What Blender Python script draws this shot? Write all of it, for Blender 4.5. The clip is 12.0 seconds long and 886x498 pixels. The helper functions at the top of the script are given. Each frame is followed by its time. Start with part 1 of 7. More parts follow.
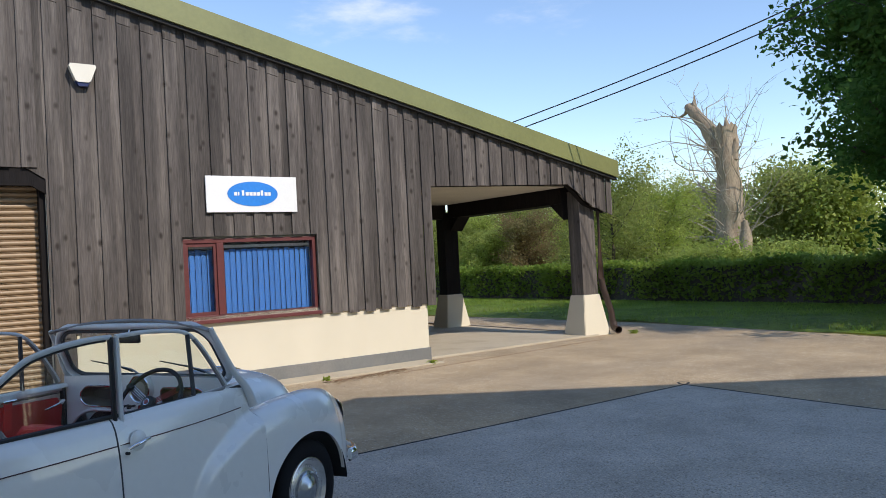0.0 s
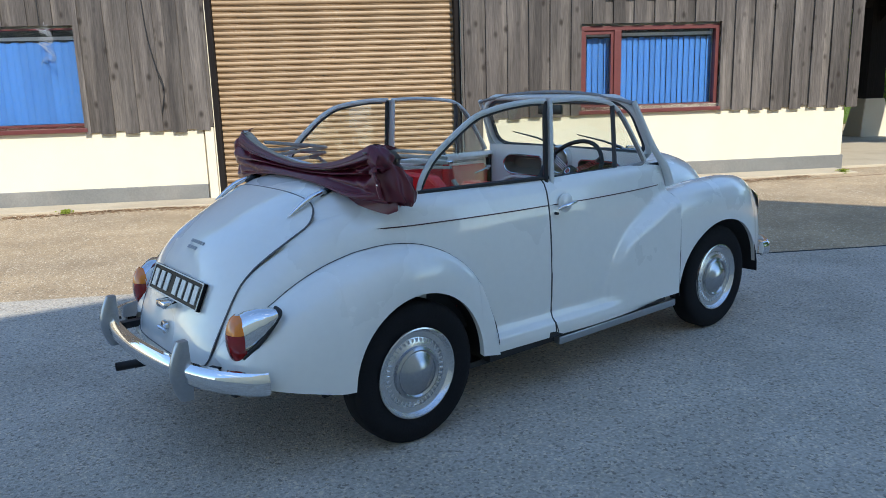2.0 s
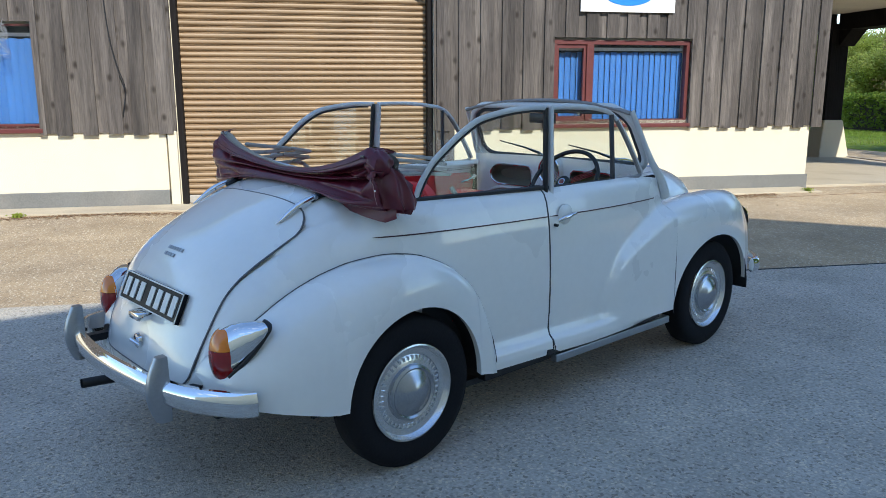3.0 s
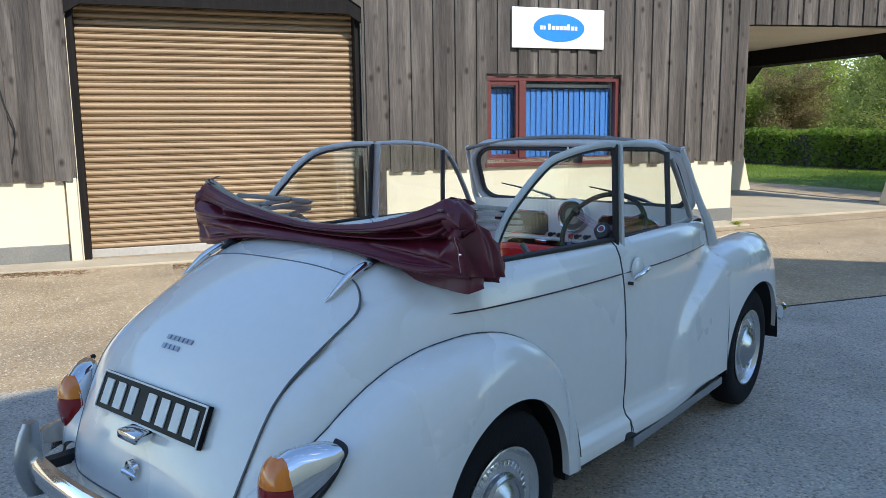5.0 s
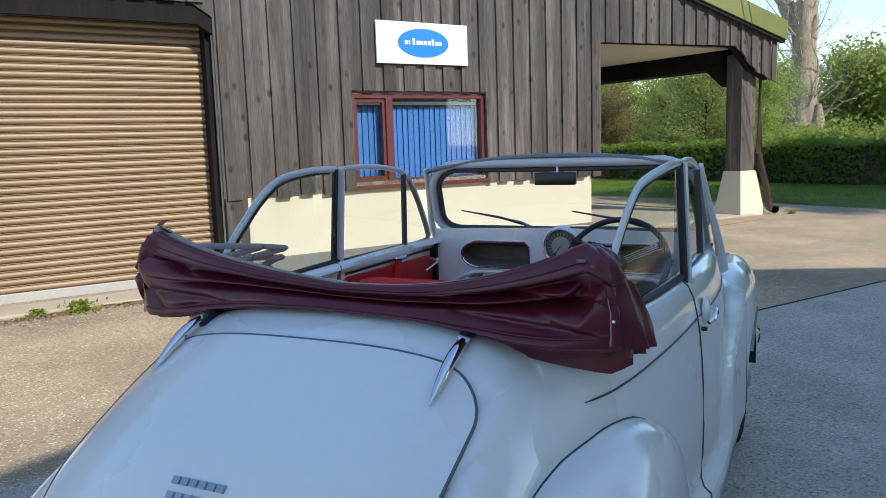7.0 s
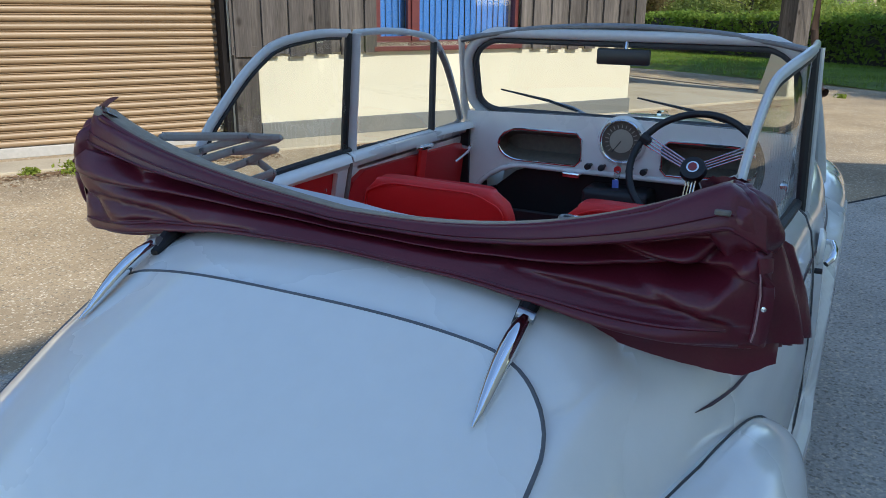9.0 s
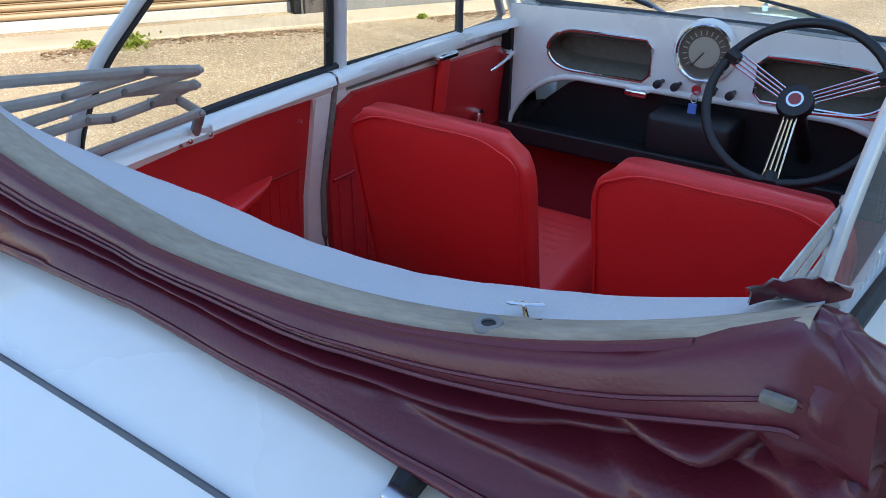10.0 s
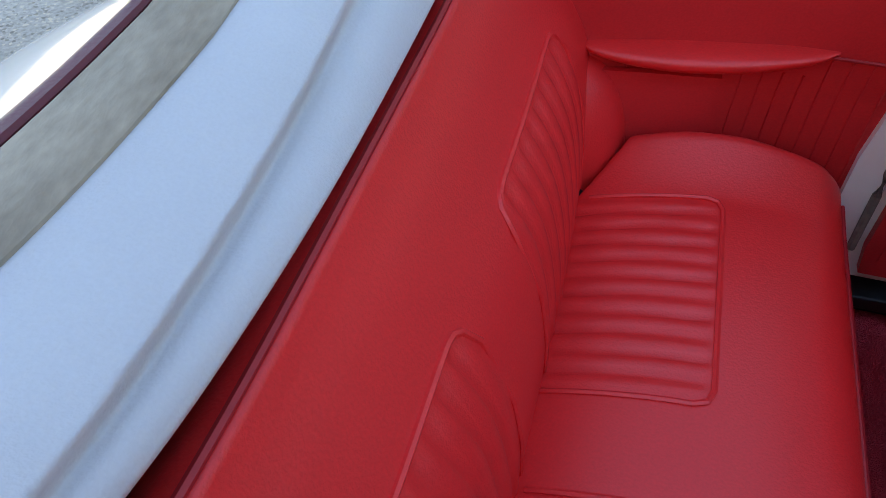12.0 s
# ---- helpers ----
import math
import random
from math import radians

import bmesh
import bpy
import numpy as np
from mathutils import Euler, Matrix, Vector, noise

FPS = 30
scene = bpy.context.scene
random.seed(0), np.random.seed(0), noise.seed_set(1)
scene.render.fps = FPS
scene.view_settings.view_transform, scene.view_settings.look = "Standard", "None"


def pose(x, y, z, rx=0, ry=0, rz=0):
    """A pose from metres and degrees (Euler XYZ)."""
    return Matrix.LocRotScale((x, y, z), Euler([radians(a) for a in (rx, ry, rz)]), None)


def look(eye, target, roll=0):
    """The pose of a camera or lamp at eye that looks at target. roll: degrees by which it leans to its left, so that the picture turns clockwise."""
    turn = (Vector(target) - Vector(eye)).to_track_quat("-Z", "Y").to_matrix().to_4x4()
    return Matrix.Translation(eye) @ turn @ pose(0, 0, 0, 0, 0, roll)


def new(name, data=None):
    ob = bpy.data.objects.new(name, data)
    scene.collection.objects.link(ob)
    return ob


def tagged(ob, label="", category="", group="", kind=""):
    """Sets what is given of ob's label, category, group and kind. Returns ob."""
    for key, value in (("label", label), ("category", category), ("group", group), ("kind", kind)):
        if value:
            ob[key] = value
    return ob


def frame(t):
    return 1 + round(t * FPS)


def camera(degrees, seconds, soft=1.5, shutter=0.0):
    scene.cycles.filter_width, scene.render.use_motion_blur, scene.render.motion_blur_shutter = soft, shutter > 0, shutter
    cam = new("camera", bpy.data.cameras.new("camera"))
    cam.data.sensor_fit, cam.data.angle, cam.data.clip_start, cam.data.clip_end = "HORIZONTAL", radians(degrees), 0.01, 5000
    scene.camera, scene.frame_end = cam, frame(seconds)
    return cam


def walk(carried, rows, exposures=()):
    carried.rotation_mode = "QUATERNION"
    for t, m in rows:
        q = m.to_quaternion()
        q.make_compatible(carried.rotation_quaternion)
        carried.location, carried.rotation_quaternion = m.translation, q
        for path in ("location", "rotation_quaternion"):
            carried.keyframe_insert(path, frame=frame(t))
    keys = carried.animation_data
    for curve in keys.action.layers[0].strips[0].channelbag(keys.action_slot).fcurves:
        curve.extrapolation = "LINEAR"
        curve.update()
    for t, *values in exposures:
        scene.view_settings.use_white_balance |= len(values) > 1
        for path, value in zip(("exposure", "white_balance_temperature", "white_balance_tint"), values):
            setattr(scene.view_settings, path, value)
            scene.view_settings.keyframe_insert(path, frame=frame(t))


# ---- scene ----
cam = camera(59.5, 12.0, soft=0.45)
PATH = [
    (0, (-1.709, -3.364, 1.618), (0.124, -2.563, 1.648), -3.0),
    (0.5, (-1.815, -3.232, 1.567), (-0.328, -1.901, 1.443), -2.0),
    (1, (-1.81, -3.145, 1.496), (-0.523, -1.641, 1.211), -0.6),
    (1.5, (-1.794, -3.126, 1.473), (-0.562, -1.603, 1.068), -0.8),
    (2, (-1.783, -3.106, 1.475), (-0.557, -1.586, 1.043), -1.7),
    (2.5, (-1.743, -3.044, 1.459), (-0.49, -1.542, 1.044), -1.6),
    (3, (-1.791, -2.856, 1.432), (-0.475, -1.404, 1.03), -0.1),
    (3.2, (-1.853, -2.749, 1.452), (-0.516, -1.315, 1.057), 0.5),
    (4.8, (-1.771, -2.052, 1.426), (-0.271, -0.766, 1.115), -0.4),
    (5, (-1.774, -1.941, 1.42), (-0.244, -0.689, 1.114), -0.7),
    (5.5, (-1.787, -1.631, 1.471), (-0.18, -0.475, 1.185), -1.3),
    (6, (-1.715, -1.4, 1.42), (-0.03, -0.356, 1.156), -1.6),
    (6.5, (-1.59, -1.167, 1.431), (0.163, -0.233, 1.192), -1.8),
    (6.7, (-1.598, -1.099, 1.431), (0.178, -0.208, 1.199), -1.7),
    (8.3, (-1.526, -0.661, 1.441), (0.252, 0.117, 0.96), 0.4),
    (8.5, (-1.407, -0.668, 1.44), (0.35, 0.13, 0.913), 0.5),
    (9, (-1.114, -0.698, 1.442), (0.583, 0.17, 0.838), 0.7),
    (9.5, (-0.818, -0.667, 1.455), (0.806, 0.242, 0.724), 1.7),
    (10, (-0.521, -0.625, 1.478), (0.938, 0.383, 0.555), 0.1),
    (10.5, (-0.254, -0.656, 1.47), (0.963, 0.591, 0.489), 0.4),
    (11, (-0.075, -0.637, 1.457), (0.791, 0.81, 0.381), 5.1),
    (11.3, (0.022, -0.577, 1.439), (0.602, 0.94, 0.272), 6.7),
    (11.5, (0.078, -0.55, 1.446), (0.433, 0.973, 0.199), 7.1),
    (11.6, (0.109, -0.534, 1.45), (0.347, 0.978, 0.163), 6.9),
    (11.8, (0.183, -0.515, 1.455), (0.156, 0.939, 0.081), 5.2),
    (12, (0.3, -0.524, 1.484), (-0.067, 0.776, 0.01), 0.0),
]
walk(cam, [(t, look(eye, target, roll)) for t, eye, target, roll in PATH],
     [(0, 0.55, 6650, 13), (0.5, 0.77, 6500, 11), (1, 0.97, 6450, 9), (3, 1.06, 6400, 8), (6.5, 0.94, 6450, 8), (9, 0.90, 6450, 7), (9.5, 1.15, 6600, 7), (10, 1.70, 6900, 9), (11, 2.12, 7750, 12), (12, 2.2, 8250, 11)])

# ---- world, sun, exposure ----
SUN_AZ, SUN_EL = math.atan2(-0.955, -0.297), radians(41)
world = bpy.data.worlds.new("sky")
scene.world = world
world.use_nodes = True
wn = world.node_tree
sky = wn.nodes.new("ShaderNodeTexSky")
sky.sky_type, sky.sun_disc = "NISHITA", False
sky.sun_elevation, sky.sun_rotation = SUN_EL, math.pi / 2 - SUN_AZ
sky.air_density, sky.dust_density, sky.ozone_density = 1.0, 0.0, 3.0
# thin broken cloud over the blue
tcw, cmap, cloud, crng, cmix = (wn.nodes.new("ShaderNode" + k) for k in ("TexCoord", "Mapping", "TexNoise", "MapRange", "Mix"))
cmap.inputs["Scale"].default_value = (1.0, 1.0, 3.2)
cloud.inputs["Scale"].default_value, cloud.inputs["Detail"].default_value, cloud.inputs["Roughness"].default_value = 2.6, 8, 0.6
crng.interpolation_type = "SMOOTHSTEP"
crng.inputs["From Min"].default_value, crng.inputs["From Max"].default_value, crng.inputs["To Max"].default_value = 0.56, 0.76, 0.60
cmix.data_type = "RGBA"
cmix.inputs[7].default_value = (5.2, 5.4, 5.6, 1)
wn.links.new(tcw.outputs["Generated"], cmap.inputs[0])
wn.links.new(cmap.outputs[0], cloud.inputs["Vector"])
wn.links.new(cloud.outputs["Fac"], crng.inputs["Value"])
wn.links.new(crng.outputs[0], cmix.inputs[0])
wn.links.new(sky.outputs[0], cmix.inputs[6])
wn.links.new(cmix.outputs[2], wn.nodes["Background"].inputs[0])
wn.nodes["Background"].inputs[1].default_value = 0.15
sun = new("sun", bpy.data.lights.new("sun", "SUN"))
sun.data.energy, sun.data.angle, sun.data.color = 2.7, radians(0.5), (1.0, 0.94, 0.84)
_s = Vector((math.cos(SUN_EL) * math.cos(SUN_AZ), math.cos(SUN_EL) * math.sin(SUN_AZ), math.sin(SUN_EL)))
sun.matrix_world = look(_s * 40, (0, 0, 0))


# ---- materials ----
def mat(name, base, rough=0.6, metal=0.0, vary=0.15, scale=3.0, fine=60.0, bump=0.0, stretch=(1, 1, 1),
        random_tint=0.0, coat=0.0, second=None, second_scale=1.2, second_amount=0.0, spec=0.5, bump_scale=None, rough_vary=0.1):
    """A surface with broad and fine variation of tone, a second tone in patches, and fine relief."""
    m = bpy.data.materials.new(name)
    m.use_nodes = True
    nt = m.node_tree
    n, l = nt.nodes, nt.links
    b = n["Principled BSDF"]
    b.inputs["Roughness"].default_value, b.inputs["Metallic"].default_value = rough, metal
    b.inputs["Coat Weight"].default_value, b.inputs["Coat Roughness"].default_value = coat, 0.04
    b.inputs["Specular IOR Level"].default_value = spec
    tc, mp = n.new("ShaderNodeTexCoord"), n.new("ShaderNodeMapping")
    mp.inputs["Scale"].default_value = stretch
    l.new(tc.outputs["Object"], mp.inputs[0])
    big, small = n.new("ShaderNodeTexNoise"), n.new("ShaderNodeTexNoise")
    big.inputs["Scale"].default_value, small.inputs["Scale"].default_value = scale, fine
    big.inputs["Detail"].default_value, small.inputs["Detail"].default_value = 6, 4
    l.new(mp.outputs[0], big.inputs["Vector"]), l.new(mp.outputs[0], small.inputs["Vector"])
    add = n.new("ShaderNodeMath")
    add.operation = "ADD"
    l.new(big.outputs["Fac"], add.inputs[0]), l.new(small.outputs["Fac"], add.inputs[1])
    rng = n.new("ShaderNodeMapRange")
    rng.inputs["From Min"].default_value, rng.inputs["From Max"].default_value = 0.6, 1.4
    rng.inputs["To Min"].default_value, rng.inputs["To Max"].default_value = 1 - vary, 1 + vary
    l.new(add.outputs[0], rng.inputs["Value"])
    value = rng.outputs[0]
    if random_tint:
        info, r2, mul = n.new("ShaderNodeObjectInfo"), n.new("ShaderNodeMapRange"), n.new("ShaderNodeMath")
        r2.inputs["To Min"].default_value, r2.inputs["To Max"].default_value = 1 - random_tint, 1 + random_tint
        mul.operation = "MULTIPLY"
        l.new(info.outputs["Random"], r2.inputs["Value"])
        l.new(value, mul.inputs[0]), l.new(r2.outputs[0], mul.inputs[1])
        value = mul.outputs[0]
    color = n.new("ShaderNodeRGB")
    color.outputs[0].default_value = (*base, 1)
    out = color.outputs[0]
    if second:
        pat, ramp, mixc = n.new("ShaderNodeTexNoise"), n.new("ShaderNodeMapRange"), n.new("ShaderNodeMix")
        pat.inputs["Scale"].default_value, pat.inputs["Detail"].default_value = second_scale, 7
        l.new(mp.outputs[0], pat.inputs["Vector"])
        ramp.inputs["From Min"].default_value, ramp.inputs["From Max"].default_value = 0.45, 0.65
        ramp.inputs["To Max"].default_value = second_amount
        mixc.data_type = "RGBA"
        mixc.inputs[7].default_value = (*second, 1)
        l.new(pat.outputs["Fac"], ramp.inputs["Value"]), l.new(ramp.outputs[0], mixc.inputs[0]), l.new(out, mixc.inputs[6])
        out = mixc.outputs[2]
    hsv = n.new("ShaderNodeHueSaturation")
    l.new(out, hsv.inputs["Color"]), l.new(value, hsv.inputs["Value"])
    l.new(hsv.outputs[0], b.inputs["Base Color"])
    rr = n.new("ShaderNodeMapRange")
    rr.inputs["To Min"].default_value, rr.inputs["To Max"].default_value = max(0, rough * (1 - rough_vary)), min(1, rough * (1 + rough_vary))
    l.new(big.outputs["Fac"], rr.inputs["Value"]), l.new(rr.outputs[0], b.inputs["Roughness"])
    if bump:
        bp = n.new("ShaderNodeBump")
        bp.inputs["Strength"].default_value, bp.inputs["Distance"].default_value = bump, 0.01
        if bump_scale:
            bn = n.new("ShaderNodeTexNoise")
            bn.inputs["Scale"].default_value, bn.inputs["Detail"].default_value = bump_scale, 5
            l.new(mp.outputs[0], bn.inputs["Vector"]), l.new(bn.outputs["Fac"], bp.inputs["Height"])
        else:
            l.new(small.outputs["Fac"], bp.inputs["Height"])
        l.new(bp.outputs[0], b.inputs["Normal"])
    return m


def glass(name, tint=(1, 1, 1), clear=0.9):
    """A thin clear pane: mostly see-through, with a real gloss on it."""
    m = bpy.data.materials.new(name)
    m.use_nodes = True
    n, l = m.node_tree.nodes, m.node_tree.links
    n.remove(n["Principled BSDF"])
    t, g, mx, f = n.new("ShaderNodeBsdfTransparent"), n.new("ShaderNodeBsdfGlossy"), n.new("ShaderNodeMixShader"), n.new("ShaderNodeLayerWeight")
    t.inputs[0].default_value = (*[clear * c for c in tint], 1)
    g.inputs["Roughness"].default_value = 0.02
    f.inputs["Blend"].default_value = 0.5
    pw, ma = n.new("ShaderNodeMath"), n.new("ShaderNodeMath")
    pw.operation, ma.operation = "POWER", "MULTIPLY_ADD"
    pw.inputs[1].default_value, ma.inputs[1].default_value, ma.inputs[2].default_value = 4.5, 0.85, 0.06
    l.new(f.outputs["Facing"], pw.inputs[0]), l.new(pw.outputs[0], ma.inputs[0])
    l.new(ma.outputs[0], mx.inputs[0]), l.new(t.outputs[0], mx.inputs[1]), l.new(g.outputs[0], mx.inputs[2])
    l.new(mx.outputs[0], n["Material Output"].inputs[0])
    return m


def leaf_mat(name, base, second, vary=0.35):
    m = mat(name, base, 0.55, vary=vary, scale=0.9, fine=9, second=second, second_scale=0.7, second_amount=0.9, spec=0.3)
    n, l = m.node_tree.nodes, m.node_tree.links
    b, o = n["Principled BSDF"], n["Material Output"]
    tr, mx = n.new("ShaderNodeBsdfTranslucent"), n.new("ShaderNodeMixShader")
    src = b.inputs["Base Color"].links[0].from_socket
    l.new(src, tr.inputs[0])
    mx.inputs[0].default_value = 0.65
    l.new(b.outputs[0], mx.inputs[1]), l.new(tr.outputs[0], mx.inputs[2]), l.new(mx.outputs[0], o.inputs[0])
    return m


M_BOARD = mat("stained_timber", (0.078, 0.067, 0.060), 0.75, vary=0.5, scale=3.0, fine=14, bump=0.5, stretch=(7, 7, 0.45), random_tint=0.3,
              second=(0.160, 0.139, 0.122), second_scale=0.9, second_amount=0.7, spec=0.3)


def add_knots(m):
    """Scattered dark knots in the boards."""
    n, l = m.node_tree.nodes, m.node_tree.links
    b = n["Principled BSDF"]
    src = b.inputs["Base Color"].links[0].from_socket
    tc, mp, vo, rg, mx = n.new("ShaderNodeTexCoord"), n.new("ShaderNodeMapping"), n.new("ShaderNodeTexVoronoi"), n.new("ShaderNodeMapRange"), n.new("ShaderNodeMix")
    mp.inputs["Scale"].default_value = (5.5, 5.5, 3.6)
    vo.inputs["Scale"].default_value = 1.0
    rg.inputs["From Min"].default_value, rg.inputs["From Max"].default_value = 0.07, 0.22
    rg.inputs["To Min"].default_value, rg.inputs["To Max"].default_value = 0.85, 0.0
    mx.data_type = "RGBA"
    mx.inputs[7].default_value = (0.022, 0.016, 0.012, 1)
    l.new(tc.outputs["Object"], mp.inputs[0]), l.new(mp.outputs[0], vo.inputs["Vector"]), l.new(vo.outputs["Distance"], rg.inputs["Value"])
    l.new(rg.outputs[0], mx.inputs[0]), l.new(src, mx.inputs[6]), l.new(mx.outputs[2], b.inputs["Base Color"])


add_knots(M_BOARD)
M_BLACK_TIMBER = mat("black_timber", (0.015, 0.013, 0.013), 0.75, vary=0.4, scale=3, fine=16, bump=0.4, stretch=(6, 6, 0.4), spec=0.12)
M_RENDER = mat("cream_render", (0.68, 0.615, 0.475), 0.8, vary=0.05, scale=1.2, fine=90, bump=0.25, second=(0.62, 0.56, 0.43), second_scale=1.5, second_amount=0.35)
M_PLINTH = mat("grey_plinth_paint", (0.17, 0.17, 0.16), 0.75, vary=0.2, scale=2, fine=60, bump=0.3, second=(0.25, 0.23, 0.2), second_amount=0.5)
M_SHUTTER = mat("tan_shutter_metal", (0.335, 0.232, 0.138), 0.45, vary=0.08, scale=1.5, fine=40, random_tint=0.06, second=(0.26, 0.18, 0.11), second_amount=0.4)
M_ROOF = mat("olive_roof_metal", (0.20, 0.21, 0.075), 0.5, vary=0.12, scale=0.8, fine=20, second=(0.15, 0.16, 0.06), second_amount=0.5)
M_REDFRAME = mat("dark_red_frame", (0.115, 0.024, 0.022), 0.5, vary=0.25, scale=4, fine=50, bump=0.2, stretch=(1, 1, 4))
M_BLIND = mat("blue_blind_fabric", (0.06, 0.22, 0.62), 0.8, vary=0.08, scale=3, fine=120, random_tint=0.12)
M_WHITE = mat("white_board", (0.82, 0.82, 0.80), 0.45, vary=0.03, scale=2, fine=40)
M_RAILGREY = mat("dusty_grey_rail", (0.42, 0.40, 0.37), 0.5, vary=0.15, scale=2, fine=30)
M_BLUE = mat("blue_print", (0.02, 0.22, 0.68), 0.4, vary=0.1, scale=2, fine=30)
M_ALARM = mat("alarm_plastic", (0.75, 0.71, 0.6), 0.4, vary=0.06)
M_NAVY = mat("navy_plastic", (0.02, 0.03, 0.1), 0.3, vary=0.1)
M_PIPE = mat("brown_pipe", (0.05, 0.028, 0.02), 0.45, vary=0.2, scale=4)
M_SOFFIT = mat("grey_soffit", (0.62, 0.58, 0.50), 0.8, vary=0.12, scale=1.5, fine=30)
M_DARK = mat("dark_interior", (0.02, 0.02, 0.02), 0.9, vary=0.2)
M_CABLE = mat("black_cable", (0.012, 0.012, 0.013), 0.5, vary=0.1)
M_GREYCABLE = mat("grey_cable", (0.35, 0.36, 0.38), 0.5, vary=0.1)
M_GLASS = glass("window_glass")
M_CONC = mat("canopy_concrete", (0.48, 0.41, 0.30), 0.85, vary=0.2, scale=1.2, fine=60, bump=0.3, second=(0.28, 0.23, 0.17), second_amount=0.6)
M_KERB = mat("kerb_stone", (0.30, 0.26, 0.21), 0.85, vary=0.2, scale=2, fine=50, bump=0.3)
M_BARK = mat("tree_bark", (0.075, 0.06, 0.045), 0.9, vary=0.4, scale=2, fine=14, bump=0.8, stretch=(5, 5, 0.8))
M_STUMP = mat("bleached_bark", (0.36, 0.28, 0.19), 0.9, vary=0.5, scale=1.2, fine=9, bump=1.0, stretch=(4, 4, 0.7), second=(0.17, 0.12, 0.08), second_scale=1.2, second_amount=0.8)
M_TWIG = mat("pale_twig", (0.30, 0.26, 0.2), 0.9, vary=0.3)
M_LEAF_DARK = leaf_mat("leaf_dark", (0.06, 0.145, 0.03), (0.115, 0.225, 0.045))
M_LEAF_HEDGE = leaf_mat("leaf_hedge", (0.19, 0.27, 0.04), (0.30, 0.38, 0.07))
M_LEAF_SPRING = leaf_mat("leaf_spring", (0.36, 0.43, 0.09), (0.50, 0.53, 0.17))
M_LEAF_OLIVE = leaf_mat("leaf_olive", (0.27, 0.31, 0.08), (0.41, 0.42, 0.14))
M_LEAF_RUST = leaf_mat("leaf_rust", (0.28, 0.20, 0.09), (0.22, 0.23, 0.08))
M_GRASS = leaf_mat("grass_green", (0.25, 0.36, 0.055), (0.33, 0.42, 0.085))


def ground_material():
    """Tarred yard: tan grit and grey chippings, with patches worn to dust."""
    m = mat("yard_tarmac", (0.46, 0.345, 0.215), 0.9, vary=0.22, scale=0.7, fine=130, bump=0.7, second=(0.36, 0.28, 0.19), second_scale=0.45, second_amount=0.8, bump_scale=110, spec=0.25)
    n, l = m.node_tree.nodes, m.node_tree.links
    b = n["Principled BSDF"]
    src = b.inputs["Base Color"].links[0].from_socket
    tc = n.new("ShaderNodeTexCoord")
    # pale slab under the car, ending at a straight joint; dusty tan tarmac from there to the building
    zone = n.new("ShaderNodeMix")
    zone.data_type = "RGBA"
    edges = []
    for way, at_ in (((0.515, 0.857, 0), 2.143), ((0.857, -0.515, 0), 7.86)):
        dot, zr = n.new("ShaderNodeVectorMath"), n.new("ShaderNodeMapRange")
        dot.operation = "DOT_PRODUCT"
        dot.inputs[1].default_value = way
        zr.inputs["From Min"].default_value, zr.inputs["From Max"].default_value = at_ - 0.015, at_ + 0.015
        l.new(tc.outputs["Object"], dot.inputs[0]), l.new(dot.outputs["Value"], zr.inputs["Value"])
        edges.append(zr.outputs[0])
    past = n.new("ShaderNodeMath")
    past.operation = "MAXIMUM"
    l.new(edges[0], past.inputs[0]), l.new(edges[1], past.inputs[1]), l.new(past.outputs[0], zone.inputs[0])
    grain = n.new("ShaderNodeMapRange")
    pebble = n.new("ShaderNodeTexNoise")
    pebble.inputs["Scale"].default_value, pebble.inputs["Detail"].default_value = 60, 8
    tar = n.new("ShaderNodeMix")
    tar.data_type = "RGBA"
    tar.inputs[6].default_value, tar.inputs[7].default_value = (0.35, 0.325, 0.285, 1), (0.65, 0.60, 0.52, 1)
    grain.inputs["From Min"].default_value, grain.inputs["From Max"].default_value = 0.25, 0.75
    l.new(tc.outputs["Object"], pebble.inputs["Vector"]), l.new(pebble.outputs["Fac"], grain.inputs["Value"]), l.new(grain.outputs[0], tar.inputs[0])
    l.new(tar.outputs[2], zone.inputs[6]), l.new(src, zone.inputs[7])
    src = zone.outputs[2]
    vor, rg, mx = n.new("ShaderNodeTexVoronoi"), n.new("ShaderNodeMapRange"), n.new("ShaderNodeMix")
    vor.inputs["Scale"].default_value = 98
    l.new(tc.outputs["Object"], vor.inputs["Vector"])
    sep = n.new("ShaderNodeSeparateColor")
    l.new(vor.outputs["Color"], sep.inputs[0])
    rg.inputs["From Min"].default_value, rg.inputs["From Max"].default_value = 0.84, 0.96
    rg.inputs["To Max"].default_value = 0.9
    l.new(sep.outputs[0], rg.inputs["Value"])
    mx.data_type = "RGBA"
    mx.inputs[7].default_value = (0.74, 0.65, 0.50, 1)
    l.new(rg.outputs[0], mx.inputs[0]), l.new(src, mx.inputs[6])
    dk, rg2, mx2 = n.new("ShaderNodeTexVoronoi"), n.new("ShaderNodeMapRange"), n.new("ShaderNodeMix")
    dk.inputs["Scale"].default_value = 88
    l.new(tc.outputs["Object"], dk.inputs["Vector"])
    sep2 = n.new("ShaderNodeSeparateColor")
    l.new(dk.outputs["Color"], sep2.inputs[0])
    rg2.inputs["From Min"].default_value, rg2.inputs["From Max"].default_value = 0.82, 0.96
    rg2.inputs["To Max"].default_value = 0.62
    l.new(sep2.outputs[1], rg2.inputs["Value"])
    mx2.data_type = "RGBA"
    mx2.inputs[7].default_value = (0.17, 0.145, 0.11, 1)
    l.new(rg2.outputs[0], mx2.inputs[0]), l.new(mx.outputs[2], mx2.inputs[6])
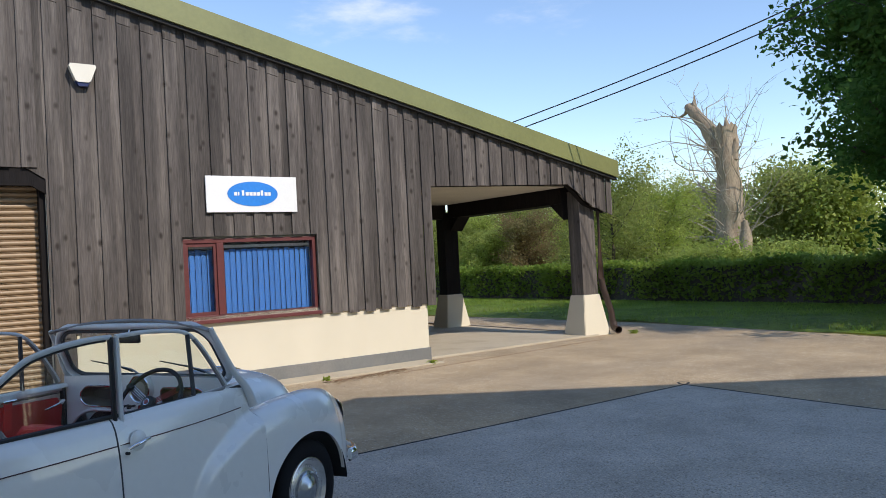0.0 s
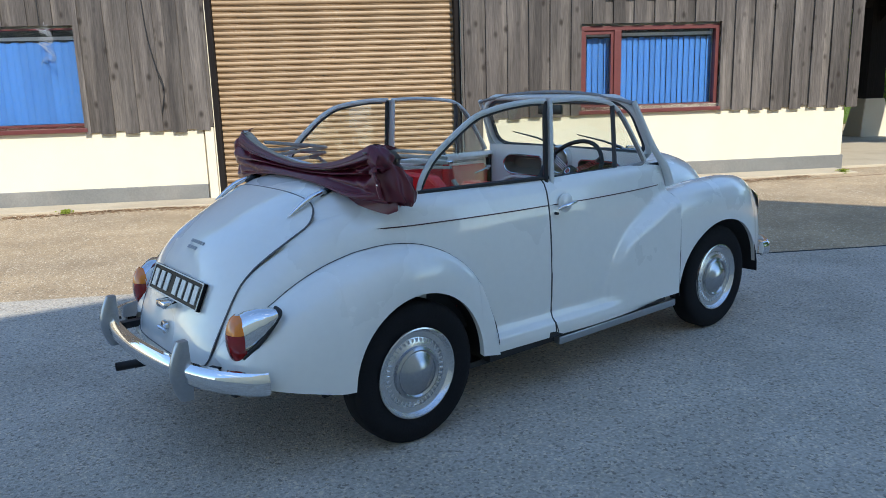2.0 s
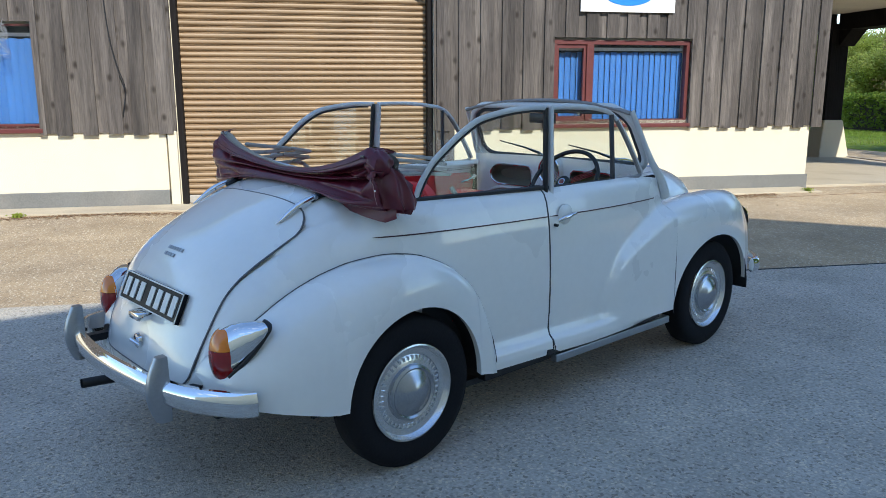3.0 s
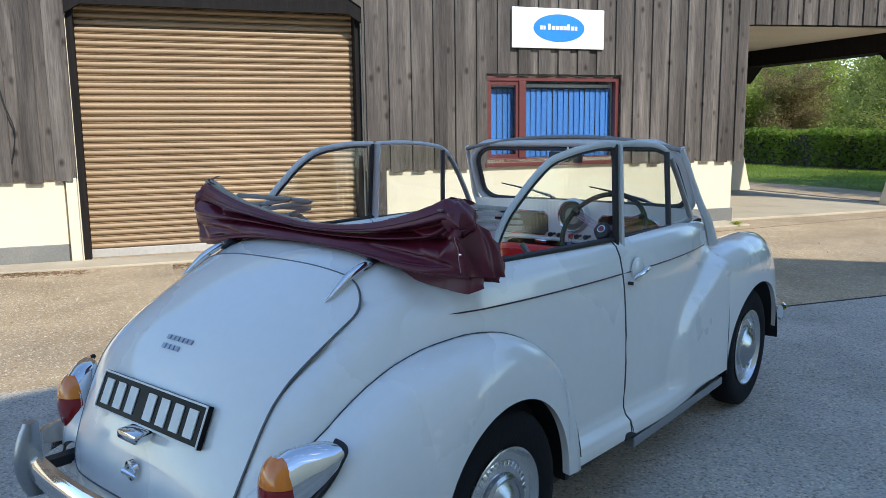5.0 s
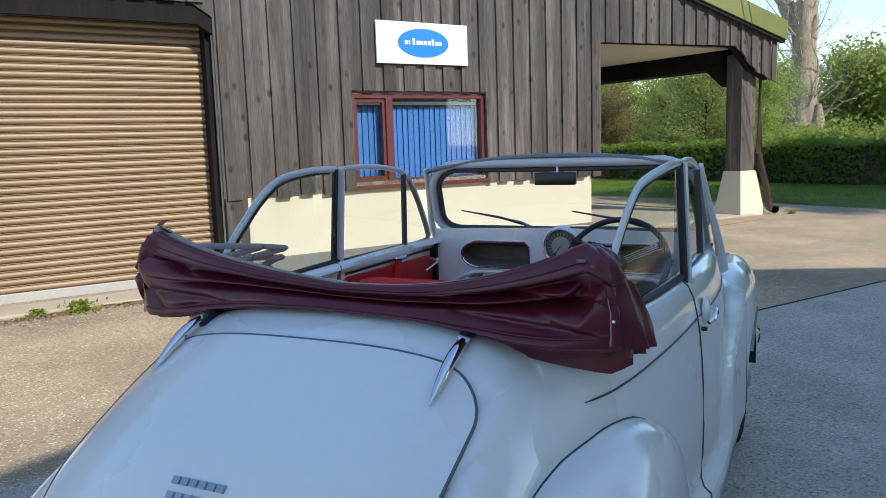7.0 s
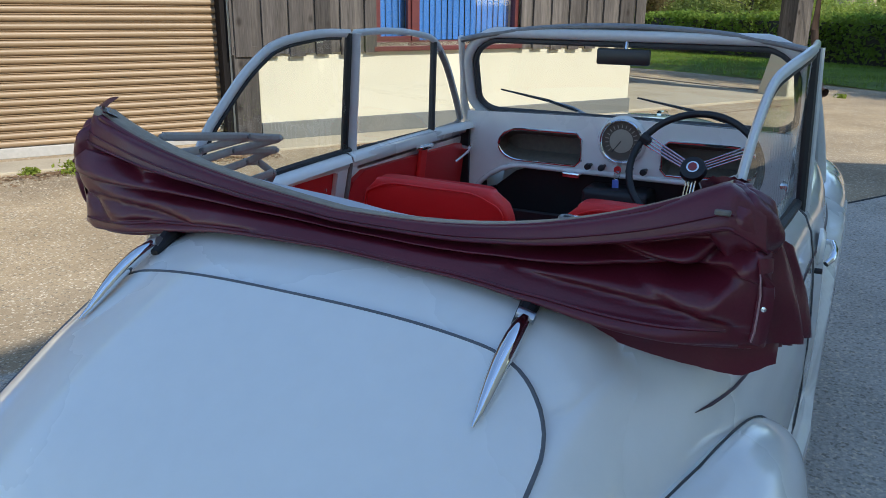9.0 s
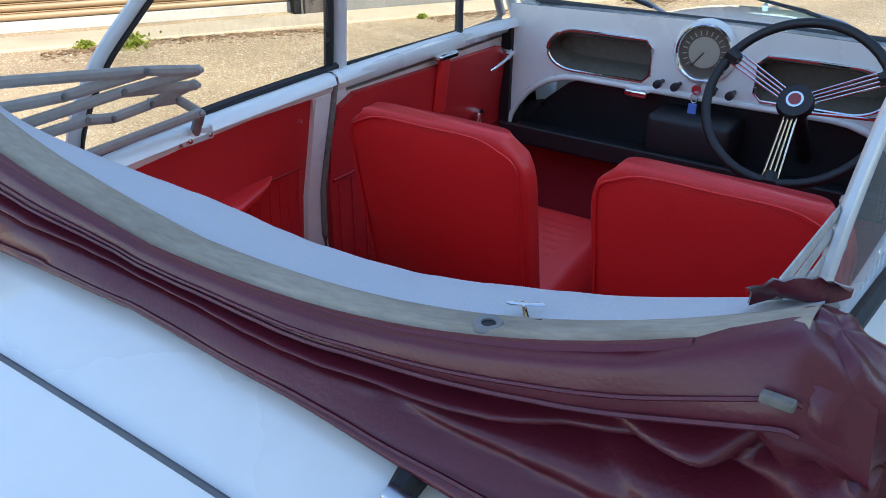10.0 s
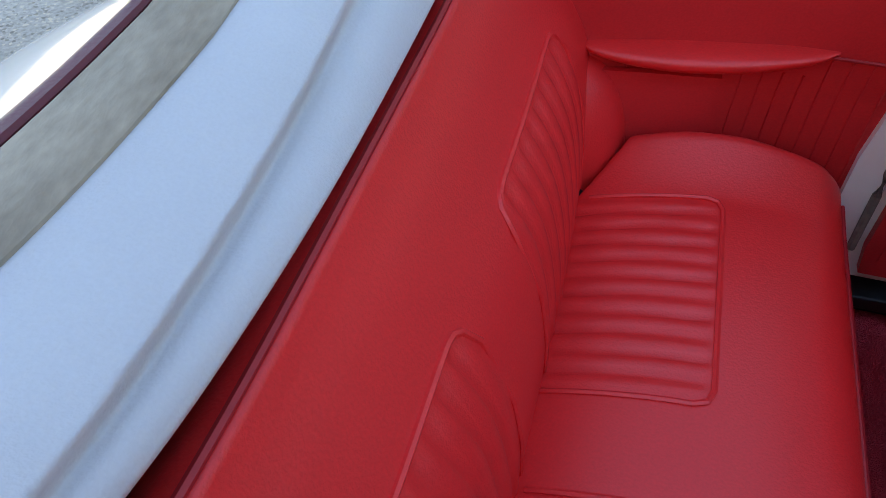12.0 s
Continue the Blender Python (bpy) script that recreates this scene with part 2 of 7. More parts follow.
    stain, sr, sm = n.new("ShaderNodeTexNoise"), n.new("ShaderNodeMapRange"), n.new("ShaderNodeMix")
    stain.inputs["Scale"].default_value, stain.inputs["Detail"].default_value, stain.inputs["Roughness"].default_value = 1.1, 9, 0.68
    sr.inputs["From Min"].default_value, sr.inputs["From Max"].default_value = 0.36, 0.62
    sr.inputs["To Min"].default_value, sr.inputs["To Max"].default_value = 0.42, 0.0
    sm.data_type, sm.blend_type = "RGBA", "MULTIPLY"
    sm.inputs[7].default_value = (0.42, 0.40, 0.38, 1)
    l.new(tc.outputs["Object"], stain.inputs["Vector"]), l.new(stain.outputs["Fac"], sr.inputs["Value"]), l.new(sr.outputs[0], sm.inputs[0])
    l.new(mx2.outputs[2], sm.inputs[6]), l.new(sm.outputs[2], b.inputs["Base Color"])
    return m


M_YARD = ground_material()


# ---- mesh helpers ----
def finish(bm, smooth=False, angle=40):
    bmesh.ops.recalc_face_normals(bm, faces=bm.faces)
    me = bpy.data.meshes.new("mesh")
    bm.to_mesh(me)
    bm.free()
    if smooth:
        me.shade_smooth()
        if angle < 180:
            me.set_sharp_from_angle(angle=radians(angle))
    return me


def part(name, bm, material, parent=None, label="", smooth=False, angle=40, m=None):
    """One mesh object from a bmesh (or a mesh), under its thing."""
    me = bm if isinstance(bm, bpy.types.Mesh) else finish(bm, smooth, angle)
    if material and not me.materials:
        me.materials.append(material)
    ob = new(name, me)
    if parent:
        ob.parent = parent
    if m is not None:
        ob.matrix_basis = m
    if label:
        tagged(ob, label)
    return ob


def empty(name, m=None, **tags):
    ob = new(name)
    if m is not None:
        ob.matrix_basis = m
    return tagged(ob, **tags)


def box(bm, x0, x1, y0, y1, z0, z1, bevel=0.0):
    """Adds a box, with its edges rounded off if asked."""
    vs = [bm.verts.new((x, y, z)) for x in (x0, x1) for y in (y0, y1) for z in (z0, z1)]
    fs = [bm.faces.new([vs[i] for i in f]) for f in ((0, 1, 3, 2), (4, 6, 7, 5), (0, 4, 5, 1), (2, 3, 7, 6), (0, 2, 6, 4), (1, 5, 7, 3))]
    if bevel:
        bmesh.ops.bevel(bm, geom=list({e for f in fs for e in f.edges}), offset=bevel, segments=2, profile=0.5, affect="EDGES")
    return bm


def boxes(*dims, bevel=0.0):
    bm = bmesh.new()
    for d in dims:
        box(bm, *d, bevel=bevel)
    return bm


def prism(outline, y0, y1, bm=None):
    """A flat outline in x and z, drawn out from y0 to y1."""
    bm = bm or bmesh.new()
    a = [bm.verts.new((x, y0, z)) for x, z in outline]
    b = [bm.verts.new((x, y1, z)) for x, z in outline]
    k = len(outline)
    bm.faces.new(a), bm.faces.new(b[::-1])
    for i in range(k):
        bm.faces.new((a[i], b[i], b[(i + 1) % k], a[(i + 1) % k]))
    return bm


def tube(path, radius, sides=8, bm=None, closed=False, cap=True, flat=None):
    """A round bar along a path; radius may be a list. flat: (width, height) of an oval or strap section with its width kept level."""
    bm = bm or bmesh.new()
    P = [Vector(p) for p in path]
    k = len(P)
    rings = []
    ref = Vector((0, 0, 1))
    for i, p in enumerate(P):
        a, b = (P[(i - 1) % k], P[(i + 1) % k]) if closed else (P[max(i - 1, 0)], P[min(i + 1, k - 1)])
        d = (b - a).normalized()
        s = d.cross(ref)
        if s.length < 1e-3:
            s = d.cross(Vector((0, 1, 0)))
        s.normalize()
        w = s.cross(d).normalized()
        r = radius[i] if isinstance(radius, (list, tuple)) else radius
        fw, fh = flat or (1, 1)
        rings.append([bm.verts.new(p + s * (math.cos(q) * r * fw) + w * (math.sin(q) * r * fh)) for q in [2 * math.pi * (j + 0.5) / sides for j in range(sides)]])
    for i in range(k if closed else k - 1):
        A, B = rings[i], rings[(i + 1) % k]
        for j in range(sides):
            bm.faces.new((A[j], A[(j + 1) % sides], B[(j + 1) % sides], B[j]))
    if cap and not closed:
        bm.faces.new(rings[0][::-1]), bm.faces.new(rings[-1])
    return bm


def lathe(profile, steps=32, axis="y", bm=None, origin=(0, 0, 0), arc=2 * math.pi):
    """Turns a profile of (radius, height) about an axis through origin."""
    bm = bm or bmesh.new()
    o = Vector(origin)
    full = arc > 6.28
    rings = []
    for i in range(steps if full else steps + 1):
        a = arc * i / steps
        ring = []
        for r, h in profile:
            c, s = r * math.cos(a), r * math.sin(a)
            ring.append(bm.verts.new(o + Vector({"x": (h, c, s), "y": (c, h, s), "z": (c, s, h)}[axis])))
        rings.append(ring)
    for i in range(len(rings) if full else steps):
        A, B = rings[i], rings[(i + 1) % len(rings)]
        for j in range(len(profile) - 1):
            bm.faces.new((A[j], A[j + 1], B[j + 1], B[j]))
    bmesh.ops.remove_doubles(bm, verts=bm.verts, dist=1e-5)
    return bm


def grid_mesh(rows, closed_u=False, bm=None):
    """A sheet from rows of points."""
    bm = bm or bmesh.new()
    R = [[bm.verts.new(p) for p in row] for row in rows]
    for A, B in zip(R, R[1:] + (R[:1] if closed_u else [])):
        for j in range(len(A) - 1):
            try:
                bm.faces.new((A[j], A[j + 1], B[j + 1], B[j]))
            except ValueError:
                pass
    return bm


def smooth_line(points, per=6):
    """A smooth curve through the points."""
    P = [Vector(p) for p in points]
    out = []
    for i in range(len(P) - 1):
        a, b, c, d = P[max(i - 1, 0)], P[i], P[i + 1], P[min(i + 2, len(P) - 1)]
        for j in range(per):
            t = j / per
            out.append(0.5 * ((2 * b) + (c - a) * t + (2 * a - 5 * b + 4 * c - d) * t * t + (3 * b - a - 3 * c + d) * t ** 3))
    return out + [P[-1]]


def curve(xs, ys):
    """A smooth function through the given values (held flat beyond the ends)."""
    def f(x):
        if x <= xs[0]:
            return ys[0]
        if x >= xs[-1]:
            return ys[-1]
        i = max(k for k in range(len(xs) - 1) if xs[k] <= x)
        h = xs[i + 1] - xs[i]
        t = (x - xs[i]) / h
        def slope(k):
            if k == 0 or k == len(xs) - 1:
                j = 0 if k == 0 else k - 1
                return (ys[j + 1] - ys[j]) / (xs[j + 1] - xs[j])
            a = (ys[k] - ys[k - 1]) / (xs[k] - xs[k - 1])
            b = (ys[k + 1] - ys[k]) / (xs[k + 1] - xs[k])
            return 0 if a * b <= 0 else 2 * a * b / (a + b)
        m0, m1 = slope(i) * h, slope(i + 1) * h
        return (2 * t ** 3 - 3 * t * t + 1) * ys[i] + (t ** 3 - 2 * t * t + t) * m0 + (3 * t * t - 2 * t ** 3) * ys[i + 1] + (t ** 3 - t * t) * m1
    return f


# ---- ground ----
SITE = pose(9.915, 2.05, 0, 0, 0, -31.0)   # along the timber building's front wall, x to its open end


def sheet(name, pts, z, material, **tags):
    bm = bmesh.new()
    bm.faces.new([bm.verts.new((x, y, z)) for x, y in pts])
    return tagged(part(name, bm, material, m=SITE), kind="structure", **tags)


bm = bmesh.new()
_n = 60
_g = [[bm.verts.new((math.copysign(abs(i / _n) ** 3, i) * 900, math.copysign(abs(j / _n) ** 3, j) * 900, 0)) for j in range(-_n, _n + 1)] for i in range(-_n, _n + 1)]
for i in range(2 * _n):
    for j in range(2 * _n):
        bm.faces.new((_g[i][j], _g[i + 1][j], _g[i + 1][j + 1], _g[i][j + 1]))
tagged(part("ground", bm, M_YARD), "tan and grey gritty tarmac yard, worn and dusty", "ground", kind="structure")

# ---- timber building ----
building = empty("timber_building", SITE, label="low timber-clad industrial building with a green metal roof", category="building", kind="structure")
SLOPE = 0.224
APEX = -7.3


def verge(s):
    """Height of the underside of the roof edge along the front wall."""
    return 3.11 + SLOPE * (4.5 - max(s, 2 * APEX - s))


OPENINGS = [(-8.86, -5.6, 0.0, 3.02), (-3.97, -1.97, 0.97, 2.09), (-12.45, -10.43, 0.98, 2.2)]
END = -19.0
# masonry behind the boards, with openings through it
bm = bmesh.new()
cuts = sorted({END, 0.0, *[o[0] for o in OPENINGS], *[o[1] for o in OPENINGS]})
for a, b in zip(cuts, cuts[1:]):
    holes = [o for o in OPENINGS if o[0] <= a and o[1] >= b]
    spans = [(0.0, None)] if not holes else [(0.0, holes[0][2]), (holes[0][3], None)]
    for z0, z1 in spans:
        if z1 is None:
            n = max(1, int((b - a) / 1.0))
            for i in range(n):
                p, q = a + (b - a) * i / n, a + (b - a) * (i + 1) / n
                prism([(p, z0), (q, z0), (q, verge(q)), (p, verge(p))], 0.06, 0.3, bm)
        elif z1 > z0:
            box(bm, a, b, 0.06, 0.3, z0, z1)
part("wall", bm, M_RENDER, building, "cream rendered wall behind the boards")
part("rear_wall", boxes((END, -0.0, 14.0, 14.3, 0, 5.0)), M_RENDER, building)
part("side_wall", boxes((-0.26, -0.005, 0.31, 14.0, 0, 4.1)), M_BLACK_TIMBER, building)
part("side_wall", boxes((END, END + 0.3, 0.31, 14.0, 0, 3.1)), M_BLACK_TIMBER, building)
# cream band and grey plinth
for a, b in ((END, -9.0), (-5.345, 0.0)):
    if b == 0.0:
        part("render_band", boxes((a + 0.02, 0.0, 0.0, 0.06, 0.2, 1.02), bevel=0.006), M_RENDER, building, "cream painted render band")
        part("plinth", boxes((a + 0.02, 0.02, -0.025, 0.06, -0.02, 0.205), bevel=0.008), M_PLINTH, building, "grey painted plinth")
    else:
        part("render_band", boxes((a, b, 0.0, 0.06, 0.2, 1.02), bevel=0.006), M_RENDER, building, "cream painted render band")
        part("plinth", boxes((a, b, -0.025, 0.06, -0.02, 0.205), bevel=0.008), M_PLINTH, building, "grey painted plinth")
part("jamb_board", boxes((-5.585, -5.335, -0.032, 0.06, -0.02, 1.0), bevel=0.006), M_BOARD, building, "dark timber jamb board beside the shutter")
part("jamb_board", boxes((-8.955, -8.868, -0.034, 0.06, 0.945, 2.87), bevel=0.004), M_BOARD, building, "dark timber jamb board beside the shutter")
part("door_jamb", boxes((-8.98, -8.87, -0.03, 0.06, -0.02, 0.94), bevel=0.006), M_RENDER, building, "cream painted jamb beside the shutter")

# roof: sheet, verge trim, ridge line
bm = bmesh.new()
for lo, hi, y0, y1 in ((0.0, 0.30, -0.16, 4.9),):
    for a, b in ((END - 0.4, APEX), (APEX, 4.62)):
        n = 8
        for i in range(n):
            p, q = a + (b - a) * i / n, a + (b - a) * (i + 1) / n
            prism([(p, verge(p) + lo + 0.02), (q, verge(q) + lo + 0.02), (q, verge(q) + hi - 0.02), (p, verge(p) + hi - 0.02)], y0 + 0.03, y1 + 9.6, bm)
part("roof", bm, M_ROOF, building, "olive green metal roof")
bm = bmesh.new()
for a, b in ((END - 0.4, APEX), (APEX, 4.62)):
    prism([(a, verge(a)), (b, verge(b)), (b, verge(b) + 0.31 + 0.02), (a, verge(a) + 0.33)], -0.17, -0.125, bm)
part("verge_trim", bm, M_ROOF, building, "olive green verge trim")
bm = bmesh.new()
prism([(APEX, verge(APEX) - 0.05), (4.6, verge(4.6) - 0.05), (4.6, verge(4.6)), (APEX, verge(APEX))], -0.135, -0.05, bm)
part("verge_batten", bm, M_DARK, building)

# window frames, blinds and panes
def window(s0, s1, z0, z1, mullion, parent, with_casement, top=0.058, side=0.058):
    w = new("window")
    w.parent = parent
    f = 0.058
    part("frame", boxes((s0, s1, 0.0, 0.1, z1 - top, z1), (s0, s1, 0.0, 0.1, z0, z0 + f), (s0, s0 + f, 0.0, 0.1, z0 + f, z1 - top),
                        (s1 - side, s1, 0.0, 0.1, z0 + f, z1 - top), (mullion - 0.05, mullion + 0.05, -0.005, 0.1, z0 + f, z1 - f), bevel=0.004), M_REDFRAME, w, "dark red painted timber frame")
    if with_casement:
        part("casement", boxes((s0 + f, mullion - 0.05, 0.02, 0.07, z1 - f - 0.05, z1 - f), (s0 + f, mullion - 0.05, 0.02, 0.07, z0 + f, z0 + f + 0.05),
                               (s0 + f, s0 + f + 0.03, 0.02, 0.07, z0 + f + 0.05, z1 - f - 0.05), (mullion - 0.09, mullion - 0.05, 0.02, 0.07, z0 + f + 0.05, z1 - f - 0.05)), M_REDFRAME, w)
    part("sill", boxes((s0 - 0.03, s1 + 0.03, -0.06, 0.05, z0 - 0.05, z0 + 0.003), bevel=0.006), M_REDFRAME, w)
    for a, b in ((s0 + f, mullion - 0.05), (mullion + 0.05, s1 - side)):
        g = part("pane", boxes((a, b, 0.05, 0.054, z0 + f, z1 - top)), M_GLASS, w)
        g.visible_shadow = False
    n = int((s1 - s0 - 0.10) / 0.083) + 1
    for i in range(n):
        x = s0 + 0.1 + i * 0.083
        bm = grid_mesh([[(x + math.cos(q) * 0.043 * k, 0.16 + math.sin(q) * 0.043 * k - 0.012 * (1 - k * k), z) for k in (-1, -0.4, 0.4, 1)] for z in (z0 + 0.06, z1 - 0.15 - 0.012 * (i % 2))
                        for q in [radians(13 + 6 * math.sin(i * 2.3))]])
        part("blind_slat", bm, M_BLIND, w, smooth=True)
    part("blind_rail", boxes((s0 + 0.05, s1 - 0.05, 0.135, 0.19, z1 - 0.13, z1 - 0.09)), M_WHITE, w)
    # near-black panel closing the window: the unlit room's darkness is put into its colour
    part("unlit_backing", boxes((s0, s1, 0.32, 0.34, z0, z1), (s0 - 0.2, s0 - 0.18, 0.3, 0.34, z0, z1)), M_DARK, w)
    return w


window(-3.97, -1.97, 0.97, 2.09, -3.44, building, True)
window(-12.45, -10.43, 0.98, 2.2, -11.9, building, False, 0.02, 0.015)

# roller shutter in its recess
shutter = new("roller_shutter")
shutter.parent = building
tagged(shutter, "closed tan metal roller shutter")
# a broad roll with a small bead over it
prof = [(0.018, 0.0), (0.002, 0.003), (-0.014, 0.010), (-0.023, 0.022), (-0.026, 0.036), (-0.022, 0.049), (-0.012, 0.0575), (0.002, 0.0615), (-0.010, 0.0635), (-0.0145, 0.068), (-0.010, 0.0715), (0.018, 0.0755)]
slat_me = None
z = 0.1
k = 0
while z < 3.0:
    if slat_me is None:
        slat_me = finish(grid_mesh([[(x, 0.25 + y, h) for y, h in prof] for x in (-8.8, -5.66)]), True)
    part("slat", slat_me, M_SHUTTER, shutter, m=pose(0, 0, z))
    z += 0.076
    k += 1
part("bottom_rail", boxes((-8.8, -5.66, 0.22, 0.27, 0.0, 0.098), bevel=0.006), M_RAILGREY, shutter, "pale metal bottom rail")
for a, b in ((-8.87, -8.79), (-5.67, -5.59)):
    part("guide", boxes((a, b, 0.07, 0.3, 0, 3.02), bevel=0.004), M_BLACK_TIMBER, shutter)
bm = prism([(-8.86, 2.88), (-8.64, 3.02), (-8.86, 3.02)], -0.03, 0.055)
prism([(-5.6, 2.88), (-5.6, 3.02), (-5.82, 3.02)], -0.03, 0.055, bm)
part("corner_board", bm, M_BOARD, shutter)
bm = prism([(-8.86, 2.70), (-8.70, 2.80), (-5.76, 2.80), (-5.6, 2.70), (-5.6, 2.88), (-5.82, 3.015), (-8.64, 3.015), (-8.86, 2.88)], -0.01, 0.05)
part("header_board", bm, M_BLACK_TIMBER, shutter, "black header board over the shutter")

# canopy: posts, beams, soffit
canopy = new("canopy")
canopy.parent = building
tagged(canopy, "open timber canopy on posts with tapered cream bases")


def canopy_post(s, y, height):
    p = new("post")
    p.parent = canopy
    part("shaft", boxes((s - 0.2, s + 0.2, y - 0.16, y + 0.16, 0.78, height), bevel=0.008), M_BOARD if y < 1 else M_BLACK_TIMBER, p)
    bm = boxes((s - 0.36, s + 0.36, y - 0.3, y + 0.3, -0.02, 0.8))
    for v in bm.verts:
        if v.co.z > 0.5:
            v.co.x, v.co.y = s + (v.co.x - s) * 0.62, y + (v.co.y - y) * 0.62
    bmesh.ops.bevel(bm, geom=list(bm.edges), offset=0.012, segments=2, affect="EDGES")
    part("base", bm, M_RENDER, p, "tapered cream painted post base")


canopy_post(3.98, 0.3, 2.85)
canopy_post(3.72, 4.5, 2.75)
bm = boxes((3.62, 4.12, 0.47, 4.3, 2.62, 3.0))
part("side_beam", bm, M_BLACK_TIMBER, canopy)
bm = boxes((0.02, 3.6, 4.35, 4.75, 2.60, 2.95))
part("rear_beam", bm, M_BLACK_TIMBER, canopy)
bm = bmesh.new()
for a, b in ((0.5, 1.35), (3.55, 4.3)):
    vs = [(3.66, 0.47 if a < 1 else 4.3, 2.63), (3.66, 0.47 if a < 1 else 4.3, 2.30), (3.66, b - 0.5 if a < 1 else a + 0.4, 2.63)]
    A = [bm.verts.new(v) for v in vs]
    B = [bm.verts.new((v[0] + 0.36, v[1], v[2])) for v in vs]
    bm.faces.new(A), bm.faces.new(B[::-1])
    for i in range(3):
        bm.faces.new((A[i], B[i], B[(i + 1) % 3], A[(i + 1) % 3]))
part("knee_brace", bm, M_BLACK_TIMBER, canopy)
part("soffit", boxes((0.0, 3.6, 0.3, 4.34, 2.93, 2.96)), M_SOFFIT, canopy, "pale grey soffit boards")
part("slab", boxes((-0.0, 4.0, 0.0, 5.0, -0.05, 0.035), bevel=0.01), M_CONC, canopy, "dusty concrete slab")
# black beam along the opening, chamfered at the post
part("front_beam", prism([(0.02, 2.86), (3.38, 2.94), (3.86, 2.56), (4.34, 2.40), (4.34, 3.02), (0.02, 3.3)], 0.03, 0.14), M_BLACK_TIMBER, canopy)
# downpipe
pipe = new("downpipe")
pipe.parent = building
part("pipe", tube([(4.25, 0.10, 3.0), (4.25, 0.10, 1.1), (4.27, 0.08, 0.9), (4.37, 0.0, 0.45), (4.39, -0.02, 0.17)], 0.062, 10), M_PIPE, pipe, smooth=True)
part("shoe", tube([(4.39, -0.02, 0.22), (4.385, -0.06, 0.12), (4.34, -0.20, 0.085)], 0.075, 12, cap=False), M_PIPE, pipe, smooth=True)

# sign, alarm
sign = empty("wall_sign", label="white sign board with a blue oval emblem on timber wall", category="sign")
sign.matrix_basis = SITE
part("board", boxes((-3.63, -2.28, -0.085, -0.06, 2.45, 2.96), bevel=0.004), M_WHITE, sign)
bm = lathe([(0.0, 0.0), (1.0, 0.0), (1.0, 1.0), (0, 1.0)], 40, "y")
for v in bm.verts:
    v.co = Vector((-2.955 + v.co.x * 0.375, -0.0905 + v.co.y * 0.006, 2.71 + v.co.z * 0.175))
part("oval", bm, M_BLUE, sign, "blue oval emblem")
bm = bmesh.new()
for i, w in enumerate((0.05, 0.02, 0.035, 0.05, 0.09, 0.05, 0.045, 0.035, 0.05, 0.035)):
    x = -3.235 + i * 0.0565
    box(bm, x, x + min(w, 0.045), -0.096, -0.0915, 2.685, 2.735 + (0.025 if i in (2, 7) else 0))
part("mark", bm, M_WHITE, sign, "plain white bars across the oval")
alarm = empty("alarm_box", SITE, label="cream plastic burglar alarm box with navy base", category="alarm")
part("cover", prism([(-5.3, 4.30), (-5.285, 4.33), (-4.995, 4.33), (-4.98, 4.30), (-5.05, 4.12), (-5.08, 4.10), (-5.2, 4.10), (-5.23, 4.12)], -0.15, -0.05), M_ALARM, alarm)
part("lens", prism([(-5.23, 4.118), (-5.05, 4.118), (-5.09, 4.05), (-5.19, 4.05)], -0.135, -0.052), M_NAVY, alarm)


def canopy_low(x):
    """Lower edge of the boards over the open end."""
    return 2.86 + 0.025 * x if x < 3.38 else (2.945 - (x - 3.38) * 0.80 if x < 3.86 else 2.56 - (x - 3.86) * 0.33)


# cladding boards, the proud ones over the gaps of those behind
def clad():
    i = 0
    s = END
    pitch = 0.146
    rnd = random.Random(4)
    while s < 4.5:
        proud = i % 2 == 0
        a, b = s, min(s + (0.172 if proud else 0.146), 4.5)
        if not proud:
            a -= 0.0
        y0, y1 = (-0.055, -0.03) if proud else (-0.026, -0.002)
        if a >= 0:
            spans = [(canopy_low(a), None)]
        else:
            spans = [((0.9 if proud else 0.925) + rnd.uniform(-0.012, 0.012), None)]
            pieces = [(a, b, spans[0][0])]
            for o in OPENINGS:
                cut = []
                top = o[3] if o[2] < 0.5 else o[3] + 0.03
                for p, q, z0 in pieces:
                    if q <= o[0] or p >= o[1]:
                        cut.append((p, q, z0))
                        continue
                    cut += [(p, o[0], z0)] if p < o[0] else []
                    cut.append((max(p, o[0]), min(q, o[1]), top))
                    cut += [(o[1], q, z0)] if q > o[1] else []
                pieces = cut
        if a >= 0:
            pieces = [(a, b, spans[0][0])]
        for p, q, z0 in pieces:
            if q - p > 0.004:
                cut_p, cut_q = verge(p) - 0.235, verge(q) - 0.235
                if proud and q < 0.0 and cut_p > z0 + 0.4:
                    part("cladding_board", prism([(p, z0), (q, z0), (q, cut_q), (p, cut_p)], y0, y1), M_BOARD, building)
                    part("cladding_board", prism([(p, cut_p + 0.007), (q, cut_q + 0.007), (q, verge(q) - 0.01), (p, verge(p) - 0.01)], y0 - 0.002, y1), M_BOARD, building)
                else:
                    zq = canopy_low(q) if a >= 0 else z0
                    part("cladding_board", prism([(p, z0), (q, zq), (q, verge(q) - 0.01), (p, verge(p) - 0.01)], y0, y1), M_BOARD, building)
        s += pitch
        i += 1


clad()

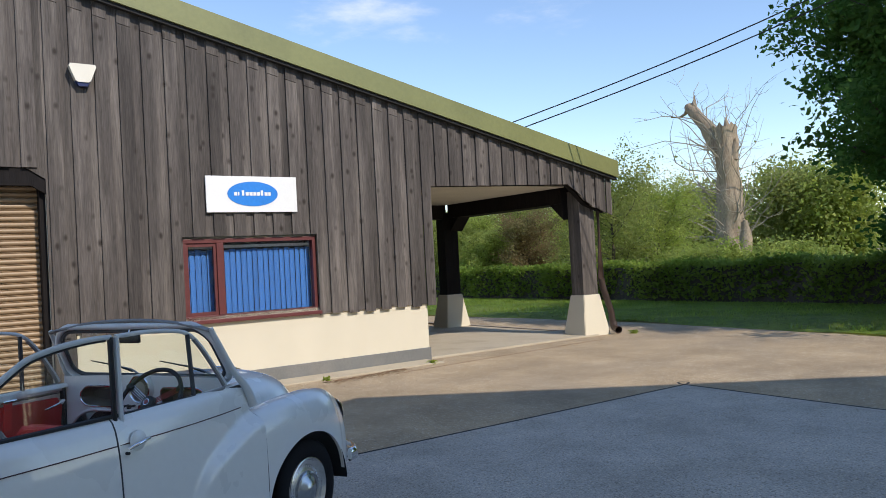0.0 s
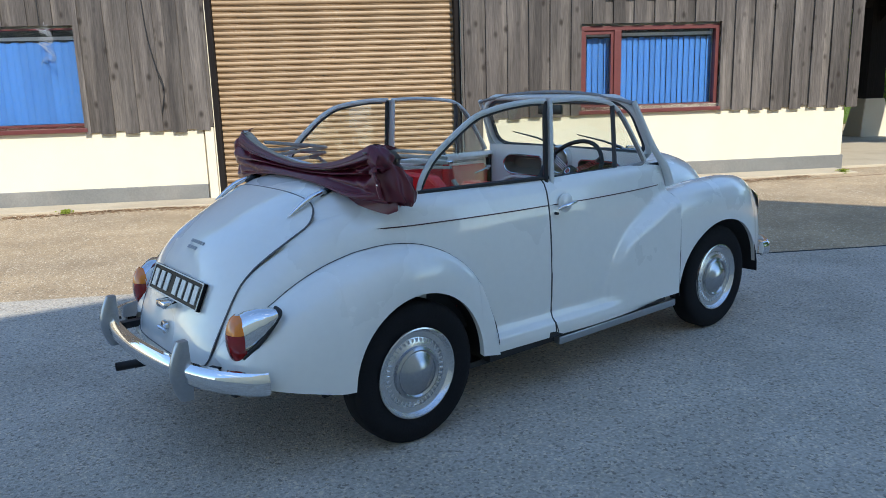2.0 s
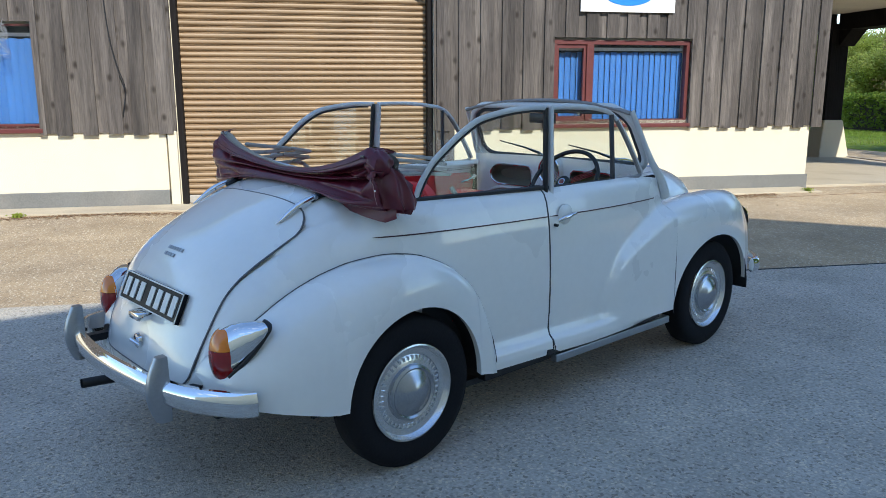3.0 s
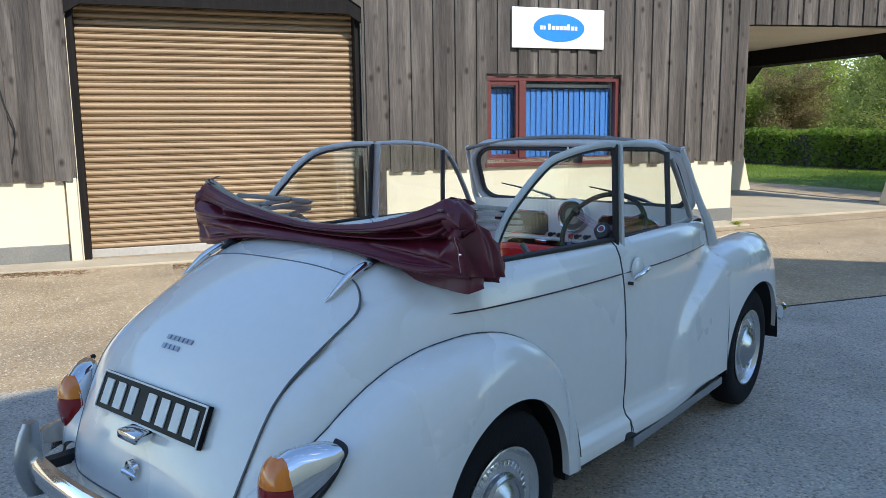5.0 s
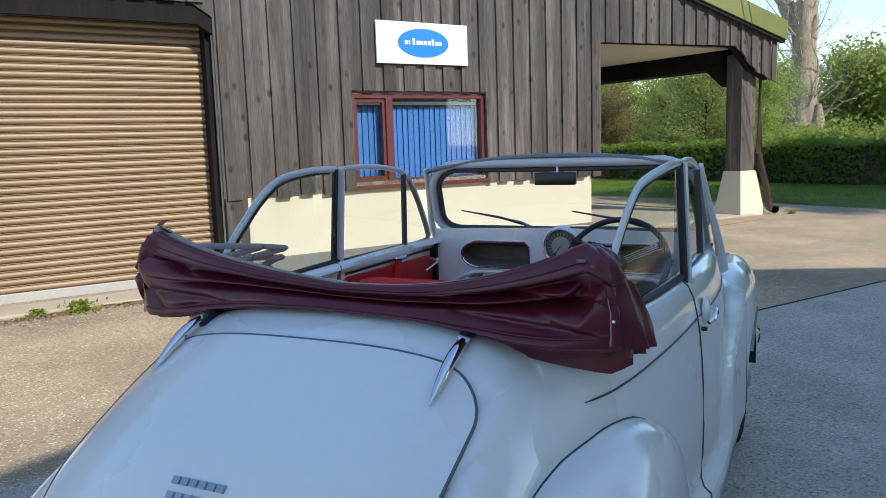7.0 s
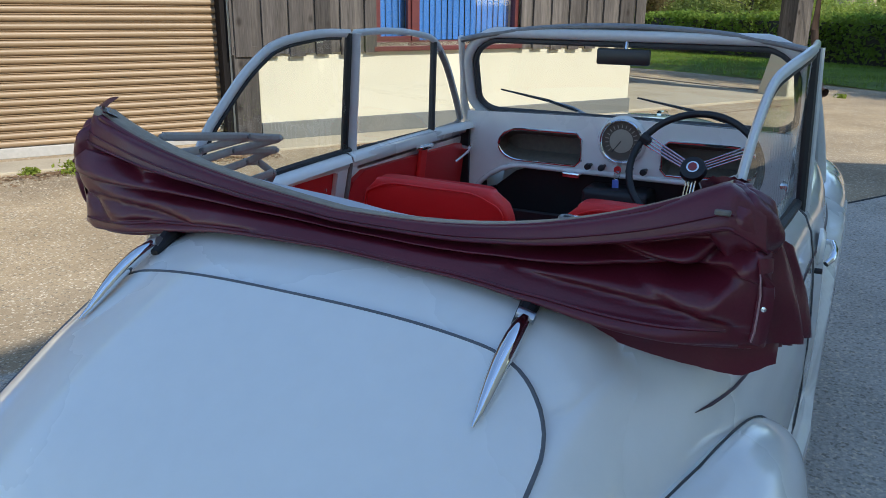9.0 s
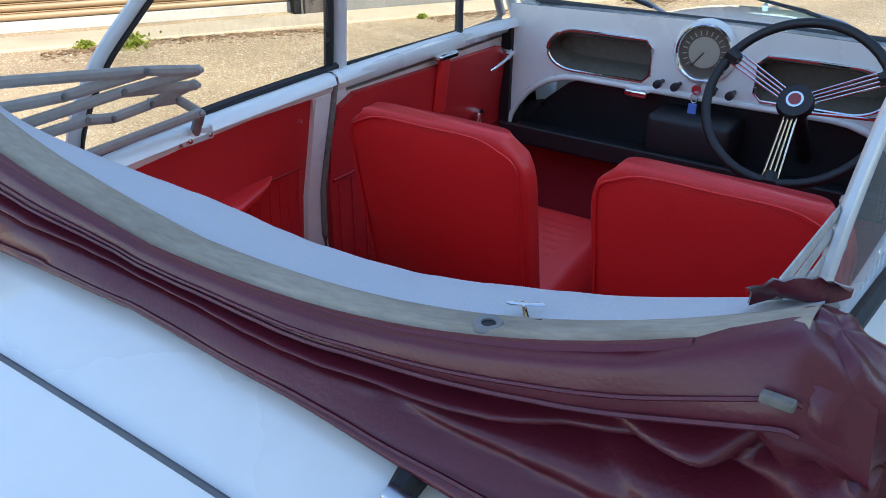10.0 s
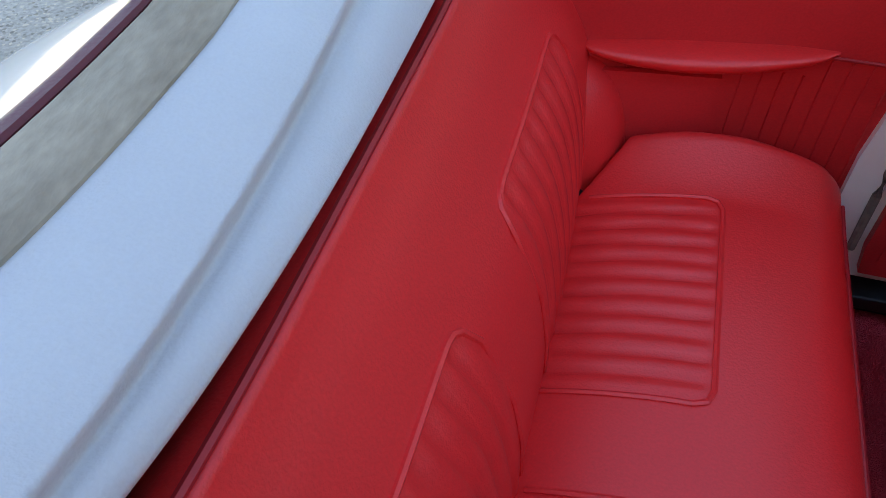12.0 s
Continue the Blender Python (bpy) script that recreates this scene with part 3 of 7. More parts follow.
# ---- shading building behind the yard, off to the sun's side ----
yard_building = empty("yard_building", label="tall pale rendered building shading the yard", category="building", kind="structure")
_pts = [(-24.0, -3.2), (3.8, -7.3), (9.0, -21.5), (-20.0, -26.0)]
bm = bmesh.new()
_a = [bm.verts.new((x, y, -0.02)) for x, y in _pts]
_b = [bm.verts.new((x, y, 8.0)) for x, y in _pts]
for i in range(4):
    bm.faces.new((_a[i], _a[(i + 1) % 4], _b[(i + 1) % 4], _b[i]))
part("wall", bm, M_RENDER, yard_building)
bm = bmesh.new()
bm.faces.new([bm.verts.new((x, y, 8.01)) for x, y in _pts])
part("roof", bm, M_ROOF, yard_building)


# ---- verge, road edge, hedge ----
def leaves(bm, place, size, rnd, up=0.3):
    """One small leaf or spray: two folded quads."""
    d = Vector((rnd.gauss(0, 1), rnd.gauss(0, 1), rnd.gauss(0, 0.7) + up)).normalized()
    s = d.cross(Vector((rnd.gauss(0, 1), rnd.gauss(0, 1), rnd.gauss(0, 1)))).normalized()
    c = d.cross(s)
    k = size * rnd.uniform(0.6, 1.3)
    p = Vector(place)
    a, b, e, f = p - d * k * 0.5, p + s * k * 0.32 + c * k * 0.1, p + d * k * 0.6, p - s * k * 0.32 + c * k * 0.1
    bm.append(((a, b, e, f)))


def leaf_mesh(quads, material):
    v = np.array([[tuple(p) for p in q] for q in quads], dtype=np.float32).reshape(-1, 3)
    k = len(quads)
    me = bpy.data.meshes.new("leaves")
    me.from_pydata(v, [], np.arange(k * 4).reshape(k, 4))
    me.materials.append(material)
    return me


def hedge():
    rnd = random.Random(11)
    h = empty("hedge", SITE, label="clipped dark green leafy hedge along grass verge", category="hedge")
    q = []
    for i in range(30000):
        y = rnd.uniform(-16, 34)
        wob = 0.12 * math.sin(y * 1.3) + 0.08 * math.sin(y * 3.1 + 1)
        x = 11.6 + rnd.uniform(-0.05, 0.9)
        top = 1.18 + 0.05 * math.sin(y * 2.1) + rnd.gauss(0, 0.05)
        face = rnd.random()
        if face < 0.6:
            p = (11.6 + wob + rnd.uniform(-0.1, 0.12), y, top * rnd.uniform(0.08, 1) ** 0.8)
        else:
            p = (x + wob, y, top + rnd.uniform(-0.1, 0.06))
        leaves(q, p, 0.13, rnd)
    part("foliage", leaf_mesh(q, M_LEAF_HEDGE), None, h)
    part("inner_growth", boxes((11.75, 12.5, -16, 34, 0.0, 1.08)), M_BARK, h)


hedge()
bm = bmesh.new()
_rnd = random.Random(2)
_rows = []
for j in range(61):
    y = -30 + 75 * j / 60
    x0 = 6.0 + 0.25 * math.sin(y * 0.5) + (0.35 if -4 < y < 2 else 0)
    _rows.append([(x0 + (90 - x0) * (k / 14) ** 2, y, 0.01 + 0.05 * min(k, 1) + 0.03 * math.sin(k * 2 + y)) for k in range(15)])
grid_mesh(_rows, bm=bm)
tagged(part("grass_verge", bm, M_GRASS, m=SITE, smooth=True), "mown green grass verge beside the yard", "grass", kind="structure")
q = []
for i in range(22000):
    y = _rnd.uniform(-8, 26)
    x = 6.3 + _rnd.random() ** 0.8 * 5.4
    k = _rnd.uniform(0.02, 0.06)
    a = _rnd.uniform(0, 6.28)
    p, w = Vector((x, y, 0.03)), Vector((math.cos(a), math.sin(a), 0)) * 0.012
    t = Vector((_rnd.gauss(0, 0.02), _rnd.gauss(0, 0.02), k + 0.03))
    q.append((p - w, p + w, p + t + w * 0.3, p + t - w * 0.3))
tagged(part("grass_blades", leaf_mesh(q, M_GRASS), None, m=SITE), "short green grass blades on the verge", "grass", kind="stuff")


# ---- trees ----
def limb_path(rnd, start, direction, length, steps, bend):
    p, d = Vector(start), Vector(direction).normalized()
    out = [p.copy()]
    for i in range(steps):
        d = (d + Vector((rnd.gauss(0, bend), rnd.gauss(0, bend), rnd.gauss(0, bend) + 0.05))).normalized()
        p = p + d * (length / steps)
        out.append(p.copy())
    return out


def tree(x, y, height, spread, leaf, material, seed, label, count=6000, low=0.25, bare=False, name="tree", trunk=0.16, clumps=46, cluster=0.16):
    """A tapered trunk, limbs, and a crown of many small leaves gathered in uneven clumps along the twigs."""
    rnd = random.Random(seed)
    t = empty(name, SITE @ pose(x, y, 0), label=label, category="tree")
    bm = bmesh.new()
    main = limb_path(rnd, (0, 0, -0.05), (0, 0, 1), height * 0.8, 8, 0.06)
    tube(main, [trunk * (1 - 0.8 * i / 8) for i in range(9)], 8, bm)
    tips = []
    for i in range(clumps):
        f = low + (0.97 - low) * (i + rnd.random()) / clumps
        base = main[0].lerp(main[-1], min(f * 0.95, 1))
        a = i * 2.4 + rnd.uniform(-0.5, 0.5)
        reach = spread * (0.55 + 0.45 * math.sin(min(1, (1.08 - f) * 1.7) * 1.57)) * rnd.uniform(0.55, 1.1)
        pth = limb_path(rnd, base, (math.cos(a), math.sin(a), rnd.uniform(0.1, 0.8)), reach, 5, 0.18)
        tube(pth, [trunk * 0.28 * (1 - f * 0.6) * (1 - 0.85 * k / 5) for k in range(6)], 5, bm, cap=False)
        tips += pth[1:]
    part("trunk", bm, M_TWIG if bare else M_BARK, t, smooth=True)
    q = []
    for i in range(count):
        c = rnd.choice(tips)
        r = spread * cluster * (0.6 + 0.8 * rnd.random())
        leaves(q, c + Vector((rnd.gauss(0, r), rnd.gauss(0, r), rnd.gauss(0, r * 0.75))), leaf, rnd)
    part("crown", leaf_mesh(q, material), None, t)
    return t


# big dark tree over the end of the yard
tree(11.6, -5.1, 9.1, 4.7, 0.15, M_LEAF_DARK, 5, "broad dark green leafy tree over the yard edge", 170000, 0.22, name="broadleaf_tree", trunk=0.30, clumps=200, cluster=0.062)
# belt of trees behind the hedge
_kinds = [(M_LEAF_SPRING, "pale green spring tree behind the hedge"), (M_LEAF_OLIVE, "olive green tree behind the hedge"),
          (M_LEAF_DARK, "dark green conifer-like tree behind the hedge"), (M_LEAF_SPRING, "pale green spring tree behind the hedge"), (M_LEAF_RUST, "budding russet tree behind the hedge")]
_rnd = random.Random(21)
for i in range(26):
    y = -6 + i * 1.62 + _rnd.uniform(-0.7, 0.7)
    x = 14.2 + _rnd.uniform(0, 9)
    m_, l_ = _kinds[(0, 1, 3, 0, 2, 1, 4, 0, 1)[i % 9]]
    low_bush = y < 8.5
    if low_bush:
        x = 15 + _rnd.uniform(0, 3)
        m_, l_ = _kinds[0]
    hgt = _rnd.uniform(1.35, 1.7) if low_bush else _rnd.uniform(3.6, 6.0)
    tree(x, y, hgt, hgt * (0.9 if low_bush else 0.43), 0.10, m_, 100 + i, l_, 8000 if low_bush else 15000, 0.04, name="hedgerow_tree", trunk=0.10, clumps=40, cluster=0.12)
for i in range(40):
    y = -24 + i * 3.1 + _rnd.uniform(-1, 1)
    x = 52 + _rnd.uniform(0, 14)
    tree(x, y, _rnd.uniform(6, 10.5), 3.6, 0.34, M_LEAF_OLIVE if i % 2 else M_LEAF_SPRING, 300 + i, "far spring-green woodland tree", 8500, 0.0, name="woodland_tree", trunk=0.3, clumps=30, cluster=0.24)


def dead_tree():
    """The broken, bleached trunk with a torn limb."""
    rnd = random.Random(8)
    t = empty("dead_tree", SITE @ pose(42.5, 23.0, 0) @ Matrix.Scale(1.78, 4), label="broken bleached dead tree trunk with torn limb", category="tree")
    bm = bmesh.new()
    rings = []
    for i in range(31):
        z = -0.05 + 5.6 * i / 30
        r = 0.60 - 0.17 * i / 30 + 0.12 * max(0, 1 - z) ** 2
        ring = []
        for k in range(24):
            a = 2 * math.pi * k / 24
            top = (0.35 * noise.noise(Vector((3 * math.cos(a), 3 * math.sin(a), 4))) + 0.25) if i == 30 else 0
            ring.append(Vector((r * math.cos(a), 0.10 * z / 5 + r * math.sin(a), z + top)))
        rings.append(ring + ring[:1])
    grid_mesh(rings, bm=bm)
    tube(smooth_line([(0, 0.05, 4.5), (0, 0.55, 5.35), (0.0, 1.15, 6.15), (0, 1.75, 6.95)], 4), [0.46 - 0.023 * i for i in range(13)], 12, bm)
    tube([(0, 1.35, 6.4), (0, 1.5, 6.9), (0.05, 1.42, 7.35)], [0.14, 0.09, 0.01], 7, bm)
    tube([(0, 1.75, 6.9), (0, 1.95, 6.65), (0.0, 2.25, 6.55), (0, 2.6, 6.62)], [0.10, 0.07, 0.05, 0.02], 7, bm)
    tube([(0, -0.1, 4.9), (0, -0.05, 5.6), (0.05, 0.0, 6.15)], [0.3, 0.2, 0.02], 9, bm)
    tube([(0, -0.25, 4.4), (0.05, -0.4, 5.0), (0.05, -0.42, 5.25)], [0.22, 0.16, 0.05], 9, bm)
    tube([(0, -0.5, 0.0), (0, -0.58, 1.2), (0.0, -0.6, 1.9)], [0.3, 0.25, 0.08], 9, bm)
    for v in bm.verts:
        k = noise.noise(Vector((v.co.x * 2.5, v.co.y * 2.5, v.co.z * 0.9))) * 0.14 + noise.noise(v.co * 7) * 0.05
        v.co += Vector((v.co.x, v.co.y - 0.1, 0)).normalized() * k
    part("trunk", bm, M_STUMP, t, smooth=True, angle=60)
    bm = bmesh.new()
    for i in range(105):
        z = rnd.uniform(0.6, 5.4)
        a = rnd.uniform(0, 6.28)
        pth = limb_path(rnd, (0, 0, z), (math.cos(a), math.sin(a) + 0.7, rnd.uniform(0.1, 1.1)), rnd.uniform(1.4, 4.6), 7, 0.25)
        r = rnd.uniform(0.015, 0.045)
        tube(pth, [r * (1 - 0.8 * k / 7) for k in range(8)], 4, bm, cap=False)
        for j in range(3):
            p2 = limb_path(rnd, pth[rnd.randint(2, 6)], (rnd.gauss(0, 1), rnd.gauss(0, 1), rnd.uniform(0, 1)), rnd.uniform(0.5, 1.2), 5, 0.3)
            tube(p2, [0.011 * (1 - 0.7 * k / 5) for k in range(6)], 3, bm, cap=False)
    part("dead_branch", bm, M_TWIG, t)


dead_tree()
# overhead wires
for dz, dy in ((0.0, 0.0), (0.16, 0.25)):
    pts = [Vector((2.6, 0.9 + dy, 4.0 + dz)).lerp(Vector((9.5, -14 + dy, 10.2 + dz)), i / 20) + Vector((0, 0, -0.9 * math.sin(math.pi * i / 20))) for i in range(21)]
    tagged(part("overhead_wire", tube(pts, 0.012, 5), M_CABLE, m=SITE), "black overhead cable running to the roof", "cable")

# ---- car materials ----
M_PAINT = mat("cream_white_paint", (0.81, 0.815, 0.785), 0.28, vary=0.025, scale=1.5, fine=30, coat=1.0, rough_vary=0.15)
M_CHROME = mat("chrome", (0.82, 0.83, 0.84), 0.07, 1.0, vary=0.04, scale=6, fine=80, rough_vary=0.5)
M_OVER = mat("dull_chrome", (0.42, 0.44, 0.47), 0.3, 0.9, vary=0.1, scale=8, fine=80)
M_RUBBER = mat("tyre_rubber", (0.011, 0.011, 0.013), 0.8, vary=0.2, scale=8, fine=90, bump=0.3, spec=0.2)
M_SEAL = mat("grey_seal_rubber", (0.05, 0.052, 0.056), 0.6, vary=0.2, scale=10)
M_LIDSEAL = mat("grey_lid_rubber", (0.115, 0.12, 0.13), 0.5, vary=0.15, scale=10)
M_DOORSEAL = mat("worn_beige_seal", (0.17, 0.15, 0.13), 0.7, vary=0.35, scale=20, fine=80)
M_SILVER = mat("bright_wheel_trim", (0.68, 0.69, 0.70), 0.22, 0.85, vary=0.06)
M_CAP = mat("dulled_hub_chrome", (0.46, 0.48, 0.51), 0.24, 0.95, vary=0.08, scale=8, fine=60, rough_vary=0.3)
M_FRAME = mat("pale_painted_frame", (0.62, 0.635, 0.63), 0.35, vary=0.05, coat=0.4)
M_LINK = mat("grey_painted_links", (0.33, 0.32, 0.30), 0.45, vary=0.15, scale=12, fine=80)
M_PALELINK = mat("pale_worn_links", (0.40, 0.39, 0.37), 0.5, vary=0.25, scale=14, fine=80)
M_STITCH = mat("faded_stitching", (0.42, 0.25, 0.26), 0.8, vary=0.2)
M_GREYFRAME = mat("weathered_grey_frame", (0.22, 0.215, 0.21), 0.5, vary=0.25, scale=8, fine=60)
M_HOOD = mat("maroon_hood_vinyl", (0.105, 0.010, 0.022), 0.32, vary=0.14, scale=2.5, fine=240, bump=0.07, spec=0.5, second=(0.130, 0.014, 0.028), second_amount=0.5, second_scale=5)
M_LINING = mat("white_hood_lining", (0.52, 0.53, 0.545), 0.85, vary=0.05, scale=3, fine=300, bump=0.15, second=(0.47, 0.47, 0.47), second_scale=4, second_amount=0.3)
M_RAILWOOD = mat("weathered_grey_wood_rail", (0.385, 0.325, 0.245), 0.95, vary=0.22, scale=5, fine=45, bump=0.25, stretch=(3, 1, 3), second=(0.25, 0.20, 0.145), second_scale=6, second_amount=0.55)
M_RED = mat("red_seat_vinyl", (0.76, 0.026, 0.027), 0.40, vary=0.10, scale=2.5, fine=260, bump=0.10, spec=0.5, rough_vary=0.2)
M_REDPANEL = mat("red_panel_vinyl", (0.58, 0.023, 0.026), 0.44, vary=0.12, scale=2.0, fine=260, bump=0.12)
M_CARPET = mat("dark_red_carpet", (0.52, 0.030, 0.050), 0.95, vary=0.3, scale=5, fine=400, bump=0.6)
M_PIPING = mat("dark_red_piping", (0.36, 0.010, 0.016), 0.5, vary=0.1)
M_BLACKTRIM = mat("black_trim", (0.012, 0.012, 0.014), 0.5, vary=0.2, scale=6, bump=0.1)
M_CREAMDIAL = mat("cream_dial", (0.36, 0.335, 0.27), 0.4, vary=0.06)
M_ORANGE = mat("amber_lens", (0.75, 0.20, 0.01), 0.12, vary=0.1, coat=1.0)
M_REDLENS = mat("red_lens", (0.25, 0.008, 0.008), 0.12, vary=0.1, coat=1.0)
M_PLATE = mat("black_plate", (0.006, 0.006, 0.007), 0.3, vary=0.1, spec=0.12)
M_PLATEBAR = mat("pale_plate_bars", (0.74, 0.74, 0.70), 0.4, vary=0.05)
M_BROWN = mat("brown_shelf_lining", (0.16, 0.135, 0.105), 0.8, vary=0.2)
M_DIALRING = mat("bronze_dial_ring", (0.10, 0.085, 0.066), 0.4, vary=0.1)
M_MIRROR = mat("mirror_back", (0.02, 0.02, 0.022), 0.35, vary=0.1)
M_COACH = mat("maroon_coachline", (0.05, 0.012, 0.016), 0.4, vary=0.1)
M_FOB = mat("blue_key_fob", (0.12, 0.2, 0.6), 0.5, vary=0.1)
M_CARGLASS = glass("car_glass", (0.96, 0.99, 0.97), 0.93)

car = empty("classic_convertible_car", label="cream-white classic convertible car with red interior, hood folded", category="car")


def sym(fn):
    """Builds a part on both sides of the car."""
    for s in (-1, 1):
        fn(s)


# ---- tail and rear deck, swept round the centre profile ----
PROF = smooth_line([(0.13, 0, 1.072), (-0.05, 0, 1.07), (-0.17, 0, 1.050), (-0.32, 0, 0.990), (-0.45, 0, 0.922), (-0.555, 0, 0.855), (-0.625, 0, 0.775),
                    (-0.672, 0, 0.69), (-0.715, 0, 0.59), (-0.752, 0, 0.49), (-0.772, 0, 0.40), (-0.765, 0, 0.33)], 5)
PARC = [0.0]
for a, b in zip(PROF, PROF[1:]):
    PARC.append(PARC[-1] + (b - a).length)
W_TAIL = curve([0, 0.18, 0.31, 0.47, 0.62, 0.76, 0.88, 0.98, 1.1, 1.3], [0.675, 0.660, 0.650, 0.625, 0.600, 0.575, 0.555, 0.54, 0.53, 0.50])
W_FLANK = curve([0, 0.18, 0.31, 0.47, 0.62, 0.76, 0.88, 0.98, 1.1, 1.3], [0.615, 0.600, 0.585, 0.572, 0.562, 0.552, 0.543, 0.535, 0.53, 0.50])
N_TAIL = curve([0, 0.18, 0.31, 0.47, 0.7, 0.95, 1.3], [5.0, 3.3, 3.2, 3.0, 3.0, 3.4, 3.6])
D_TAIL = curve([0, 0.31, 0.47, 0.7, 0.9, 1.1, 1.3], [0.66, 0.62, 0.56, 0.44, 0.30, 0.25, 0.22])


def tail(s, y, off=0.0):
    """A point of the tail: s along the profile from the cockpit, y across."""
    i = max(0, min(len(PARC) - 2, next((k for k in range(len(PARC) - 1) if PARC[k + 1] >= s), len(PARC) - 2)))
    f = (s - PARC[i]) / (PARC[i + 1] - PARC[i])
    p = PROF[i].lerp(PROF[i + 1], f)
    j0, j1 = max(i - 2, 0), min(i + 3, len(PROF) - 1)
    d = (PROF[j1] - PROF[j0]).normalized()
    nrm = Vector((d.z, 0, -d.x))            # towards the inside
    if nrm.x - nrm.z < 0:
        nrm = -nrm
    t = min(abs(y) / W_TAIL(s), 1.0)
    n = N_TAIL(s)
    drop = D_TAIL(s) * (1 - (1 - t ** n) ** (1 / n))
    q = p + nrm * (drop - off)
    if abs(y) > 0.30:                       # the flanks stand in from the full sweep
        y -= math.copysign((W_TAIL(s) - W_FLANK(s)) * ((abs(y) - 0.30) / (W_TAIL(s) - 0.30)) ** 2, y)
    return Vector((q.x, y, q.z))


S_END = PARC[-1]
# boot lid, a little proud, with its seam
LID0, LID1 = 0.385, 1.235


def lid_half(s):
    f = (s - LID0) / (LID1 - LID0)
    base = 0.443 - 0.02 * f - 0.05 * f ** 3
    r = 0.13
    if s < LID0 + r:
        base -= r * (1 - math.sqrt(max(0, 1 - ((LID0 + r - s) / r) ** 2)))
    if s > LID1 - 0.07:
        base -= 0.07 * (1 - math.sqrt(max(0, 1 - ((s - LID1 + 0.07) / 0.07) ** 2)))
    return base


NU, NV = 70, 41
rows = []
for i in range(NU + 1):
    row = []
    for j in range(NV):
        k = math.sin(math.pi / 2 * (2 * j / (NV - 1) - 1))
        s0 = 0.215 * (1 - min(1, max(0, (abs(k) - 0.66) / 0.10)) ** 2)
        s = s0 + (S_END - s0) * i / NU
        under = LID0 + 0.02 < s < LID1 - 0.02 and abs(W_TAIL(s) * k) < lid_half(s) - 0.015
        row.append(tail(s, W_TAIL(s) * k, -0.02 if under else 0.0))
    rows.append(row)
part("rear_body", grid_mesh(rows), M_PAINT, car, "cream-white rear body shell", smooth=True, angle=60)

rows = []
_steps = [LID0 + (LID1 - LID0) * (0.5 - 0.5 * math.cos(math.pi * i / 50)) for i in range(51)]
for s in _steps:
    h = lid_half(s)
    rows.append([tail(s + (0.012 * (1 - (y_ / 0.435) ** 2) * -1 if i_ == 0 else 0), y_, 0.005) for i_, y_ in [(1, h * (2 * j / 30 - 1)) for j in range(31)]])
boot = part("boot_lid", grid_mesh(rows), M_PAINT, car, "cream-white rounded boot lid", smooth=True, angle=60)
loop = [tail(s, lid_half(s), 0.003) for s in _steps] + [tail(LID1, lid_half(LID1) * (1 - j / 10), 0.003) for j in range(1, 20)] + \
       [tail(s, -lid_half(s), 0.003) for s in reversed(_steps)] + [tail(LID0, lid_half(LID0) * (j / 10 - 1), 0.003) for j in range(1, 20)]
part("seam", tube(loop, 0.0038, 6, closed=True), M_LIDSEAL, boot, "grey rubber seam round the boot lid", smooth=True)

# boot hinges
def hinge(s):
    y = 0.352 * s
    h = new("boot_hinge")
    h.parent = car
    pts = [tail(0.325 + 0.185 * k / 8, y, 0.012 + 0.010 * math.sin(math.pi * min(1, k / 8 + 0.15))) for k in range(9)]
    part("arm", tube(pts, [0.010, 0.012, 0.013, 0.013, 0.0125, 0.011, 0.009, 0.006, 0.002], 10), M_CHROME, h, "chrome hinge arm", smooth=True)
    part("knuckle", tube([tail(0.318, y - 0.013, 0.018), tail(0.318, y + 0.013, 0.018)], 0.009, 10), M_OVER, h, smooth=True)
    part("pad", tube([tail(0.25, y - s * 0.006, 0.004), tail(0.29, y - s * 0.006, 0.012), tail(0.335, y - s * 0.008, 0.006)], [0.008, 0.014, 0.010], 8), M_BLACKTRIM, h, smooth=True)


sym(hinge)


def on_tail(name, s, y0, y1, h, material, parent, off=0.012, depth=0.01, label=""):
    """A small block lying on the tail, h long down the profile."""
    bm = bmesh.new()
    c = [tail(s, y0, off), tail(s, y1, off), tail(s + h, y1, off), tail(s + h, y0, off)]
    b = [tail(s, y0, off - depth), tail(s, y1, off - depth), tail(s + h, y1, off - depth), tail(s + h, y0, off - depth)]
    A, B = [bm.verts.new(p) for p in c], [bm.verts.new(p) for p in b]
    bm.faces.new(A), bm.faces.new(B[::-1])
    for i in range(4):
        bm.faces.new((A[i], B[i], B[(i + 1) % 4], A[(i + 1) % 4]))
    return part(name, bm, material, parent, label)


# number plate: flat board, with bars where its characters stand
PT, PB = Vector((-0.676, 0, 0.720)), Vector((-0.722, 0, 0.617))
_pn = (PB - PT).normalized()
_pout = Vector((_pn.z, 0, -_pn.x))
if _pout.x > 0:
    _pout = -_pout
plate = new("number_plate")
plate.parent = car


def plate_block(bm, y0, y1, a, b, d0, d1):
    A = [bm.verts.new(PT + _pn * v + _pout * d + Vector((0, y, 0))) for d in (d0, d1) for y, v in ((y0, a), (y1, a), (y1, b), (y0, b))]
    for f in ((0, 1, 2, 3), (7, 6, 5, 4), (0, 4, 5, 1), (1, 5, 6, 2), (2, 6, 7, 3), (3, 7, 4, 0)):
        bm.faces.new([A[i] for i in f])


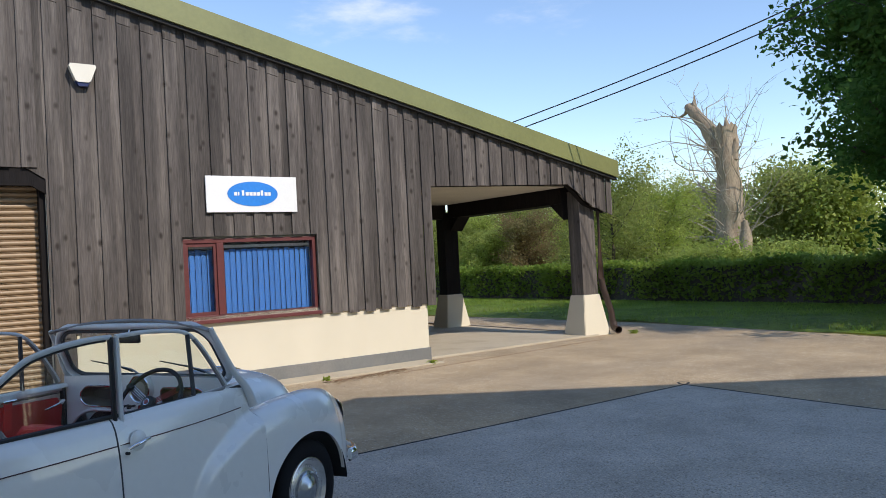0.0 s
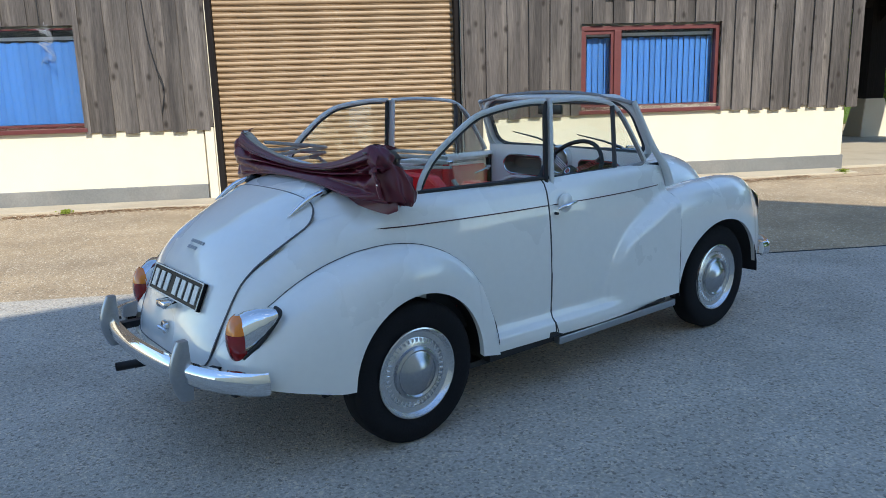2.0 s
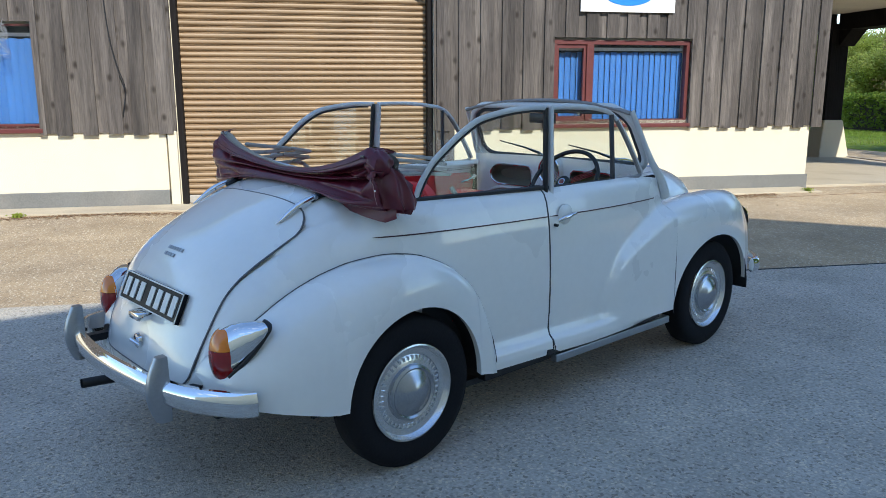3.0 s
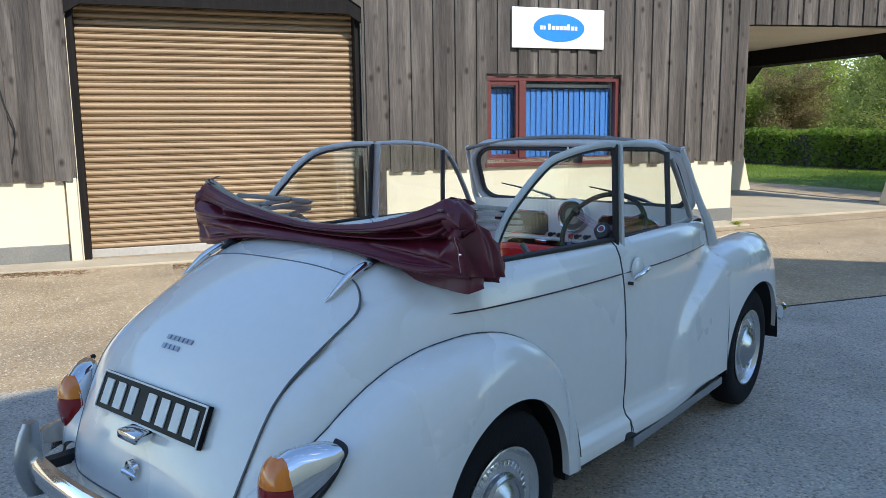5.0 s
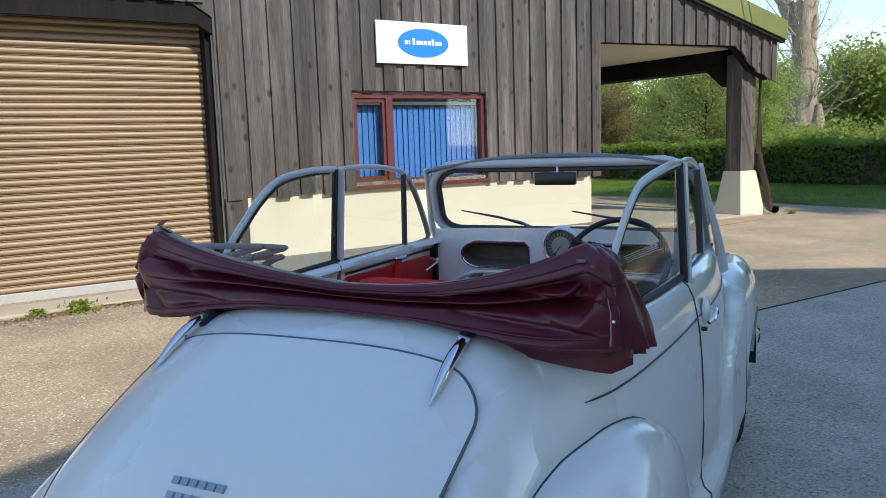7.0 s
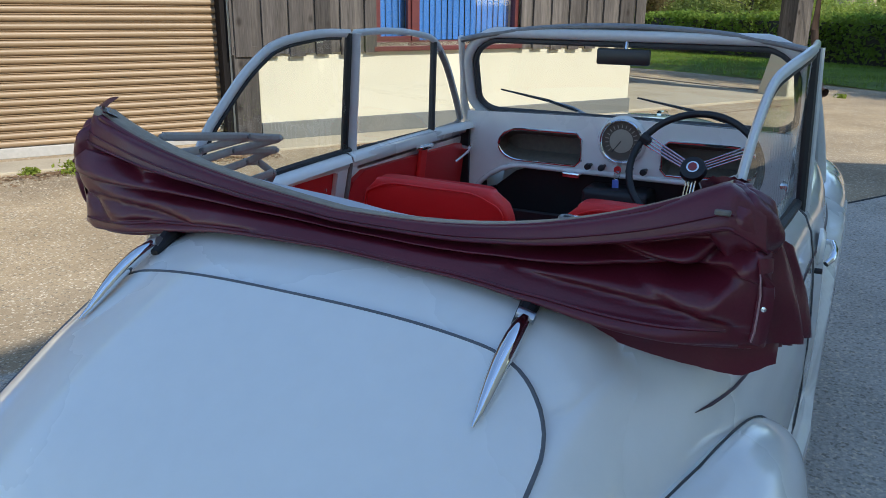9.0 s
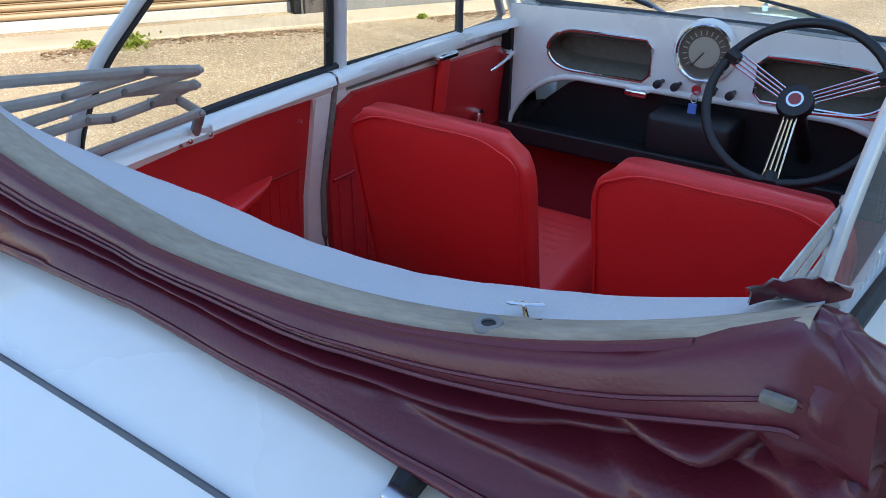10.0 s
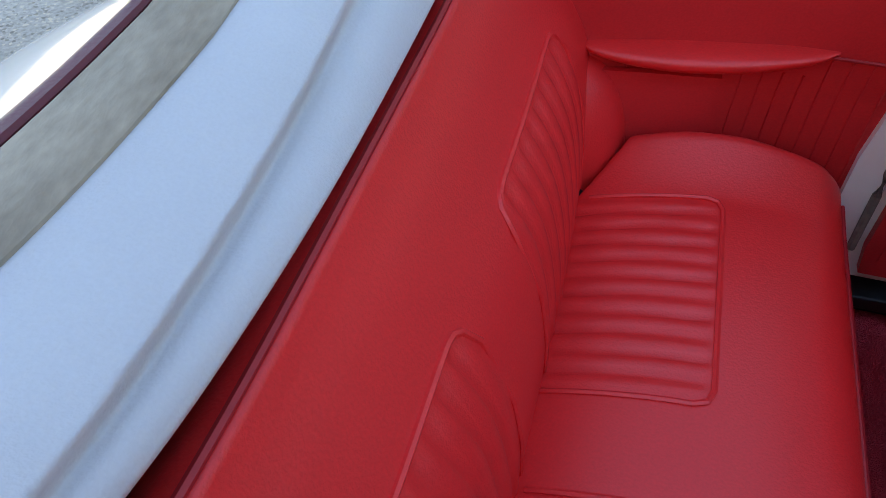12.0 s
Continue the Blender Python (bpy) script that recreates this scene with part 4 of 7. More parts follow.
bm = bmesh.new()
plate_block(bm, -0.262, 0.262, 0.0, 0.113, -0.012, 0.004)
part("board", bm, M_PLATE, plate, "black plate board")
bm = bmesh.new()
for y0, y1, a, b in ((-0.262, 0.262, 0.0, 0.005), (-0.262, 0.262, 0.108, 0.113), (-0.262, -0.257, 0.005, 0.108), (0.257, 0.262, 0.005, 0.108)):
    plate_block(bm, y0, y1, a, b, 0.0042, 0.007)
part("rim", bm, M_PLATEBAR, plate)
for k in range(7):
    bm = bmesh.new()
    y = 0.235 - k * 0.066 - (0.03 if k > 2 else 0)
    plate_block(bm, y - 0.040, y, 0.02, 0.094, 0.0042, 0.0075)
    part("bar", bm, M_PLATEBAR, plate)
# maker's badge as plain bars, boot handle and lock
bad = new("badge")
bad.parent = car
for k in range(6):
    on_tail("bar", 0.765, 0.065 - k * 0.021, 0.065 - k * 0.021 - 0.016, 0.014, M_OVER, bad, 0.011, 0.008)
for k in range(4):
    on_tail("bar", 0.793, 0.065 - k * 0.021, 0.065 - k * 0.021 - 0.016, 0.014, M_OVER, bad, 0.011, 0.008)
han = new("boot_handle")
han.parent = car
bm = boxes((-0.775, -0.712, -0.05, 0.05, 0.588, 0.618), bevel=0.01)
part("lamp_hood", bm, M_CHROME, han, "chrome plate-lamp housing", smooth=True)
bm = lathe([(0.0, -0.02), (0.028, -0.012), (0.03, 0.0), (0.0, 0.0)], 16, "x", origin=(-0.757, 0, 0.505))
tube([(-0.772, -0.035, 0.498), (-0.785, 0, 0.512), (-0.772, 0.035, 0.498)], [0.004, 0.01, 0.004], 8, bm)
part("handle", bm, M_CHROME, han, "chrome boot handle", smooth=True)


# ---- rear wings ----
SIDE = [(0.985, 0.600), (1.002, 0.606), (1.010, 0.622), (1.006, 0.645), (0.985, 0.668), (0.95, 0.684), (0.90, 0.695), (0.84, 0.704), (0.76, 0.711), (0.66, 0.716), (0.56, 0.718), (0.46, 0.716), (0.385, 0.712), (0.355, 0.722), (0.335, 0.743), (0.30, 0.748), (0.272, 0.744), (0.268, 0.72)]
side_y = curve([-z for z, _ in SIDE[3:16]], [y for _, y in SIDE[3:16]])
_cloud = [tail(S_END * i / 90, W_TAIL(S_END * i / 90) * math.sin(math.pi / 2 * j / 60)) for i in range(91) for j in range(10, 61)]
_cx, _cy, _cz = (np.array([p[k] for p in _cloud]) for k in range(3))


TAPER = curve([-0.3, -0.14, -0.02, 0.04, 0.185, 0.5, 0.8, 1.05], [0.135, 0.115, 0.098, 0.085, 0.062, 0.032, 0.015, 0.0])


def plan(x):
    """How far the side stands in from its full width."""
    return -TAPER(x) - 0.055 * max(0, (x - 1.15) / 0.6) ** 2


def tail_y(x, z):
    """How wide the tail stands at a place of its side."""
    d = (_cx - x) ** 2 + (_cz - z) ** 2
    w = np.exp(-(d - d.min()) / 0.0003)
    return float((w * _cy).sum() / w.sum())


def shoulder(x):
    """How high the side reaches before the tail takes over."""
    return 1.02 if x >= 0 else 0.90 + 0.11 * (1 + max(x, -0.30) / 0.30)


def side_at(x, z, y=None):
    """The body side, running from the quarter panel into the tail."""
    full = (side_y(-z) if y is None else y) + plan(x)
    if x > 0.04:
        return full
    f = min(1, max(0, (x + 0.30) / 0.34))
    f = f * f * (3 - 2 * f)
    if x < 0:
        g = min(1, max(0, (z - shoulder(x) + 0.12) / 0.12))
        f *= 1 - g * g * (3 - 2 * g) * min(1, -x / 0.10)
    return f * full + (1 - f) * (tail_y(x, z) - 0.006 * (1 - f))


ARCH_R = lambda x: 0.29 + 0.345 * math.sqrt(max(0, 1 - ((x - 0.018) / 0.325) ** 2))
RW_OUT = curve([-0.725, -0.69, -0.62, -0.5, -0.3, -0.1, 0.1, 0.3, 0.4, 0.46], [0.50, 0.58, 0.65, 0.70, 0.728, 0.738, 0.742, 0.737, 0.728, 0.712])
RW_TOP = curve([-0.725, -0.70, -0.66, -0.60, -0.56, -0.472, -0.36, -0.25, -0.15, -0.05, 0.06, 0.187, 0.298, 0.37, 0.406, 0.445, 0.46], [0.47, 0.525, 0.57, 0.615, 0.646, 0.702, 0.752, 0.790, 0.817, 0.829, 0.818, 0.774, 0.698, 0.605, 0.505, 0.38, 0.27])
RW_BOT = curve([-0.725, -0.67, -0.5, -0.33, 0.33, 0.46], [0.41, 0.395, 0.35, 0.31, 0.29, 0.262])


_wx = [-0.725, -0.66, -0.59, -0.5, -0.4, -0.3, -0.2, -0.1, 0.0, 0.1, 0.3, 0.46]
RW_INNER = curve(_wx, [side_at(x, RW_TOP(x)) + 0.010 * min(1, max(0, (0.05 - x) / 0.15)) for x in _wx])


def wing_xs(x0, arch0, arch1, x1, n=16, m=30, k=8):
    a = [x0 + (arch0 - x0) * (1 - math.cos(math.pi / 2 * i / n)) for i in range(n)]
    b = [0.5 * (arch0 + arch1) - 0.5 * (arch1 - arch0) * math.cos(math.pi * i / m) for i in range(m + 1)]
    c = [arch1 + (x1 - arch1) * math.sin(math.pi / 2 * i / k) for i in range(1, k + 1)]
    return a + b + c


def rear_wing(s):
    w = new("rear_wing")
    w.parent = car
    rows = []
    for x in wing_xs(-0.725, -0.307, 0.343, 0.46):
        zb = ARCH_R(x) if abs(x - 0.018) < 0.325 else RW_BOT(x)
        zt = max(RW_TOP(x), zb + 0.02)
        yo = RW_OUT(x)
        yi = min(RW_INNER(x), yo - 0.02)
        row = [Vector((x, s * (yi - 0.05), zt - 0.03))]
        for j in range(17):
            q = math.pi / 2 * j / 16
            row.append(Vector((x, s * (yi + (yo - yi) * math.sin(q) ** 0.85), zb + (zt - zb) * max(0, math.cos(q)) ** 0.8)))
        row.append(Vector((x, s * (yo - 0.026), zb + 0.005)))
        rows.append(row)
    part("panel", grid_mesh(rows), M_PAINT, w, smooth=True, angle=65)
    seam = [Vector((x, s * (RW_INNER(x) + 0.002), RW_TOP(x) + 0.0005)) for x in wing_xs(-0.60, -0.325, 0.325, 0.455, 8, 20, 6)]
    part("seam", tube(seam, 0.0021, 6), M_SEAL, w, smooth=True)
    bm = grid_mesh([[Vector((0.018 + 0.345 * math.cos(a), s * yy, 0.29 + 0.36 * math.sin(a))) for yy in (0.45, 0.70)] for a in [math.pi * k / 20 for k in range(21)]])
    part("wheel_well", bm, M_BLACKTRIM, w, smooth=True)
    bm = prism([(-0.36, 0.25), (0.40, 0.25), (0.40, 0.48), (0.30, 0.54), (0.15, 0.57), (-0.15, 0.68), (-0.30, 0.62), (-0.36, 0.5)], *sorted((s * 0.55, s * 0.565)))
    part("inner_arch", bm, M_BLACKTRIM, w)


sym(rear_wing)


# ---- rear lamps ----
def rear_lamp(s):
    lamp = new("rear_lamp")
    lamp.parent = car
    def ring(x, yc, zc, ry, rz, n=18):
        return [Vector((x, s * (yc + ry * math.cos(a)), zc + rz * math.sin(a) * (1.0 if math.sin(a) > 0 else 1.15))) for a in [2 * math.pi * k / n for k in range(n)]]
    def loft(rings, cap=True):
        bm = bmesh.new()
        R = [[bm.verts.new(p) for p in r] for r in rings]
        for A, B in zip(R, R[1:]):
            for j in range(len(A)):
                bm.faces.new((A[j], A[(j + 1) % len(A)], B[(j + 1) % len(A)], B[j]))
        if cap:
            bm.faces.new(R[-1])
        return bm
    st = [(-0.556, 0.602, 0.658, 0.020, 0.010), (-0.566, 0.598, 0.652, 0.042, 0.022), (-0.588, 0.584, 0.638, 0.058, 0.037), (-0.615, 0.564, 0.616, 0.064, 0.057), (-0.645, 0.538, 0.590, 0.064, 0.074), (-0.674, 0.518, 0.564, 0.061, 0.081)]
    part("housing", loft([ring(*q) for q in st]), M_CHROME, lamp, "chrome wedge-shaped lamp housing", smooth=True)
    low = [Vector((x - 0.003, s * (yc + ry * 0.75), zc - rz * 0.85)) for x, yc, zc, ry, rz in reversed(st[1:])]
    edge = low + [Vector((-0.555, s * 0.630, 0.652)), Vector((-0.550, s * 0.618, 0.664)), Vector((-0.556, s * 0.596, 0.671))]
    part("gasket", tube(smooth_line(edge, 3), 0.0085, 8), M_BLACKTRIM, lamp, smooth=True)
    def lens(z0, z1, material, name):
        bm = bmesh.new()
        rows = []
        for i in range(9):
            z = z0 + (z1 - z0) * i / 8
            k = math.sqrt(max(0.02, 1 - ((z - 0.556) / 0.10) ** 2))
            rows.append([Vector((-0.668 - 0.05 * k * math.sin(a), s * (0.518 + 0.060 * k * math.cos(a)), z)) for a in [math.pi * j / 10 for j in range(11)]])
        part(name, grid_mesh(rows, bm=bm), material, lamp, smooth=True)
    lens(0.585, 0.652, M_ORANGE, "amber_lens")
    lens(0.460, 0.584, M_REDLENS, "red_lens")


sym(rear_lamp)

# ---- bumper ----
bumper = new("rear_bumper")
bumper.parent = car
path = smooth_line([(-0.635, -0.665, 0.418), (-0.69, -0.645, 0.424), (-0.79, -0.54, 0.438), (-0.865, -0.35, 0.45), (-0.895, 0, 0.452), (-0.865, 0.35, 0.45), (-0.79, 0.54, 0.438), (-0.69, 0.645, 0.424), (-0.635, 0.665, 0.418)], 6)
sec = [(-0.012, 0.042), (0.004, 0.042), (0.018, 0.025), (0.024, 0.005), (0.02, -0.010), (0.022, -0.025), (0.008, -0.042), (-0.012, -0.042), (-0.006, 0.0)]
rows = []
for i, p in enumerate(path):
    d = (path[min(i + 1, len(path) - 1)] - path[max(i - 1, 0)]).normalized()
    o = Vector((-d.y, d.x, 0))
    if o.dot(p - Vector((-0.3, 0, p.z))) < 0:
        o = -o
    rows.append([p + o * a + Vector((0, 0, b)) for a, b in sec + sec[:1]])
part("blade", grid_mesh(rows), M_CHROME, bumper, "chrome bumper blade", smooth=True, angle=50)


def overrider(s):
    bm = bmesh.new()
    rows = []
    for k in range(9):
        z = 0.345 + 0.225 * k / 8
        w = 0.030 - 0.012 * abs(k - 3) / 5
        dpt = 0.055 * math.sin(math.pi * (0.15 + 0.75 * k / 8))
        rows.append([Vector((-0.83 - dpt * math.sin(a) - 0.02, s * 0.42 + w * math.cos(a), z)) for a in [math.pi * j / 10 for j in range(11)]] + [Vector((-0.83, s * 0.42 - w, z)), Vector((-0.83, s * 0.42 + w, z))])
    grid_mesh(rows, bm=bm)
    bm.faces.new([v for v in bm.verts if abs(v.co.z - 0.57) < 1e-4])
    part("overrider", bm, M_OVER, bumper, "dull chrome overrider", smooth=True, angle=50)
    part("bracket", boxes((-0.84, -0.70, s * 0.42 - 0.02, s * 0.42 + 0.02, 0.41, 0.44)), M_BLACKTRIM, bumper)


sym(overrider)
part("valance", boxes((-0.75, -0.62, -0.48, 0.48, 0.36, 0.42), bevel=0.02), M_PAINT, bumper)
part("exhaust_pipe", tube([(-0.3, 0.26, 0.24), (-0.7, 0.26, 0.28), (-0.90, 0.27, 0.29)], 0.02, 10, cap=False), M_BLACKTRIM, car, smooth=True)


# ---- wheels ----
def wheel_meshes():
    tyre = finish(lathe([(0.19, -0.055), (0.215, -0.064), (0.255, -0.068), (0.285, -0.060), (0.297, -0.048), (0.300, -0.03), (0.300, 0.03), (0.297, 0.048), (0.285, 0.06), (0.255, 0.068), (0.215, 0.064), (0.19, 0.055)], 48), True, 50)
    rim = finish(lathe([(0.19, -0.058), (0.192, -0.064), (0.186, -0.066), (0.180, -0.055), (0.172, -0.045), (0.150, -0.042), (0.146, -0.036), (0.122, -0.046), (0.0, -0.046)], 48), True, 40)
    cap = finish(lathe([(0.112, -0.046), (0.110, -0.062), (0.100, -0.068), (0.092, -0.062), (0.085, -0.064), (0.06, -0.082), (0.035, -0.092), (0.015, -0.0955), (0.0, -0.096)], 40), True, 35)
    return tyre, rim, cap


_ty, _ri, _ca = wheel_meshes()
slot_me = finish(boxes((-0.0045, 0.0045, -0.0445, -0.041, 0.128, 0.146), bevel=0.0015))
for x in (0.0, 2.184):
    for s in (-1, 1):
        w = new("wheel")
        w.parent = car
        w.matrix_basis = pose(x, s * 0.648, 0.298, 0, 24 if x == 0 else 70, 0 if s < 0 else 180)
        part("tyre", _ty, M_RUBBER, w)
        r = part("rim", _ri, M_SILVER, w, "silver painted steel rim")
        part("hub_cap", _ca, M_CAP, w, "dull chrome domed hub cap")
        for k in range(40):
            part("slot", slot_me, M_CHROME, r, m=pose(0, 0, 0, 0, k * 9, 0))

# ---- sides: rear quarter, doors, sills ----
SWOOP = curve([1.10, 1.172, 1.19, 1.23, 1.296, 1.38, 1.476, 1.56, 1.641, 1.76], [0.20, 0.326, 0.494, 0.57, 0.646, 0.705, 0.752, 0.79, 0.824, 0.85])


def side_sheet(s, x0, x1, n, swoop):
    rows = []
    for i in range(n + 1):
        x = x0 + (x1 - x0) * i / n
        row = []
        dense = []
        for (za, ya), (zb, yb) in zip(SIDE, SIDE[1:]):
            k = 4 if za < 0.96 and za > 0.31 else 1
            dense += [(za + (zb - za) * j / k, ya + (yb - ya) * j / k) for j in range(k)]
        dense.append(SIDE[-1])
        for z, y in dense:
            z = min(z, shoulder(x))
            yy = side_at(x, z, y)
            if swoop and 0.285 < z < 0.97:
                d = SWOOP(x) - z
                f = min(1, max(0, (d + 0.015) / 0.07))
                f = f * f * (3 - 2 * f)
                reach = min(1, max(0, (x - 1.14) / 0.16))
                out = 0.745 + 0.012 * min(1, max(0, (x - 1.3) / 0.4)) - 0.06 * max(0, (z - 0.6)) ** 1.5
                yy += f * reach * max(0, out - yy)
            row.append(Vector((x, s * yy, z)))
        rows.append(row)
    return grid_mesh(rows)


def body_side(s):
    bm = side_sheet(s, -0.30, 0.798, 84, False)
    bmesh.ops.delete(bm, geom=[f for f in bm.faces if ((f.calc_center_median().x - 0.018) / 0.39) ** 2 + ((f.calc_center_median().z - 0.27) / 0.41) ** 2 < 1], context="FACES")
    part("quarter_panel", bm, M_PAINT, car, smooth=True, angle=50)
    door = new("door")
    door.parent = car
    tagged(door, "closed cream-white car door")
    part("skin", side_sheet(s, 0.806, 1.745, 44, True), M_PAINT, door, smooth=True, angle=50)
    gap = [Vector((0.802 + (0.02 * max(0, (0.34 - z) / 0.07)), s * (y + plan(0.8) - 0.001), z)) for z, y in SIDE[3:17]]
    part("gap", tube(gap, 0.0045, 6), M_SEAL, door, smooth=True)
    gap = [Vector((1.748, s * y, z)) for z, y in ((0.80, 0.735), (0.7, 0.752), (0.5, 0.7575), (0.28, 0.757))]
    part("gap", tube(gap, 0.0018, 6), M_SEAL, door, smooth=True)
    part("sill_strip", boxes((0.82, 1.745, min(s * 0.70, s * 0.738), max(s * 0.70, s * 0.738), 0.225, 0.262), bevel=0.004), M_OVER, car, "grey metal sill strip")
    for x0, x1 in ((-0.077, 0.796), (0.808, 1.66)):
        pts = [Vector((x0 + (x1 - x0) * k / 24, 0, 0)) for k in range(25)]
        pts = [Vector((p.x, s * (side_at(p.x, 0.888) + 0.001), 0.888 + 0.006 * min(1, max(0, 0.6 - p.x)))) for p in pts]
        part("coachline", tube(pts, [0.0006] + [0.0026] * 24, 6), M_COACH, car, smooth=True)
    # handle with its round backing
    h = new("door_handle")
    h.parent = car
    part("bar", tube([(0.835, s * 0.712, 0.868), (0.85, s * 0.722, 0.878), (0.90, s * 0.727, 0.887), (0.945, s * 0.720, 0.892), (0.955, s * 0.698, 0.891)], [0.007, 0.009, 0.008, 0.0075, 0.006], 10), M_CHROME, h, "chrome bar handle", smooth=True)
    part("escutcheon", lathe([(0.0, 0.706), (0.036, 0.703), (0.045, 0.695), (0.045, 0.688)], 24, "y", origin=(0.905, 0, 0.89)) if s > 0 else lathe([(0.0, -0.706), (0.036, -0.703), (0.045, -0.695), (0.045, -0.688)], 24, "y", origin=(0.905, 0, 0.89)), M_PAINT, h, smooth=True)
    part("lock", lathe([(0.0, s * 0.708), (0.007, s * 0.707), (0.007, s * 0.69)], 12, "y", origin=(0.838, 0, 0.848)), M_BLACKTRIM, h)


sym(body_side)

# ---- front wings, bonnet, scuttle ----
ARCH_F = lambda x: 0.275 + 0.372 * math.sqrt(max(0, 1 - ((x - 2.155) / 0.41) ** 2))
FW_TOP = curve([1.745, 1.85, 2.03, 2.25, 2.44, 2.6, 2.70, 2.76, 2.79], [0.842, 0.858, 0.874, 0.875, 0.86, 0.82, 0.765, 0.69, 0.60])
FW_OUT = curve([1.745, 2.0, 2.3, 2.5, 2.65, 2.74, 2.79], [0.757, 0.766, 0.762, 0.745, 0.70, 0.64, 0.56])
FW_IN = curve([1.745, 2.0, 2.4, 2.79], [0.56, 0.47, 0.42, 0.44])
FW_BOT = curve([1.745, 2.57, 2.79], [0.262, 0.36, 0.42])


def front_wing(s):
    w = new("front_wing")
    w.parent = car
    rows = []
    xs = [1.748 + (0.0 if k == 0 else 0) for k in range(1)] + [2.155 - 0.405 * math.cos(math.pi * k / 34) for k in range(35)] + [2.56 + 0.23 * math.sin(math.pi / 2 * k / 12) for k in range(1, 13)]
    for x in xs:
        zb = ARCH_F(x) if abs(x - 2.155) < 0.409 else FW_BOT(x)
        yi, yo, zt = FW_IN(x), FW_OUT(x), FW_TOP(x)
        yc = yo - 0.15
        row = [Vector((x, s * yi, zt - 0.17 - 0.05 * (x - 1.75)))]
        for j in range(9):
            q = math.pi / 2 * j / 8
            row.append(Vector((x, s * (yc - (yc - yi) * math.cos(q) ** 0.9), zt - 0.16 + 0.16 * math.sin(q) ** 1.1 - 0.04 * (1 - j / 8))))
        for j in range(1, 17):
            q = math.pi / 2 * j / 16
            e = min(1, max(0, (x - 1.75) / 0.4))
            row.append(Vector((x, s * (yc + 0.15 * math.sin(q) ** (0.45 + 0.45 * e)), zb + (zt - zb) * max(0, math.cos(q)) ** (0.45 + 0.3 * e))))
        row.append(Vector((x, s * (yo - 0.022), zb + 0.004)))
        rows.append(row)
    part("panel", grid_mesh(rows), M_PAINT, w, smooth=True, angle=65)
    bm = grid_mesh([[Vector((2.155 + 0.42 * math.cos(a), s * yy, 0.27 + 0.39 * math.sin(a))) for yy in (0.4, 0.742)] for a in [math.pi * k / 20 for k in range(21)]])
    part("wheel_well", bm, M_BLACKTRIM, w, smooth=True)
    bm = lathe([(0.0, 0.05), (0.05, 0.04), (0.085, 0.012), (0.095, 0.0), (0.10, -0.02)], 24, "x", origin=(2.70, s * 0.57, 0.66))
    part("headlamp", bm, M_CHROME, w, smooth=True)
    part("bumper_end", tube(smooth_line([(2.62, s * 0.74, 0.40), (2.70, s * 0.735, 0.40), (2.80, s * 0.62, 0.41), (2.86, s * 0.35, 0.42), (2.875, 0, 0.42)], 5), 0.035, 10, flat=(0.5, 1.2)), M_CHROME, w, smooth=True)


sym(front_wing)
BON_Z = curve([1.66, 1.80, 2.0, 2.25, 2.45, 2.6, 2.7, 2.77, 2.81], [0.998, 1.012, 1.02, 1.005, 0.965, 0.905, 0.83, 0.73, 0.58])
BON_W = curve([1.66, 1.8, 2.1, 2.4, 2.6, 2.75, 2.81], [0.60, 0.52, 0.46, 0.41, 0.35, 0.27, 0.20])
rows = []
for i in range(41):
    x = 1.80 + 1.01 * math.sin(math.pi / 2 * i / 40)
    zc, w = BON_Z(x), BON_W(x)
    zb = 0.70 - 0.25 * max(0, (x - 2.5) / 0.31)
    rows.append([Vector((x, w * math.copysign(abs(math.cos(q)) ** 0.7, math.cos(q)), zb + (zc - zb) * math.sin(q) ** 0.75)) for q in [math.pi * j / 30 for j in range(31)]])
part("bonnet", grid_mesh(rows), M_PAINT, car, "cream-white rounded bonnet", smooth=True, angle=60)
part("bonnet_badge", tube(smooth_line([(2.25, 0, 1.01), (2.4, 0, 0.99), (2.6, 0, 0.915)], 5), [0.01] * 10 + [0.006], 8), M_CHROME, car, smooth=True)
rows = []
for i in range(13):
    f = i / 12
    x = 1.60 + 0.21 * f
    rows.append([])
    for j in range(31):
        q = math.pi * j / 30
        w = 0.662 + (0.53 - 0.662) * f ** 1.5
        zc = 1.03 - 0.016 * f
        zb = 0.80
        c = math.cos(q)
        rows[-1].append(Vector((x + 0.10 * (1 - abs(c)) * (1 - f), w * math.copysign(abs(c) ** 0.62, c), zb + (zc - zb) * math.sin(q) ** 0.42)))
part("scuttle", grid_mesh(rows), M_PAINT, car, smooth=True, angle=60)

# ---- windscreen ----
def screen_pt(u, v, off=0.0):
    """u across from -1 to 1, v up from 0 to 1."""
    half = 0.575 + (0.545 - 0.575) * v
    c = 1 - u * u
    z = 1.045 + 0.012 * c + v * (0.262 + 0.027 * c)
    x = 1.685 + 0.045 * c - v * (0.135 + 0.02 * c)
    return Vector((x + off, half * u, z))


def screen_loop(grow):
    """The rounded outline of the screen."""
    pts = []
    r = 0.16
    for cu, cv, a0 in ((1 - r, 1 - 0.27, 0), (-1 + r, 1 - 0.27, 90), (-1 + r, 0.27, 180), (1 - r, 0.27, 270)):
        for k in range(7):
            a = radians(a0 + 15 * k)
            pts.append(screen_pt(cu + (r + grow * 0.55) * math.cos(a), cv + (0.27 + grow) * math.sin(a)))
    out = []
    for a, b in zip(pts, pts[1:] + pts[:1]):
        n = max(1, int((b - a).length / 0.07))
        for j in range(n):
            out.append(a.lerp(b, j / n))
    return out


